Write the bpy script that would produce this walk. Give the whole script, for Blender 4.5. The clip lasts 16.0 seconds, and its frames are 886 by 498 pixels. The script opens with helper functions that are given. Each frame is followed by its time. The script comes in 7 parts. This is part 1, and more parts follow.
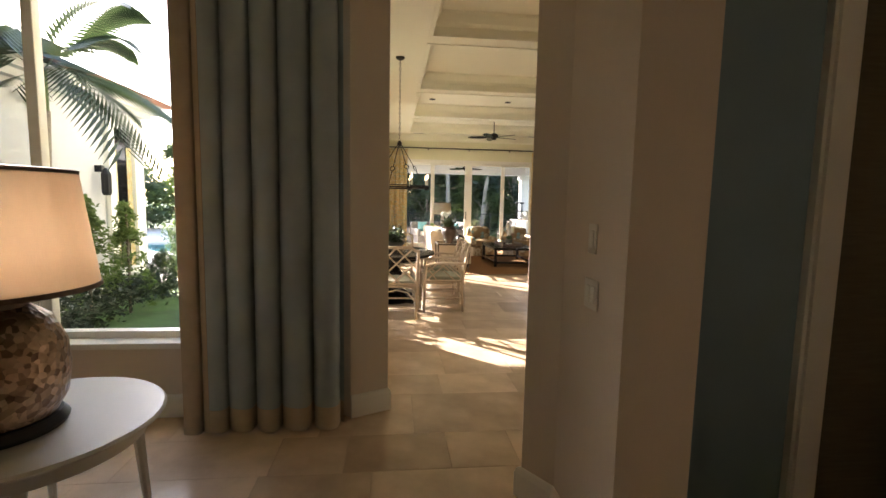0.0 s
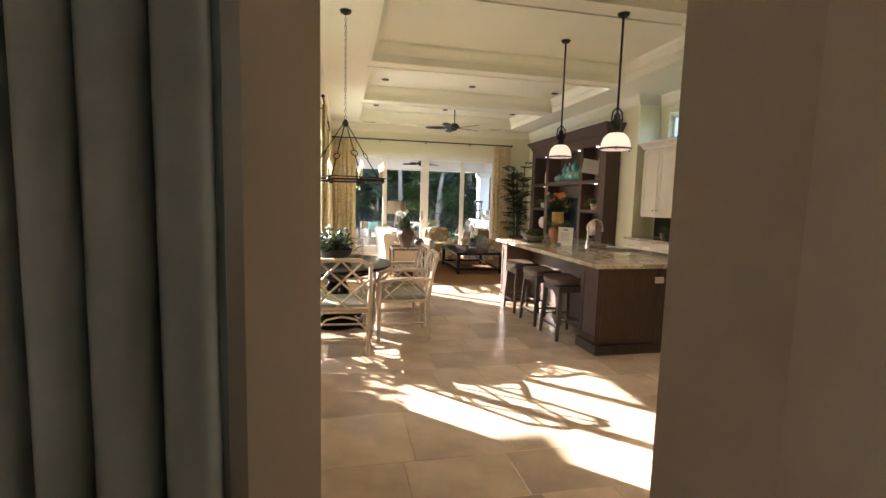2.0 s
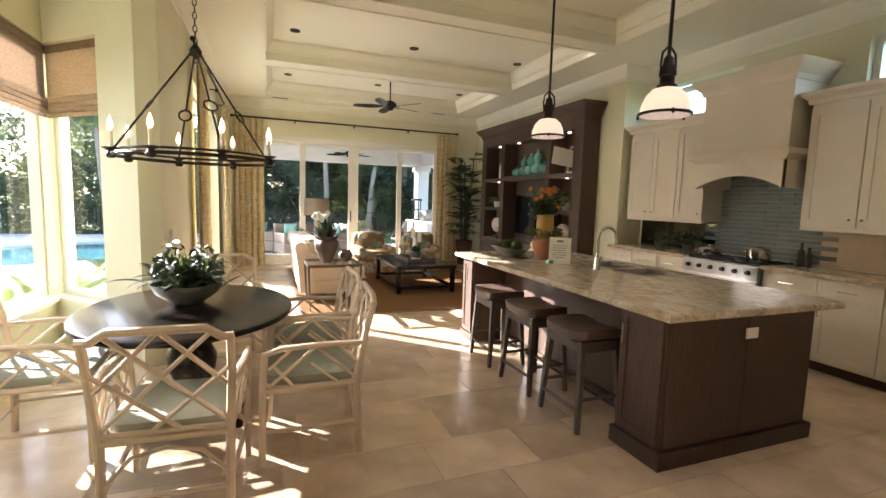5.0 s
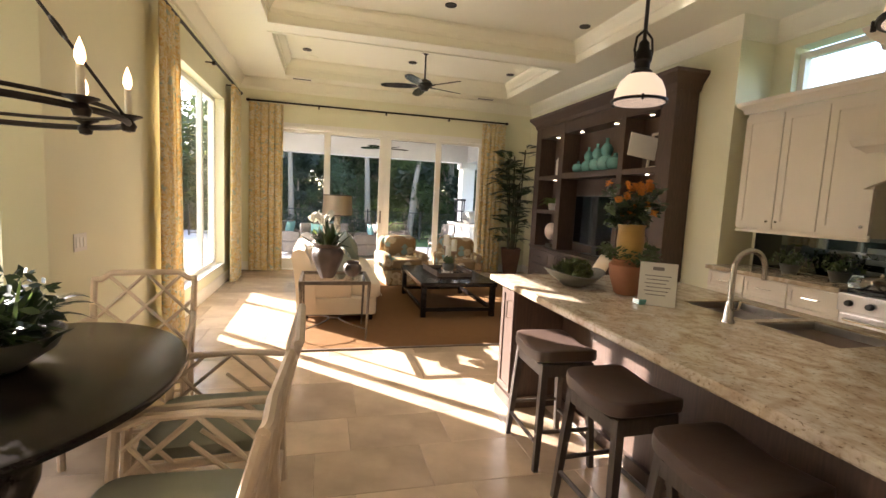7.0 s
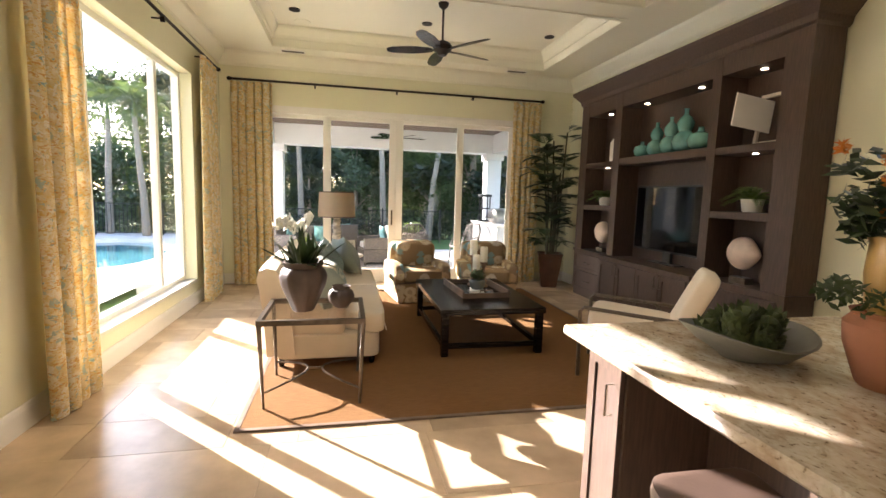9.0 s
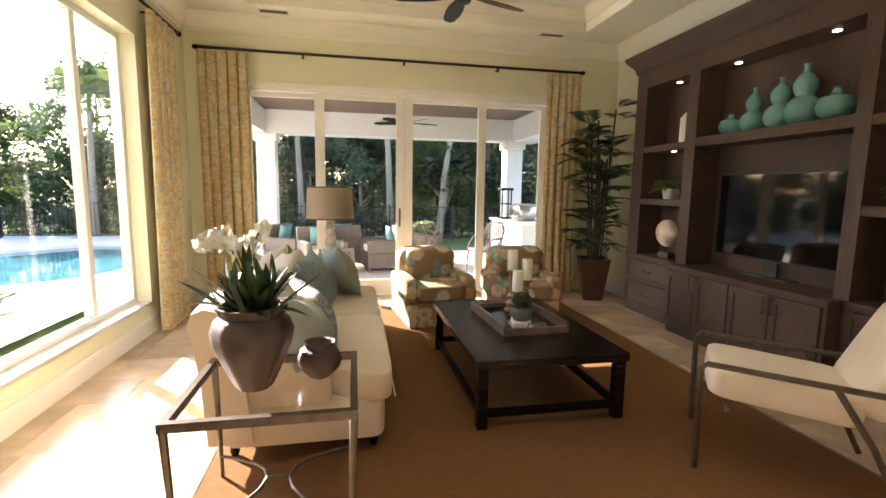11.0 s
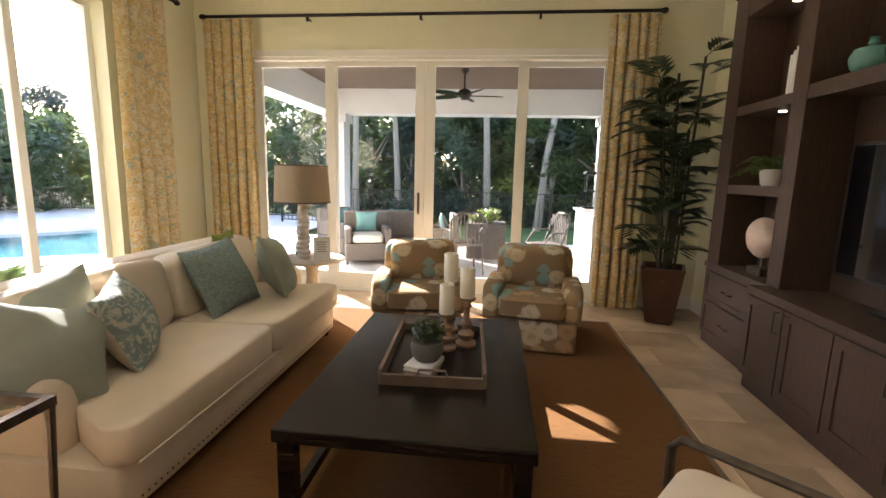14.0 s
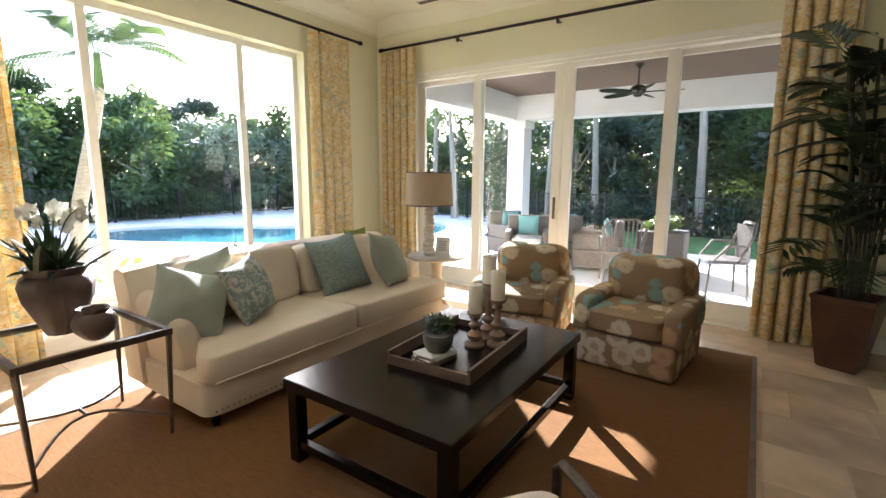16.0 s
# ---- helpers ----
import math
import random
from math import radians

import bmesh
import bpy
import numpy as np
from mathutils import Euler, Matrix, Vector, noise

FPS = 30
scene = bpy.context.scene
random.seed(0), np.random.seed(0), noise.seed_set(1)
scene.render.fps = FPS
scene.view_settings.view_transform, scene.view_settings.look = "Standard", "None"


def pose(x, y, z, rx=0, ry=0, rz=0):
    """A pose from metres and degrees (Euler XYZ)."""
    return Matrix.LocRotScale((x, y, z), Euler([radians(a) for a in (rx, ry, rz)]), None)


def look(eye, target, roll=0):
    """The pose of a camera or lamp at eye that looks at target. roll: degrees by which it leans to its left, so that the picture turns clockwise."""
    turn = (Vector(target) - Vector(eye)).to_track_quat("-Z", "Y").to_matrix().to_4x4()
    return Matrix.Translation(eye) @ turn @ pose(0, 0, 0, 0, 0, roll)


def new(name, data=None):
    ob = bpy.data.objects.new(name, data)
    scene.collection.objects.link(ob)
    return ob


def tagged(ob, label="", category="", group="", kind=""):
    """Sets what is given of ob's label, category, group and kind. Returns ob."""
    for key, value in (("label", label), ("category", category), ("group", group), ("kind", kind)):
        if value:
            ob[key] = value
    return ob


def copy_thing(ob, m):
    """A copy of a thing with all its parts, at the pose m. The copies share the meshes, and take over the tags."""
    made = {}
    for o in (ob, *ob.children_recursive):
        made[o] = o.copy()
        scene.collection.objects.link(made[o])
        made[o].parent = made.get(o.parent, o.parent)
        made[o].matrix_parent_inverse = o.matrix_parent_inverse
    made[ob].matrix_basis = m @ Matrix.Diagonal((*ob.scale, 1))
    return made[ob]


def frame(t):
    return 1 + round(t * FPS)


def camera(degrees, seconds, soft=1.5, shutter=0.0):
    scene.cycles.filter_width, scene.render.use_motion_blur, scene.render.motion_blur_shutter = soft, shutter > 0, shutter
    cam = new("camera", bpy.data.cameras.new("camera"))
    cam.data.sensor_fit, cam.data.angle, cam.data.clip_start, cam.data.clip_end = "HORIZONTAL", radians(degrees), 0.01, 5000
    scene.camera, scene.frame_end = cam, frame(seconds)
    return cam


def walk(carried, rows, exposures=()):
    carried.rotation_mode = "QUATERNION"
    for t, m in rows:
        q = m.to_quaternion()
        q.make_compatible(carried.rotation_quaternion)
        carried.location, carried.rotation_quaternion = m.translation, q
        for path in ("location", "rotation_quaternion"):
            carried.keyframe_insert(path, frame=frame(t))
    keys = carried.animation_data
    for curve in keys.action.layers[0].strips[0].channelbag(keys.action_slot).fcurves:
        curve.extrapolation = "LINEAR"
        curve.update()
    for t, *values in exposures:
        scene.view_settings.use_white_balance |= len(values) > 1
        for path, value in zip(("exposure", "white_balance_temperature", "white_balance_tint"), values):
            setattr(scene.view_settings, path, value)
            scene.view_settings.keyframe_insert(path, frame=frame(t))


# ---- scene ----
cam = camera(88.0, 16.0)
PATH = [
    (0, (0.305, 1.407, 1.503), (0.52, 3.385, 1.297), 1.1),
    (0.5, (0.316, 1.753, 1.498), (0.553, 3.728, 1.292), 1.4),
    (1, (0.315, 2.112, 1.492), (0.6, 4.081, 1.284), 1.5),
    (1.5, (0.318, 2.479, 1.491), (0.687, 4.433, 1.28), 1.5),
    (2, (0.354, 2.807, 1.486), (0.782, 4.75, 1.279), 1.5),
    (2.5, (0.385, 3.159, 1.499), (0.875, 5.087, 1.292), 1.5),
    (3, (0.419, 3.52, 1.499), (1.018, 5.417, 1.29), 1.5),
    (3.5, (0.484, 3.885, 1.497), (1.17, 5.752, 1.288), 1.6),
    (4, (0.568, 4.261, 1.494), (1.309, 6.107, 1.283), 1.4),
    (4.2, (0.581, 4.394, 1.488), (1.334, 6.234, 1.276), 1.5),
    (6.3, (1.274, 5.884, 1.478), (1.837, 7.792, 1.272), 2.3),
    (6.5, (1.333, 6.017, 1.473), (1.877, 7.93, 1.264), 2.4),
    (7, (1.464, 6.354, 1.475), (1.966, 8.278, 1.263), 2.8),
    (7.5, (1.601, 6.751, 1.472), (2.065, 8.684, 1.252), 2.5),
    (8, (1.697, 7.158, 1.472), (2.141, 9.094, 1.242), 2.1),
    (8.5, (1.768, 7.523, 1.46), (2.192, 9.464, 1.23), 1.8),
    (9, (1.799, 7.894, 1.454), (2.212, 9.838, 1.226), 1.7),
    (9.5, (1.807, 8.251, 1.453), (2.216, 10.195, 1.224), 1.5),
    (9.7, (1.808, 8.391, 1.454), (2.217, 10.335, 1.222), 1.4),
    (11.8, (2.192, 9.733, 1.442), (2.523, 11.689, 1.183), 0.4),
    (12, (2.293, 9.831, 1.434), (2.599, 11.791, 1.177), 0.5),
    (12.5, (2.547, 10.04, 1.405), (2.787, 12.008, 1.145), 0.9),
    (13, (2.798, 10.195, 1.412), (2.945, 12.169, 1.126), 1.5),
    (13.5, (3.105, 10.256, 1.415), (3.094, 12.232, 1.106), 1.5),
    (14, (3.433, 10.263, 1.418), (3.216, 12.225, 1.097), 1.4),
    (14.5, (3.724, 10.285, 1.441), (3.276, 12.205, 1.103), 1.2),
    (15, (4.0, 10.3, 1.443), (3.311, 12.147, 1.106), 0.8),
    (15.2, (4.098, 10.331, 1.44), (3.319, 12.143, 1.106), 0.6),
    (15.5, (4.232, 10.366, 1.438), (3.327, 12.119, 1.111), 0.4),
    (16, (4.472, 10.461, 1.446), (3.364, 12.095, 1.127), 0.4),
]
EXPOSURES = [(0.0, 2.95, 6600, 16), (0.7, 2.95, 6600, 16), (1.5, 3.05, 6350, 17), (2.2, 3.15, 6100, 17), (3.0, 3.13, 5800, 14), (4.2, 3.05, 5900, 14), (6.3, 3.0, 6560, 19), (9.7, 3.0, 6350, 17), (12.0, 3.0, 6800, 19), (13.5, 2.9, 6600, 19), (16.0, 3.05, 5800, 14)]
walk(cam, [(t, look(eye, target, roll)) for t, eye, target, roll in PATH], EXPOSURES)

# ---- light ----
world = bpy.data.worlds.new("world")
scene.world = world
world.use_nodes = True
wn = world.node_tree
sky = wn.nodes.new("ShaderNodeTexSky")
sky.sky_type = "NISHITA"
sky.sun_disc = False
sky.sun_elevation = radians(22.4)
sky.sun_rotation = radians(-45)
wn.links.new(sky.outputs[0], wn.nodes["Background"].inputs[0])
wn.nodes["Background"].inputs[1].default_value = 0.15
SUN_DIR = Vector((1, -1, -math.sqrt(2) * math.tan(radians(22.4))))
sun_data = bpy.data.lights.new("sun", "SUN")
sun_data.energy, sun_data.angle, sun_data.color = 4.4, radians(0.5), (1.0, 0.95, 0.88)
sun = new("sun", sun_data)
sun.matrix_world = look((0, 0, 0), SUN_DIR)



def downlight(x, y, z, watts):
    """The light of a recessed ceiling lamp."""
    d = bpy.data.lights.new("downlight", "SPOT")
    d.energy, d.spot_size, d.spot_blend, d.shadow_soft_size, d.color = watts, radians(125), 0.8, 0.05, (1.0, 0.93, 0.84)
    ob = new("downlight", d)
    ob.location = (x, y, z)


CANS = [(x, y) for x in (1.14, 2.85, 4.62) for y in (14.3, 11.85)] + [(1.94, 10.3), (3.26, 10.3), (4.59, 10.3), (1.8, 6.2), (2.9, 6.4), (4.5, 7.0)]
for x, y in CANS:
    downlight(x, y, 3.74, 1.2 if y > 10.5 else 3.0)
# added light inside the front-room lampshade, standing in for sun shining through it
sun_fill_data = bpy.data.lights.new("table_lamp_bulb", "POINT")
sun_fill_data.energy, sun_fill_data.color, sun_fill_data.shadow_soft_size = 1.5, (1.0, 0.90, 0.78), 0.03
new("table_lamp_bulb", sun_fill_data).location = (-1.20, 3.26, 1.33)

# ---- materials ----


def node_mat(name):
    m = bpy.data.materials.new(name)
    m.use_nodes = True
    return m, m.node_tree, m.node_tree.nodes["Principled BSDF"]


def mat(name, color, rough=0.6, metal=0.0, var=0.06, scale=6.0, bump=0.0, bump_scale=60.0, spec=0.5, coat=0.0, island=0.0, stretch=(1, 1, 1)):
    """A plain surface with stains at one scale, grain at another and fine relief. stretch: grain along an axis."""
    m, t, b = node_mat(name)
    tc = t.nodes.new("ShaderNodeTexCoord")
    mp = t.nodes.new("ShaderNodeMapping")
    mp.inputs["Scale"].default_value = stretch
    t.links.new(tc.outputs["Object"], mp.inputs[0])
    n = t.nodes.new("ShaderNodeTexNoise")
    n.inputs["Scale"].default_value, n.inputs["Detail"].default_value = scale, 6
    t.links.new(mp.outputs[0], n.inputs["Vector"])
    r = t.nodes.new("ShaderNodeValToRGB")
    r.color_ramp.elements[0].position, r.color_ramp.elements[1].position = 0.3, 0.7
    c = Vector(color)
    r.color_ramp.elements[0].color = (*(c * (1 - var)), 1)
    r.color_ramp.elements[1].color = (*(c * (1 + var)), 1)
    t.links.new(n.outputs["Fac"], r.inputs[0])
    out = r.outputs[0]
    if island:
        info = t.nodes.new("ShaderNodeObjectInfo")
        hsv = t.nodes.new("ShaderNodeHueSaturation")
        mr = t.nodes.new("ShaderNodeMapRange")
        mr.inputs[3].default_value, mr.inputs[4].default_value = 1 - island, 1 + island
        t.links.new(info.outputs["Random"], mr.inputs[0])
        t.links.new(mr.outputs[0], hsv.inputs["Value"])
        t.links.new(out, hsv.inputs["Color"])
        out = hsv.outputs[0]
    t.links.new(out, b.inputs["Base Color"])
    b.inputs["Roughness"].default_value, b.inputs["Metallic"].default_value = rough, metal
    b.inputs["Specular IOR Level"].default_value = spec
    b.inputs["Coat Weight"].default_value = coat
    if bump:
        n2 = t.nodes.new("ShaderNodeTexNoise")
        n2.inputs["Scale"].default_value, n2.inputs["Detail"].default_value = bump_scale, 4
        t.links.new(mp.outputs[0], n2.inputs["Vector"])
        bp = t.nodes.new("ShaderNodeBump")
        bp.inputs["Strength"].default_value, bp.inputs["Distance"].default_value = bump, 0.01
        t.links.new(n2.outputs["Fac"], bp.inputs["Height"])
        t.links.new(bp.outputs[0], b.inputs["Normal"])
    return m


def glow(name, color, strength):
    m, t, b = node_mat(name)
    b.inputs["Base Color"].default_value = (*color, 1)
    b.inputs["Emission Color"].default_value = (*color, 1)
    b.inputs["Emission Strength"].default_value = strength
    return m


def glass_mat(name, tint=(1, 1, 1)):
    m, t, b = node_mat(name)
    t.nodes.remove(b)
    tr, gl, mix, fr = (t.nodes.new("ShaderNode" + k) for k in ("BsdfTransparent", "BsdfGlossy", "MixShader", "LayerWeight"))
    tr.inputs[0].default_value = (*tint, 1)
    gl.inputs["Roughness"].default_value = 0.02
    pw = t.nodes.new("ShaderNodeMath")
    pw.operation = "POWER"
    pw.inputs[1].default_value = 4.0
    sc = t.nodes.new("ShaderNodeMath")
    sc.operation = "MULTIPLY_ADD"
    sc.inputs[1].default_value, sc.inputs[2].default_value = 0.35, 0.025
    t.links.new(fr.outputs["Facing"], pw.inputs[0])
    t.links.new(pw.outputs[0], sc.inputs[0])
    t.links.new(sc.outputs[0], mix.inputs[0])
    t.links.new(tr.outputs[0], mix.inputs[1])
    t.links.new(gl.outputs[0], mix.inputs[2])
    t.links.new(mix.outputs[0], t.nodes["Material Output"].inputs[0])
    return m


M = {}
M["wall"] = mat("pale_green_paint", (0.77, 0.745, 0.53), 0.75, var=0.025, scale=1.3, bump=0.06, bump_scale=180)
M["beige"] = mat("beige_paint", (0.68, 0.59, 0.48), 0.75, var=0.025, scale=1.3, bump=0.06, bump_scale=180)
M["ceiling"] = mat("cream_ceiling_paint", (0.84, 0.815, 0.66), 0.6, var=0.02, scale=1.1)
M["trim"] = mat("white_trim_paint", (0.80, 0.78, 0.70), 0.35, var=0.02, scale=3)
M["blue"] = mat("blue_green_paint", (0.21, 0.31, 0.34), 0.7, var=0.03, scale=2)
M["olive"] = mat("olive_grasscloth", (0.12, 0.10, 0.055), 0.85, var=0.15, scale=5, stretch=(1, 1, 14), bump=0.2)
M["glass"] = glass_mat("window_glass")
M["travertine"] = mat("honed_travertine", (0.58, 0.44, 0.295), 0.22, var=0.20, scale=3.2, bump=0.05, bump_scale=40, island=0.19)
M["grout"] = mat("sand_grout", (0.58, 0.45, 0.31), 0.8)
M["dark_wood"] = mat("espresso_wood", (0.010, 0.0068, 0.0055), 0.22, var=0.4, scale=7, stretch=(1, 12, 12), bump=0.04, spec=0.28)
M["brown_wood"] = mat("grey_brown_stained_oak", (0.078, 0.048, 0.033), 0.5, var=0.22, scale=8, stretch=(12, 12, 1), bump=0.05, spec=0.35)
M["sofa"] = mat("cream_linen", (0.74, 0.64, 0.49), 0.9, var=0.04, scale=5, bump=0.25, bump_scale=350)
M["cream"] = mat("cream_cabinet_paint", (0.74, 0.67, 0.55), 0.4, var=0.03, scale=3)
M["rug"] = mat("sisal", (0.20, 0.103, 0.040), 0.95, var=0.14, scale=60, stretch=(0.25, 2.4, 1), bump=0.5, bump_scale=260, spec=0.1)
M["ratt"] = mat("white_rattan", (0.60, 0.48, 0.345), 0.45, var=0.08, scale=9)
M["drape"] = mat("slate_blue_linen", (0.33, 0.385, 0.39), 0.9, var=0.1, scale=4)
M["grass"] = mat("lawn", (0.07, 0.14, 0.03), 0.9, var=0.3, scale=3, bump=0.5)
M["stucco"] = mat("white_stucco", (0.58, 0.575, 0.565), 0.9, var=0.03, scale=4, bump=0.3, bump_scale=120)


def ramp_mat(name, stops, scale, rough=0.9, kind="noise", bump=0.0, stretch=(1, 1, 1), detail=8.0, distort=0.0, coords="Object", spec=0.5, trans=0.0):
    """A patterned surface: noise or cells run through a row of colours."""
    m, t, b = node_mat(name)
    tc = t.nodes.new("ShaderNodeTexCoord")
    mp = t.nodes.new("ShaderNodeMapping")
    mp.inputs["Scale"].default_value = stretch
    t.links.new(tc.outputs[coords], mp.inputs[0])
    if kind == "noise":
        n = t.nodes.new("ShaderNodeTexNoise")
        n.inputs["Detail"].default_value, n.inputs["Distortion"].default_value = detail, distort
        fac = n.outputs["Fac"]
    else:
        n = t.nodes.new("ShaderNodeTexVoronoi")
        fac = n.outputs["Distance"]
    n.inputs["Scale"].default_value = scale
    t.links.new(mp.outputs[0], n.inputs["Vector"])
    r = t.nodes.new("ShaderNodeValToRGB")
    e = r.color_ramp.elements
    while len(e) < len(stops):
        e.new(0.5)
    for el, (p, c) in zip(e, stops):
        el.position, el.color = p, (*c, 1)
    t.links.new(fac, r.inputs[0])
    t.links.new(r.outputs[0], b.inputs["Base Color"])
    b.inputs["Roughness"].default_value = rough
    b.inputs["Specular IOR Level"].default_value = spec
    if bump:
        bp = t.nodes.new("ShaderNodeBump")
        bp.inputs["Strength"].default_value, bp.inputs["Distance"].default_value = bump, 0.01
        t.links.new(fac, bp.inputs["Height"])
        t.links.new(bp.outputs[0], b.inputs["Normal"])
    return m


def floral_mat(name, ground, blooms, scale, rough=0.9):
    """A woven print: round blooms in several colours with darker hearts, scattered on a ground colour."""
    m, t, b = node_mat(name)
    tc = t.nodes.new("ShaderNodeTexCoord")
    vo = t.nodes.new("ShaderNodeTexVoronoi")
    vo.inputs["Scale"].default_value = scale
    t.links.new(tc.outputs["Object"], vo.inputs["Vector"])
    ns = t.nodes.new("ShaderNodeTexNoise")
    ns.inputs["Scale"].default_value = scale * 4
    t.links.new(tc.outputs["Object"], ns.inputs["Vector"])
    add = t.nodes.new("ShaderNodeMath")
    add.operation = "MULTIPLY_ADD"
    add.inputs[1].default_value = 0.35
    t.links.new(ns.outputs["Fac"], add.inputs[0])
    t.links.new(vo.outputs["Distance"], add.inputs[2])
    mask = t.nodes.new("ShaderNodeValToRGB")
    e = mask.color_ramp.elements
    e[0].position, e[0].color = 0.34, (0.45, 0.45, 0.45, 1)
    e[1].position, e[1].color = 0.705, (0, 0, 0, 1)
    mid = e.new(0.45)
    mid.color = (1, 1, 1, 1)
    edge = e.new(0.66)
    edge.color = (0.8, 0.8, 0.8, 1)
    t.links.new(add.outputs[0], mask.inputs[0])
    pick = t.nodes.new("ShaderNodeValToRGB")
    pick.color_ramp.interpolation = "CONSTANT"
    e = pick.color_ramp.elements
    while len(e) < len(blooms):
        e.new(0.5)
    for i, c in enumerate(blooms):
        e[i].position, e[i].color = i / len(blooms), (*c, 1)
    sep = t.nodes.new("ShaderNodeSeparateColor")
    t.links.new(vo.outputs["Color"], sep.inputs[0])
    t.links.new(sep.outputs[0], pick.inputs[0])
    mix = t.nodes.new("ShaderNodeMix")
    mix.data_type = "RGBA"
    t.links.new(mask.outputs[0], mix.inputs[0])
    mix.inputs[6].default_value = (*ground, 1)
    t.links.new(pick.outputs[0], mix.inputs[7])
    t.links.new(mix.outputs[2], b.inputs["Base Color"])
    b.inputs["Roughness"].default_value = rough
    b.inputs["Specular IOR Level"].default_value = 0.2
    return m


def leaf_mat(name, color, glow_through=0.45):
    """Leaves that let some light through."""
    m = mat(name, color, 0.42, var=0.4, scale=7)
    t = m.node_tree
    b = t.nodes["Principled BSDF"]
    tl, mx = t.nodes.new("ShaderNodeBsdfTranslucent"), t.nodes.new("ShaderNodeMixShader")
    tl.inputs[0].default_value = (color[0] * 2.3, color[1] * 2.2, color[2] * 1.4, 1)
    mx.inputs[0].default_value = glow_through
    t.links.new(b.outputs[0], mx.inputs[1])
    t.links.new(tl.outputs[0], mx.inputs[2])
    t.links.new(mx.outputs[0], t.nodes["Material Output"].inputs[0])
    return m


def granite_mat(name):
    """Polished stone: drifting cream and tan clouds, taupe veins along the slab, small dark flecks."""
    m, t, b = node_mat(name)
    tc = t.nodes.new("ShaderNodeTexCoord")
    mp = t.nodes.new("ShaderNodeMapping")
    mp.inputs["Scale"].default_value = (1.0, 0.75, 1.0)
    mp.inputs["Rotation"].default_value = (0, 0, 0.5)
    t.links.new(tc.outputs["Object"], mp.inputs[0])
    last = None
    for scale, detail, distort, stops in (
            (9.0, 8, 1.2, ((0.33, (0.42, 0.32, 0.215)), (0.46, (0.51, 0.415, 0.30)), (0.56, (0.59, 0.505, 0.385)), (0.70, (0.64, 0.57, 0.46)))),
            (15.0, 6, 2.4, ((0.24, (0.50, 0.44, 0.39)), (0.33, (0.80, 0.76, 0.71)), (0.43, (1, 1, 1)), (0.8, (1, 1, 1)))),
            (75.0, 4, 0.4, ((0.28, (0.35, 0.29, 0.24)), (0.38, (0.90, 0.88, 0.85)), (0.55, (1, 1, 1)), (0.75, (1.0, 1.0, 1.0))))):
        n = t.nodes.new("ShaderNodeTexNoise")
        n.inputs["Scale"].default_value, n.inputs["Detail"].default_value, n.inputs["Distortion"].default_value = scale, detail, distort
        t.links.new(mp.outputs[0], n.inputs["Vector"])
        r = t.nodes.new("ShaderNodeValToRGB")
        e = r.color_ramp.elements
        while len(e) < len(stops):
            e.new(0.5)
        for el, (p, c) in zip(e, stops):
            el.position, el.color = p, (*c, 1)
        t.links.new(n.outputs["Fac"], r.inputs[0])
        if last is None:
            last = r.outputs[0]
        else:
            mx = t.nodes.new("ShaderNodeMix")
            mx.data_type, mx.blend_type = "RGBA", "MULTIPLY"
            mx.inputs[0].default_value = 1.0
            t.links.new(last, mx.inputs[6])
            t.links.new(r.outputs[0], mx.inputs[7])
            last = mx.outputs[2]
    t.links.new(last, b.inputs["Base Color"])
    b.inputs["Roughness"].default_value = 0.12
    return m


def print_mat(name, ground, motifs, passing=0.3):
    """A printed cotton drapery that lets light through: sprays of several colours over a mottled ground."""
    m, t, b = node_mat(name)
    tc = t.nodes.new("ShaderNodeTexCoord")
    base = t.nodes.new("ShaderNodeTexNoise")
    base.inputs["Scale"].default_value, base.inputs["Detail"].default_value = 16, 5
    t.links.new(tc.outputs["Object"], base.inputs["Vector"])
    r0 = t.nodes.new("ShaderNodeValToRGB")
    for el, (p, c) in zip(r0.color_ramp.elements, ((0.38, ground[0]), (0.62, ground[1]))):
        el.position, el.color = p, (*c, 1)
    t.links.new(base.outputs["Fac"], r0.inputs[0])
    last = r0.outputs[0]
    for k, (color, scale, distort, cut, stretch) in enumerate(motifs):
        mp = t.nodes.new("ShaderNodeMapping")
        mp.inputs["Location"].default_value = (3.7 * k, 1.9 * k, 5.1 * k)
        mp.inputs["Scale"].default_value = stretch
        t.links.new(tc.outputs["Object"], mp.inputs[0])
        n = t.nodes.new("ShaderNodeTexNoise")
        n.inputs["Scale"].default_value, n.inputs["Detail"].default_value, n.inputs["Distortion"].default_value = scale, 3, distort
        t.links.new(mp.outputs[0], n.inputs["Vector"])
        mr = t.nodes.new("ShaderNodeMapRange")
        mr.inputs[1].default_value, mr.inputs[2].default_value = cut, cut + 0.035
        t.links.new(n.outputs["Fac"], mr.inputs[0])
        mx = t.nodes.new("ShaderNodeMix")
        mx.data_type = "RGBA"
        t.links.new(mr.outputs[0], mx.inputs[0])
        t.links.new(last, mx.inputs[6])
        mx.inputs[7].default_value = (*color, 1)
        last = mx.outputs[2]
    t.links.new(last, b.inputs["Base Color"])
    b.inputs["Roughness"].default_value, b.inputs["Specular IOR Level"].default_value = 0.9, 0.15
    tl, ms = t.nodes.new("ShaderNodeBsdfTranslucent"), t.nodes.new("ShaderNodeMixShader")
    ms.inputs[0].default_value = passing
    t.links.new(last, tl.inputs[0])
    t.links.new(b.outputs[0], ms.inputs[1])
    t.links.new(tl.outputs[0], ms.inputs[2])
    t.links.new(ms.outputs[0], t.nodes["Material Output"].inputs[0])
    return m


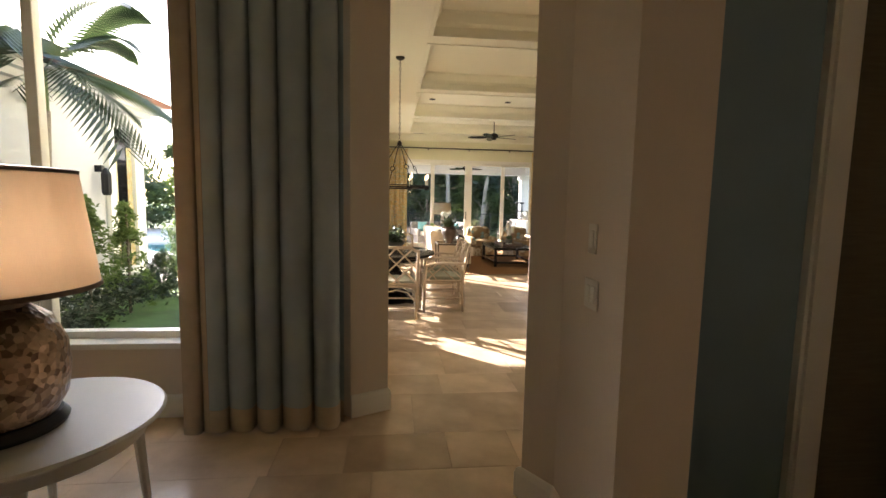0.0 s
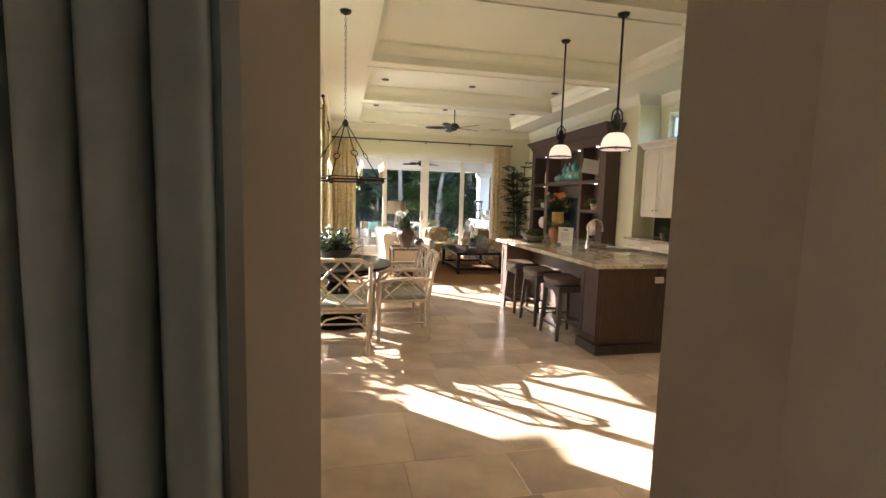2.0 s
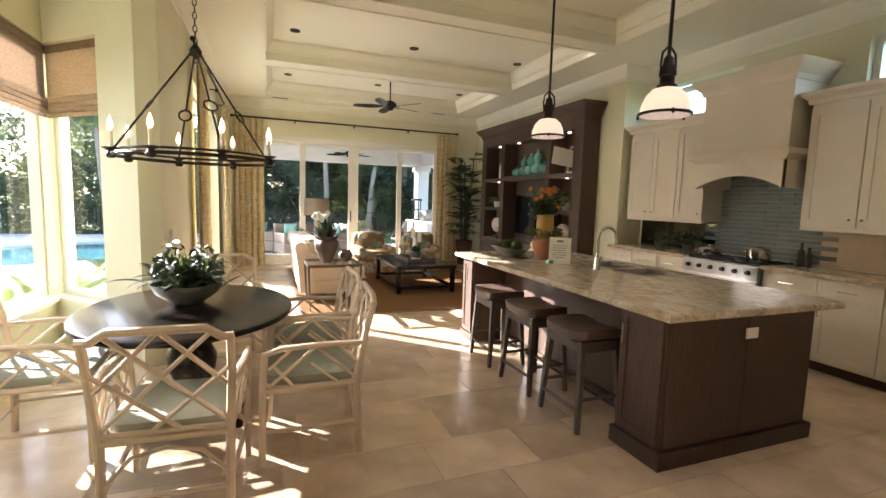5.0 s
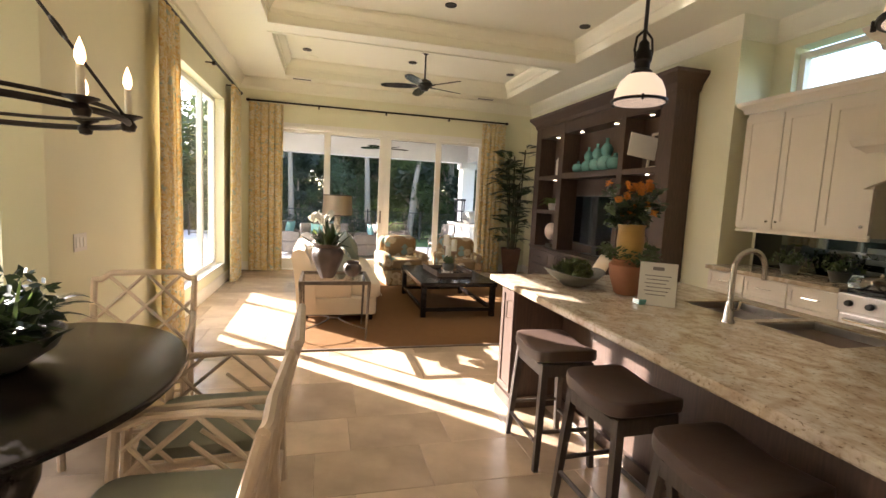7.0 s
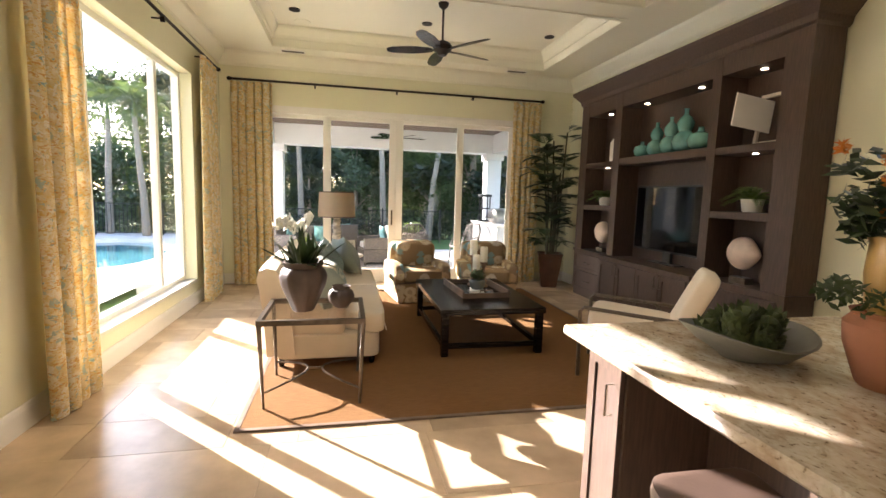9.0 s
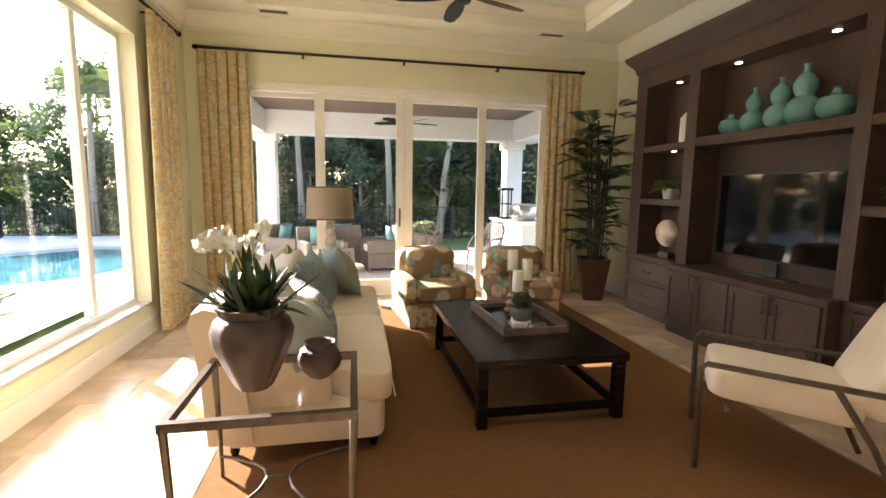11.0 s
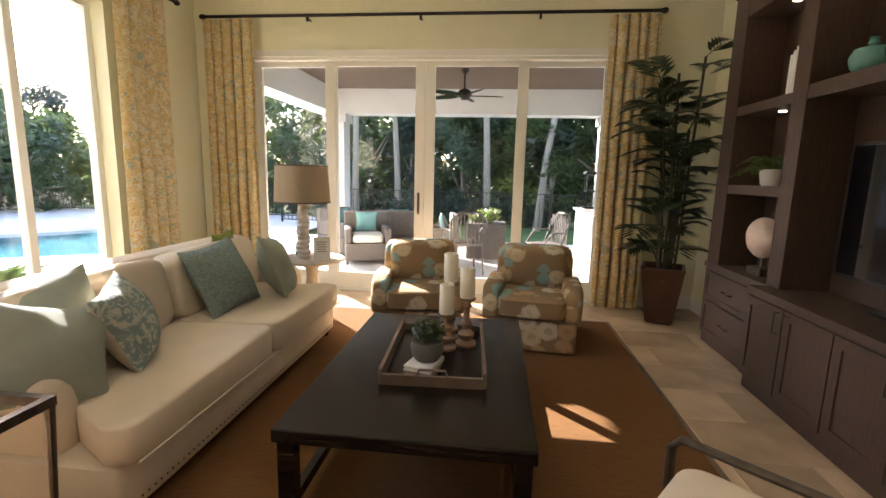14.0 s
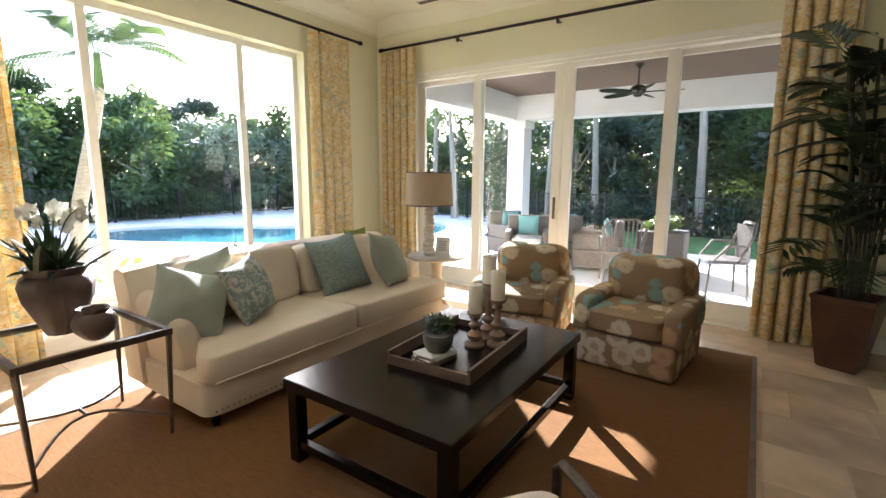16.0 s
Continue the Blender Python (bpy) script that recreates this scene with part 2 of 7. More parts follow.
def sheer(m, color, passing):
    """Cloth or woven grass through which some light passes."""
    t = m.node_tree
    tl, ms = t.nodes.new("ShaderNodeBsdfTranslucent"), t.nodes.new("ShaderNodeMixShader")
    tl.inputs[0].default_value = (*color, 1)
    ms.inputs[0].default_value = passing
    t.links.new(t.nodes["Principled BSDF"].outputs[0], ms.inputs[1])
    t.links.new(tl.outputs[0], ms.inputs[2])
    t.links.new(ms.outputs[0], t.nodes["Material Output"].inputs[0])
    return m


M["granite"] = granite_mat("polished_granite")
M["curtain"] = print_mat("printed_drapery", ((0.66, 0.52, 0.25), (0.77, 0.67, 0.43)), [((0.76, 0.70, 0.54), 12, 1.5, 0.55, (1, 1, 1)), ((0.62, 0.35, 0.11), 15, 2.2, 0.585, (1, 1, 2.4)), ((0.42, 0.49, 0.40), 10, 1.4, 0.60, (1, 1, 1.2)), ((0.28, 0.40, 0.37), 22, 1.2, 0.645, (1, 1, 1.4)), ((0.68, 0.47, 0.14), 22, 2.0, 0.58, (1, 1, 2.6))])
M["floral"] = floral_mat("taupe_floral_print", (0.33, 0.225, 0.12), [(0.66, 0.56, 0.38), (0.56, 0.43, 0.24), (0.27, 0.42, 0.39), (0.58, 0.38, 0.20), (0.70, 0.62, 0.46)], 6.6)
M["metal_dark"] = mat("oil_rubbed_bronze", (0.028, 0.022, 0.018), 0.45, 0.6, var=0.2, scale=20)
M["pewter"] = mat("antique_pewter", (0.14, 0.115, 0.09), 0.4, 0.85, var=0.25, scale=25, bump=0.1)
M["chrome"] = mat("brushed_nickel", (0.62, 0.60, 0.56), 0.22, 1.0, var=0.05, scale=8)
M["steel"] = mat("stainless_steel", (0.55, 0.54, 0.52), 0.28, 1.0, var=0.05, scale=6, stretch=(1, 14, 1))
M["black"] = mat("black_enamel", (0.012, 0.012, 0.012), 0.35, var=0.1)
M["stool_leather"] = mat("brown_leather", (0.105, 0.068, 0.052), 0.42, var=0.12, scale=7, bump=0.1, bump_scale=90)
M["grey_wood"] = mat("weathered_grey_wood", (0.10, 0.078, 0.062), 0.55, var=0.2, scale=8, stretch=(10, 10, 1), bump=0.08)
M["seat_green"] = mat("sage_seat_fabric", (0.30, 0.31, 0.24), 0.9, var=0.06, scale=8, bump=0.2, bump_scale=300)
M["teal"] = mat("celadon_glaze", (0.13, 0.33, 0.29), 0.12, var=0.15, scale=9, coat=0.6)
M["pillow_blue"] = ramp_mat("blue_green_weave", [(0.35, (0.17, 0.24, 0.225)), (0.5, (0.25, 0.32, 0.29)), (0.65, (0.32, 0.38, 0.34))], 45, 0.9, detail=3, distort=0.8, bump=0.15, stretch=(1, 1, 2.5), spec=0.2)
M["pillow_sage"] = mat("sage_linen", (0.33, 0.36, 0.29), 0.9, var=0.07, scale=8, bump=0.3, bump_scale=320)
M["pillow_pat"] = ramp_mat("blue_and_white_print", [(0.42, (0.21, 0.28, 0.27)), (0.50, (0.28, 0.34, 0.31)), (0.55, (0.42, 0.44, 0.37)), (0.64, (0.50, 0.50, 0.42))], 22, 0.9, detail=2, distort=1.5, spec=0.2)
M["tile_blue"] = mat("grey_blue_glass_tile", (0.20, 0.23, 0.23), 0.12, var=0.1, scale=5, coat=0.5, island=0.15)
M["leaf"] = leaf_mat("green_leaf", (0.050, 0.078, 0.030), 0.28)
M["leaf_dark"] = leaf_mat("dark_green_leaf", (0.024, 0.040, 0.019), 0.2)
M["leaf_light"] = leaf_mat("bright_green_leaf", (0.095, 0.145, 0.040), 0.38)
M["cane"] = mat("green_brown_cane", (0.06, 0.055, 0.025), 0.5, var=0.3, scale=12, stretch=(1, 1, 5))
M["white_petal"] = mat("white_petal", (0.80, 0.79, 0.70), 0.6, var=0.05)
M["orange_petal"] = mat("orange_petal", (0.62, 0.21, 0.02), 0.6, var=0.15)
M["terracotta"] = mat("terracotta", (0.36, 0.15, 0.075), 0.75, var=0.12, scale=7, bump=0.1)
M["copper_pot"] = mat("dark_copper_glaze", (0.095, 0.040, 0.022), 0.35, var=0.35, scale=5)
M["brown_vase"] = mat("brown_carved_stone", (0.085, 0.058, 0.045), 0.5, var=0.3, scale=8, bump=0.35, bump_scale=18)
M["grey_bowl"] = mat("grey_stoneware", (0.12, 0.115, 0.09), 0.5, var=0.2, scale=7, bump=0.1)
M["moss"] = mat("moss_green_fruit", (0.060, 0.078, 0.020), 0.8, var=0.35, scale=18, bump=0.4, bump_scale=60)
M["candle"] = mat("ivory_wax", (0.80, 0.74, 0.58), 0.5, var=0.03)
M["turned_wood"] = mat("washed_turned_wood", (0.32, 0.20, 0.12), 0.6, var=0.25, scale=12, stretch=(1, 1, 4))
M["leaf_house"] = mat("dark_waxy_leaf", (0.032, 0.060, 0.019), 0.35, var=0.4, scale=14)
M["tray_wood"] = mat("grey_brown_tray_wood", (0.16, 0.11, 0.075), 0.5, var=0.25, scale=10)
M["paper"] = mat("white_card", (0.78, 0.75, 0.67), 0.7, var=0.02)
M["ink"] = mat("grey_print", (0.25, 0.23, 0.21), 0.8)
M["shade_linen"] = sheer(mat("linen_lampshade", (0.66, 0.55, 0.40), 0.9, var=0.05, scale=20, bump=0.15, bump_scale=300), (0.80, 0.69, 0.52), 0.6)
M["carved_white"] = mat("whitewashed_carved_wood", (0.62, 0.54, 0.42), 0.7, var=0.12, scale=12, bump=0.3, bump_scale=30)
M["beige_linen"] = mat("beige_linen_band", (0.46, 0.37, 0.26), 0.9, var=0.06, scale=12, bump=0.15, bump_scale=300)
M["white_paint"] = mat("white_lacquer", (0.74, 0.70, 0.62), 0.3, var=0.03, scale=4)
M["screen"] = mat("black_glass_screen", (0.006, 0.006, 0.008), 0.05, var=0.0, spec=0.3)
M["coral"] = mat("bleached_shell", (0.66, 0.52, 0.42), 0.6, var=0.15, scale=7, bump=0.2, bump_scale=20)
M["stone_pale"] = mat("pale_pool_stone", (0.72, 0.68, 0.61), 0.7, var=0.08, scale=2.5, bump=0.1)
M["pool"] = mat("pool_water", (0.08, 0.25, 0.28), 0.05, var=0.2, scale=2, bump=0.3, bump_scale=3)
M["soffit"] = mat("dark_wood_boards", (0.10, 0.06, 0.04), 0.5, var=0.2, scale=6, stretch=(1, 12, 1))
M["iron"] = mat("black_iron", (0.012, 0.012, 0.013), 0.5, 0.3)
M["wicker"] = mat("grey_wicker", (0.13, 0.11, 0.095), 0.7, var=0.35, scale=40, bump=0.4, bump_scale=90)
M["teal_cushion"] = mat("turquoise_canvas", (0.18, 0.38, 0.38), 0.9, var=0.06)
M["bark"] = mat("grey_palm_bark", (0.26, 0.22, 0.17), 0.9, var=0.25, scale=9, stretch=(1, 1, 5), bump=0.4, bump_scale=20)
M["roof_tile"] = mat("red_roof_tile", (0.32, 0.13, 0.08), 0.8, var=0.25, scale=7, bump=0.4, bump_scale=12)
M["shade_weave"] = sheer(ramp_mat("woven_bamboo", [(0.35, (0.11, 0.07, 0.04)), (0.5, (0.24, 0.16, 0.09)), (0.65, (0.36, 0.26, 0.16))], 20, 0.8, stretch=(1, 1, 9), detail=4), (0.62, 0.52, 0.42), 0.45)
M["art"] = ramp_mat("painted_canvas", [(0.32, (0.44, 0.46, 0.36)), (0.42, (0.58, 0.53, 0.40)), (0.55, (0.66, 0.59, 0.45)), (0.70, (0.64, 0.54, 0.38))], 3.2, 0.7, detail=6, distort=0.5)
M["art_grey"] = mat("grey_green_paint", (0.30, 0.37, 0.30), 0.7, var=0.35, scale=22)
M["art_green"] = mat("olive_paint", (0.20, 0.20, 0.09), 0.7, var=0.45, scale=22)
M["art_rust"] = mat("rust_paint", (0.52, 0.20, 0.07), 0.7, var=0.4, scale=22)
M["bulb"] = glow("warm_bulb", (1.0, 0.62, 0.28), 1.3)
M["can_glow"] = glow("recessed_lamp", (1.0, 0.80, 0.55), 3.0)
M["opal"] = glow("opal_glass_shade", (0.88, 0.66, 0.48), 0.12)
M["sheer_shade"] = sheer(mat("sheer_linen_shade", (0.62, 0.49, 0.37), 0.9, var=0.08, scale=30, stretch=(1, 1, 0.2), bump=0.15, bump_scale=300), (0.80, 0.68, 0.54), 0.55)

# ---- mesh helpers ----


def bm_box(bm, x0, y0, z0, x1, y1, z1):
    vs = [bm.verts.new(p) for p in ((x0, y0, z0), (x1, y0, z0), (x1, y1, z0), (x0, y1, z0), (x0, y0, z1), (x1, y0, z1), (x1, y1, z1), (x0, y1, z1))]
    for f in ((0, 3, 2, 1), (4, 5, 6, 7), (0, 1, 5, 4), (1, 2, 6, 5), (2, 3, 7, 6), (3, 0, 4, 7)):
        bm.faces.new([vs[i] for i in f])


def box(x0, y0, z0, x1, y1, z1, bevel=0.0, seg=2):
    bm = bmesh.new()
    bm_box(bm, min(x0, x1), min(y0, y1), min(z0, z1), max(x0, x1), max(y0, y1), max(z0, z1))
    if bevel:
        bmesh.ops.bevel(bm, geom=bm.edges[:], offset=bevel, segments=seg, profile=0.6, affect="EDGES")
    return bm


def boxes(rows):
    bm = bmesh.new()
    for r in rows:
        bm_box(bm, *r)
    return bm


def lathe(profile, seg=24, cx=0.0, cy=0.0, bm=None):
    """A turned shape about the z axis from (radius, z) rows."""
    bm = bm or bmesh.new()
    rings = []
    for r, z in profile:
        if r < 1e-5:
            rings.append([bm.verts.new((cx, cy, z))])
        else:
            rings.append([bm.verts.new((cx + r * math.cos(2 * math.pi * i / seg), cy + r * math.sin(2 * math.pi * i / seg), z)) for i in range(seg)])
    for a, b in zip(rings, rings[1:]):
        for i in range(seg):
            j = (i + 1) % seg
            if len(a) == 1 and len(b) == 1:
                continue
            if len(a) == 1:
                bm.faces.new((a[0], b[i], b[j]))
            elif len(b) == 1:
                bm.faces.new((a[i], a[j], b[0]))
            else:
                bm.faces.new((a[i], a[j], b[j], b[i]))
    if len(rings[0]) > 1:
        bm.faces.new(rings[0][::-1])
    if len(rings[-1]) > 1:
        bm.faces.new(rings[-1])
    bmesh.ops.recalc_face_normals(bm, faces=bm.faces[:])
    return bm


def tube(points, radius, seg=8, bm=None, closed=False, radii=None):
    """A round bar along points."""
    bm = bm or bmesh.new()
    pts = [Vector(p) for p in points]
    n = len(pts)
    rings, side = [], None
    for i, p in enumerate(pts):
        a = pts[(i - 1) % n] if (closed or i > 0) else p
        b = pts[(i + 1) % n] if (closed or i < n - 1) else p
        d = (b - a).normalized()
        if side is None or abs(side.dot(d)) > 0.95:
            side = d.orthogonal().normalized()
        side = (side - d * side.dot(d)).normalized()
        up = d.cross(side)
        r = radii[i] if radii else radius
        rings.append([bm.verts.new(p + (side * math.cos(2 * math.pi * k / seg) + up * math.sin(2 * math.pi * k / seg)) * r) for k in range(seg)])
    pairs = list(zip(rings, rings[1:])) + ([(rings[-1], rings[0])] if closed else [])
    for a, b in pairs:
        for k in range(seg):
            j = (k + 1) % seg
            bm.faces.new((a[k], a[j], b[j], b[k]))
    if not closed:
        bm.faces.new(rings[0][::-1])
        bm.faces.new(rings[-1])
    return bm


def merge(*bms):
    """Several bmeshes as one."""
    out = bmesh.new()
    for b in bms:
        me = bpy.data.meshes.new("tmp")
        b.to_mesh(me)
        b.free()
        out.from_mesh(me)
        bpy.data.meshes.remove(me)
    return out


def moved(bm, m):
    bmesh.ops.transform(bm, matrix=m, verts=bm.verts[:])
    return bm


def part(name, bm, material, parent=None, label="", smooth=False, world=False):
    me = bpy.data.meshes.new(name)
    bm.to_mesh(me)
    bm.free()
    me.materials.append(material)
    if smooth:
        me.polygons.foreach_set("use_smooth", [True] * len(me.polygons))
        me.set_sharp_from_angle(angle=radians(40))
    ob = new(name, me)
    if parent is not None:
        ob.parent = parent
        if world and parent.type == "EMPTY":
            ob.matrix_parent_inverse = parent.matrix_basis.inverted()
    if label:
        ob["label"] = label
    return ob


def thing(name, label, category, at=None, group="", kind=""):
    ob = new(name)
    ob.empty_display_size = 0.1
    if at is not None:
        ob.matrix_world = at
    return tagged(ob, label, category, group, kind)


def setting(name, bm, material, label, category=""):
    return tagged(part(name, bm, material), label, category or name.split("_")[0], kind="structure")


def wall_x(x0, x1, y0, y1, z0, z1, holes=()):
    """A wall slab along y with through openings (ya, yb, za, zb)."""
    rows, y = [], y0
    for ya, yb, za, zb in sorted(holes):
        rows.append((x0, y, z0, x1, ya, z1))
        if za > z0:
            rows.append((x0, ya, z0, x1, yb, za))
        if zb < z1:
            rows.append((x0, ya, zb, x1, yb, z1))
        y = yb
    rows.append((x0, y, z0, x1, y1, z1))
    return boxes(rows)


def wall_y(y0, y1, x0, x1, z0, z1, holes=()):
    rows, x = [], x0
    for xa, xb, za, zb in sorted(holes):
        rows.append((x, y0, z0, xa, y1, z1))
        if za > z0:
            rows.append((xa, y0, z0, xb, y1, za))
        if zb < z1:
            rows.append((xa, y0, zb, xb, y1, z1))
        x = xb
    rows.append((x, y0, z0, x1, y1, z1))
    return boxes(rows)


def prism(poly, z0, z1):
    """An upright prism over a plan outline."""
    bm = bmesh.new()
    lo = [bm.verts.new((x, y, z0)) for x, y in poly]
    hi = [bm.verts.new((x, y, z1)) for x, y in poly]
    n = len(poly)
    for i in range(n):
        bm.faces.new((lo[i], lo[(i + 1) % n], hi[(i + 1) % n], hi[i]))
    bm.faces.new(lo[::-1])
    bm.faces.new(hi)
    bmesh.ops.recalc_face_normals(bm, faces=bm.faces[:])
    return bm


# ---- structure ----
H = 3.5
floor = setting("floor", boxes([(-3.3, -1.6, -0.2, 6.4, 4.8, -0.004), (-0.3, 4.8, -0.2, 6.4, 15.75, -0.004), (-1.25, 6.3, -0.2, -0.3, 10.4, -0.004)]), M["grout"], "honed beige travertine tile floor in a mixed pattern", "floor")
setting("wall_north", wall_y(15.5, 15.75, -0.3, 6.3, 0, 4.2, [(0.45, 4.75, 0, 2.70)]), M["wall"], "pale yellow-green painted wall round the terrace doors", "wall")
setting("wall_west", wall_x(-0.3, -0.07, 9.45, 15.5, 0, 4.2, [(11.4, 14.22, 0.30, 2.85)]), M["wall"], "pale yellow-green painted wall round the pool window", "wall")
setting("wall_east", wall_x(5.65, 5.85, 10.45, 15.5, 0, 4.2), M["wall"], "pale yellow-green painted wall behind the media cabinet", "wall")
setting("wall_kitchen", wall_x(6.1, 6.3, 4.92, 10.45, 0, 4.2, [(6.7, 7.75, 2.62, 3.15), (9.0, 10.22, 2.62, 3.2)]), M["wall"], "pale green kitchen wall with two high windows", "wall")
setting("wall_kitchen_return", boxes([(5.85, 10.45, 0, 6.3, 10.65, 4.2)]), M["wall"], "pale green painted wall return beside the cabinets", "wall")
setting("wall_south", wall_y(4.75, 4.92, 2.72, 6.3, 0, 4.2), M["wall"], "pale green painted wall behind the tall cabinet", "wall")
# the breakfast nook
setting("wall_nook_west", wall_x(-1.25, -1.05, 6.3, 10.4, 0, 4.2, [(7.0, 10.2, 0.5, 2.75)]), M["wall"], "pale green nook wall with a tall window", "wall")
nook = boxes([(-1.25, 6.65, 0, -0.3, 6.85, 4.2)])
setting("wall_nook_south", nook, M["wall"], "pale green nook wall beside the pictures", "wall")
a, b = Vector((-0.07, 9.45)), Vector((-1.05, 10.35))
u = (b - a).normalized()
nrm = Vector((u.y, -u.x)) * -0.2
def along(s0, s1):
    p, q = a + u * s0, a + u * s1
    return [tuple(p), tuple(q), tuple(q + nrm), tuple(p + nrm)]
setting("wall_nook_north", merge(prism(along(0, 0.45), 0, 4.2), prism(along(0.45, 1.25), 0, 0.5), prism(along(0.45, 1.25), 2.75, 4.2), prism(along(1.25, 1.35), 0, 4.2)), M["wall"], "pale green angled nook wall with a narrow window", "wall")
setting("wall_gallery", boxes([(-0.3, 4.952, 0, -0.12, 6.85, 4.2)]), M["wall"], "pale green painted wall with framed pictures", "wall")
setting("wall_gallery_end", prism([(0.272, 4.62), (0.02, 4.5), (-0.1, 4.6), (-0.3, 4.8), (-0.3, 4.95), (-0.12, 4.95), (0.2, 4.85)], 0, 4.2), M["beige"], "beige painted wall end beside the opening", "wall")
setting("wall_front_room_north", wall_y(4.6, 4.8, -3.3, -0.1, 0, 4.2, [(-3.0, -0.6, 0.52, 3.0)]), M["beige"], "beige painted wall under a tall window", "wall")
setting("wall_switches", merge(prism([(0.965, 3.57), (1.075, 3.40), (1.08, 2.85), (1.36, 2.85), (1.36, 3.57)], 0, 4.2)), M["beige"], "beige painted wall end with two switch plates", "wall")
setting("wall_blue", boxes([(1.36, 3.42, 0, 2.28, 3.57, 4.2)]), M["blue"], "blue-green painted wall in the side passage", "wall")
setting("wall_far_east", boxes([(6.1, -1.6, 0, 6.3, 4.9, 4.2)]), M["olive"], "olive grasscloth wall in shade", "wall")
setting("wall_front_room_west", boxes([(-3.5, -1.6, 0, -3.3, 4.8, 4.2)]), M["beige"], "beige painted wall of the front room", "wall")
setting("wall_front_room_south", boxes([(-3.5, -1.8, 0, 6.3, -1.6, 4.2)]), M["beige"], "beige painted wall of the front room", "wall")
# coffered ceiling
TRAYS = [(12.85, 15.0), (10.15, 12.45), (7.5, 9.8), (5.3, 7.15)]
rows = [(-1.3, -1.8, H, 0.76, 10.45, 3.76), (-0.3, 10.45, H, 0.76, 15.6, 3.76), (4.86, -1.8, H, 6.3, 15.6, 3.76), (-3.5, -1.8, H, -1.3, 5, 3.76), (0.76, 15.0, H, 4.86, 15.6, 3.76), (0.76, 12.45, H, 4.86, 12.85, 3.76), (0.76, 9.8, H, 4.86, 10.15, 3.76), (0.76, 7.15, H, 4.86, 7.5, 3.76), (0.76, -1.8, H, 4.86, 5.3, 3.76), (-3.5, -1.8, 3.76, 6.3, 5, 3.9), (-1.3, 5, 3.76, 6.3, 10.45, 3.9), (-0.3, 10.45, 3.76, 6.3, 15.7, 3.9)]
setting("ceiling", boxes(rows), M["ceiling"], "cream painted ceiling with beams and raised trays", "ceiling")
# ground outside
setting("ground", boxes([(-400, -400, -0.6, 400, 400, -0.22)]), M["grass"], "mown green lawn round the house", "ground")


def soft_box(w, d, h, e=0.3, nu=20, nv=12, m=None):
    """A stuffed block: a superellipsoid of the given size, its base at z = 0."""
    bm = bmesh.new()
    f = lambda v, k: math.copysign(abs(v) ** k, v)
    rings = []
    for j in range(1, nv):
        b = -math.pi / 2 + math.pi * j / nv
        rings.append([bm.verts.new((w / 2 * f(math.cos(b), e) * f(math.cos(2 * math.pi * i / nu), e), d / 2 * f(math.cos(b), e) * f(math.sin(2 * math.pi * i / nu), e), h / 2 + h / 2 * f(math.sin(b), e))) for i in range(nu)])
    lo, hi = bm.verts.new((0, 0, 0)), bm.verts.new((0, 0, h))
    for a, c in zip(rings, rings[1:]):
        for i in range(nu):
            bm.faces.new((a[i], a[(i + 1) % nu], c[(i + 1) % nu], c[i]))
    for i in range(nu):
        bm.faces.new((lo, rings[0][(i + 1) % nu], rings[0][i]))
        bm.faces.new((hi, rings[-1][i], rings[-1][(i + 1) % nu]))
    return moved(bm, m) if m is not None else bm


def pillow(size, thick, seed=0, n=20):
    """A scatter cushion standing in the xz plane, its seams pinched at the corners."""
    rnd = random.Random(seed)
    bm = bmesh.new()
    grid = {}
    for s in (1, -1):
        for i in range(n + 1):
            for j in range(n + 1):
                u, v = 2 * i / n - 1, 2 * j / n - 1
                edge = i in (0, n) or j in (0, n)
                if s == -1 and edge:
                    grid[s, i, j] = grid[1, i, j]
                    continue
                pinch = 1 - 0.10 * (1 - u * u) * (abs(v) > 0.99) - 0.10 * (1 - v * v) * (abs(u) > 0.99)
                t = thick / 2 * ((1 - u * u) * (1 - v * v)) ** 0.55 * (1 + 0.16 * math.sin(3.1 * u + seed) * math.sin(2.7 * v + 2 * seed) - 0.30 * math.exp(-((u - 0.1 * math.sin(seed)) / 0.22) ** 2) * max(v, 0) ** 1.5)
                wob = 0.006 * rnd.uniform(-1, 1) * (not edge)
                grid[s, i, j] = bm.verts.new((size / 2 * u * (1 - 0.11 * (1 - v * v)), s * (t + wob * 0.4), size / 2 + size / 2 * v * (1 - 0.11 * (1 - u * u))))
        for i in range(n):
            for j in range(n):
                q = [grid[s, i, j], grid[s, i + 1, j], grid[s, i + 1, j + 1], grid[s, i, j + 1]]
                bm.faces.new(q if s == -1 else q[::-1])
    bmesh.ops.recalc_face_normals(bm, faces=bm.faces[:])
    return bm


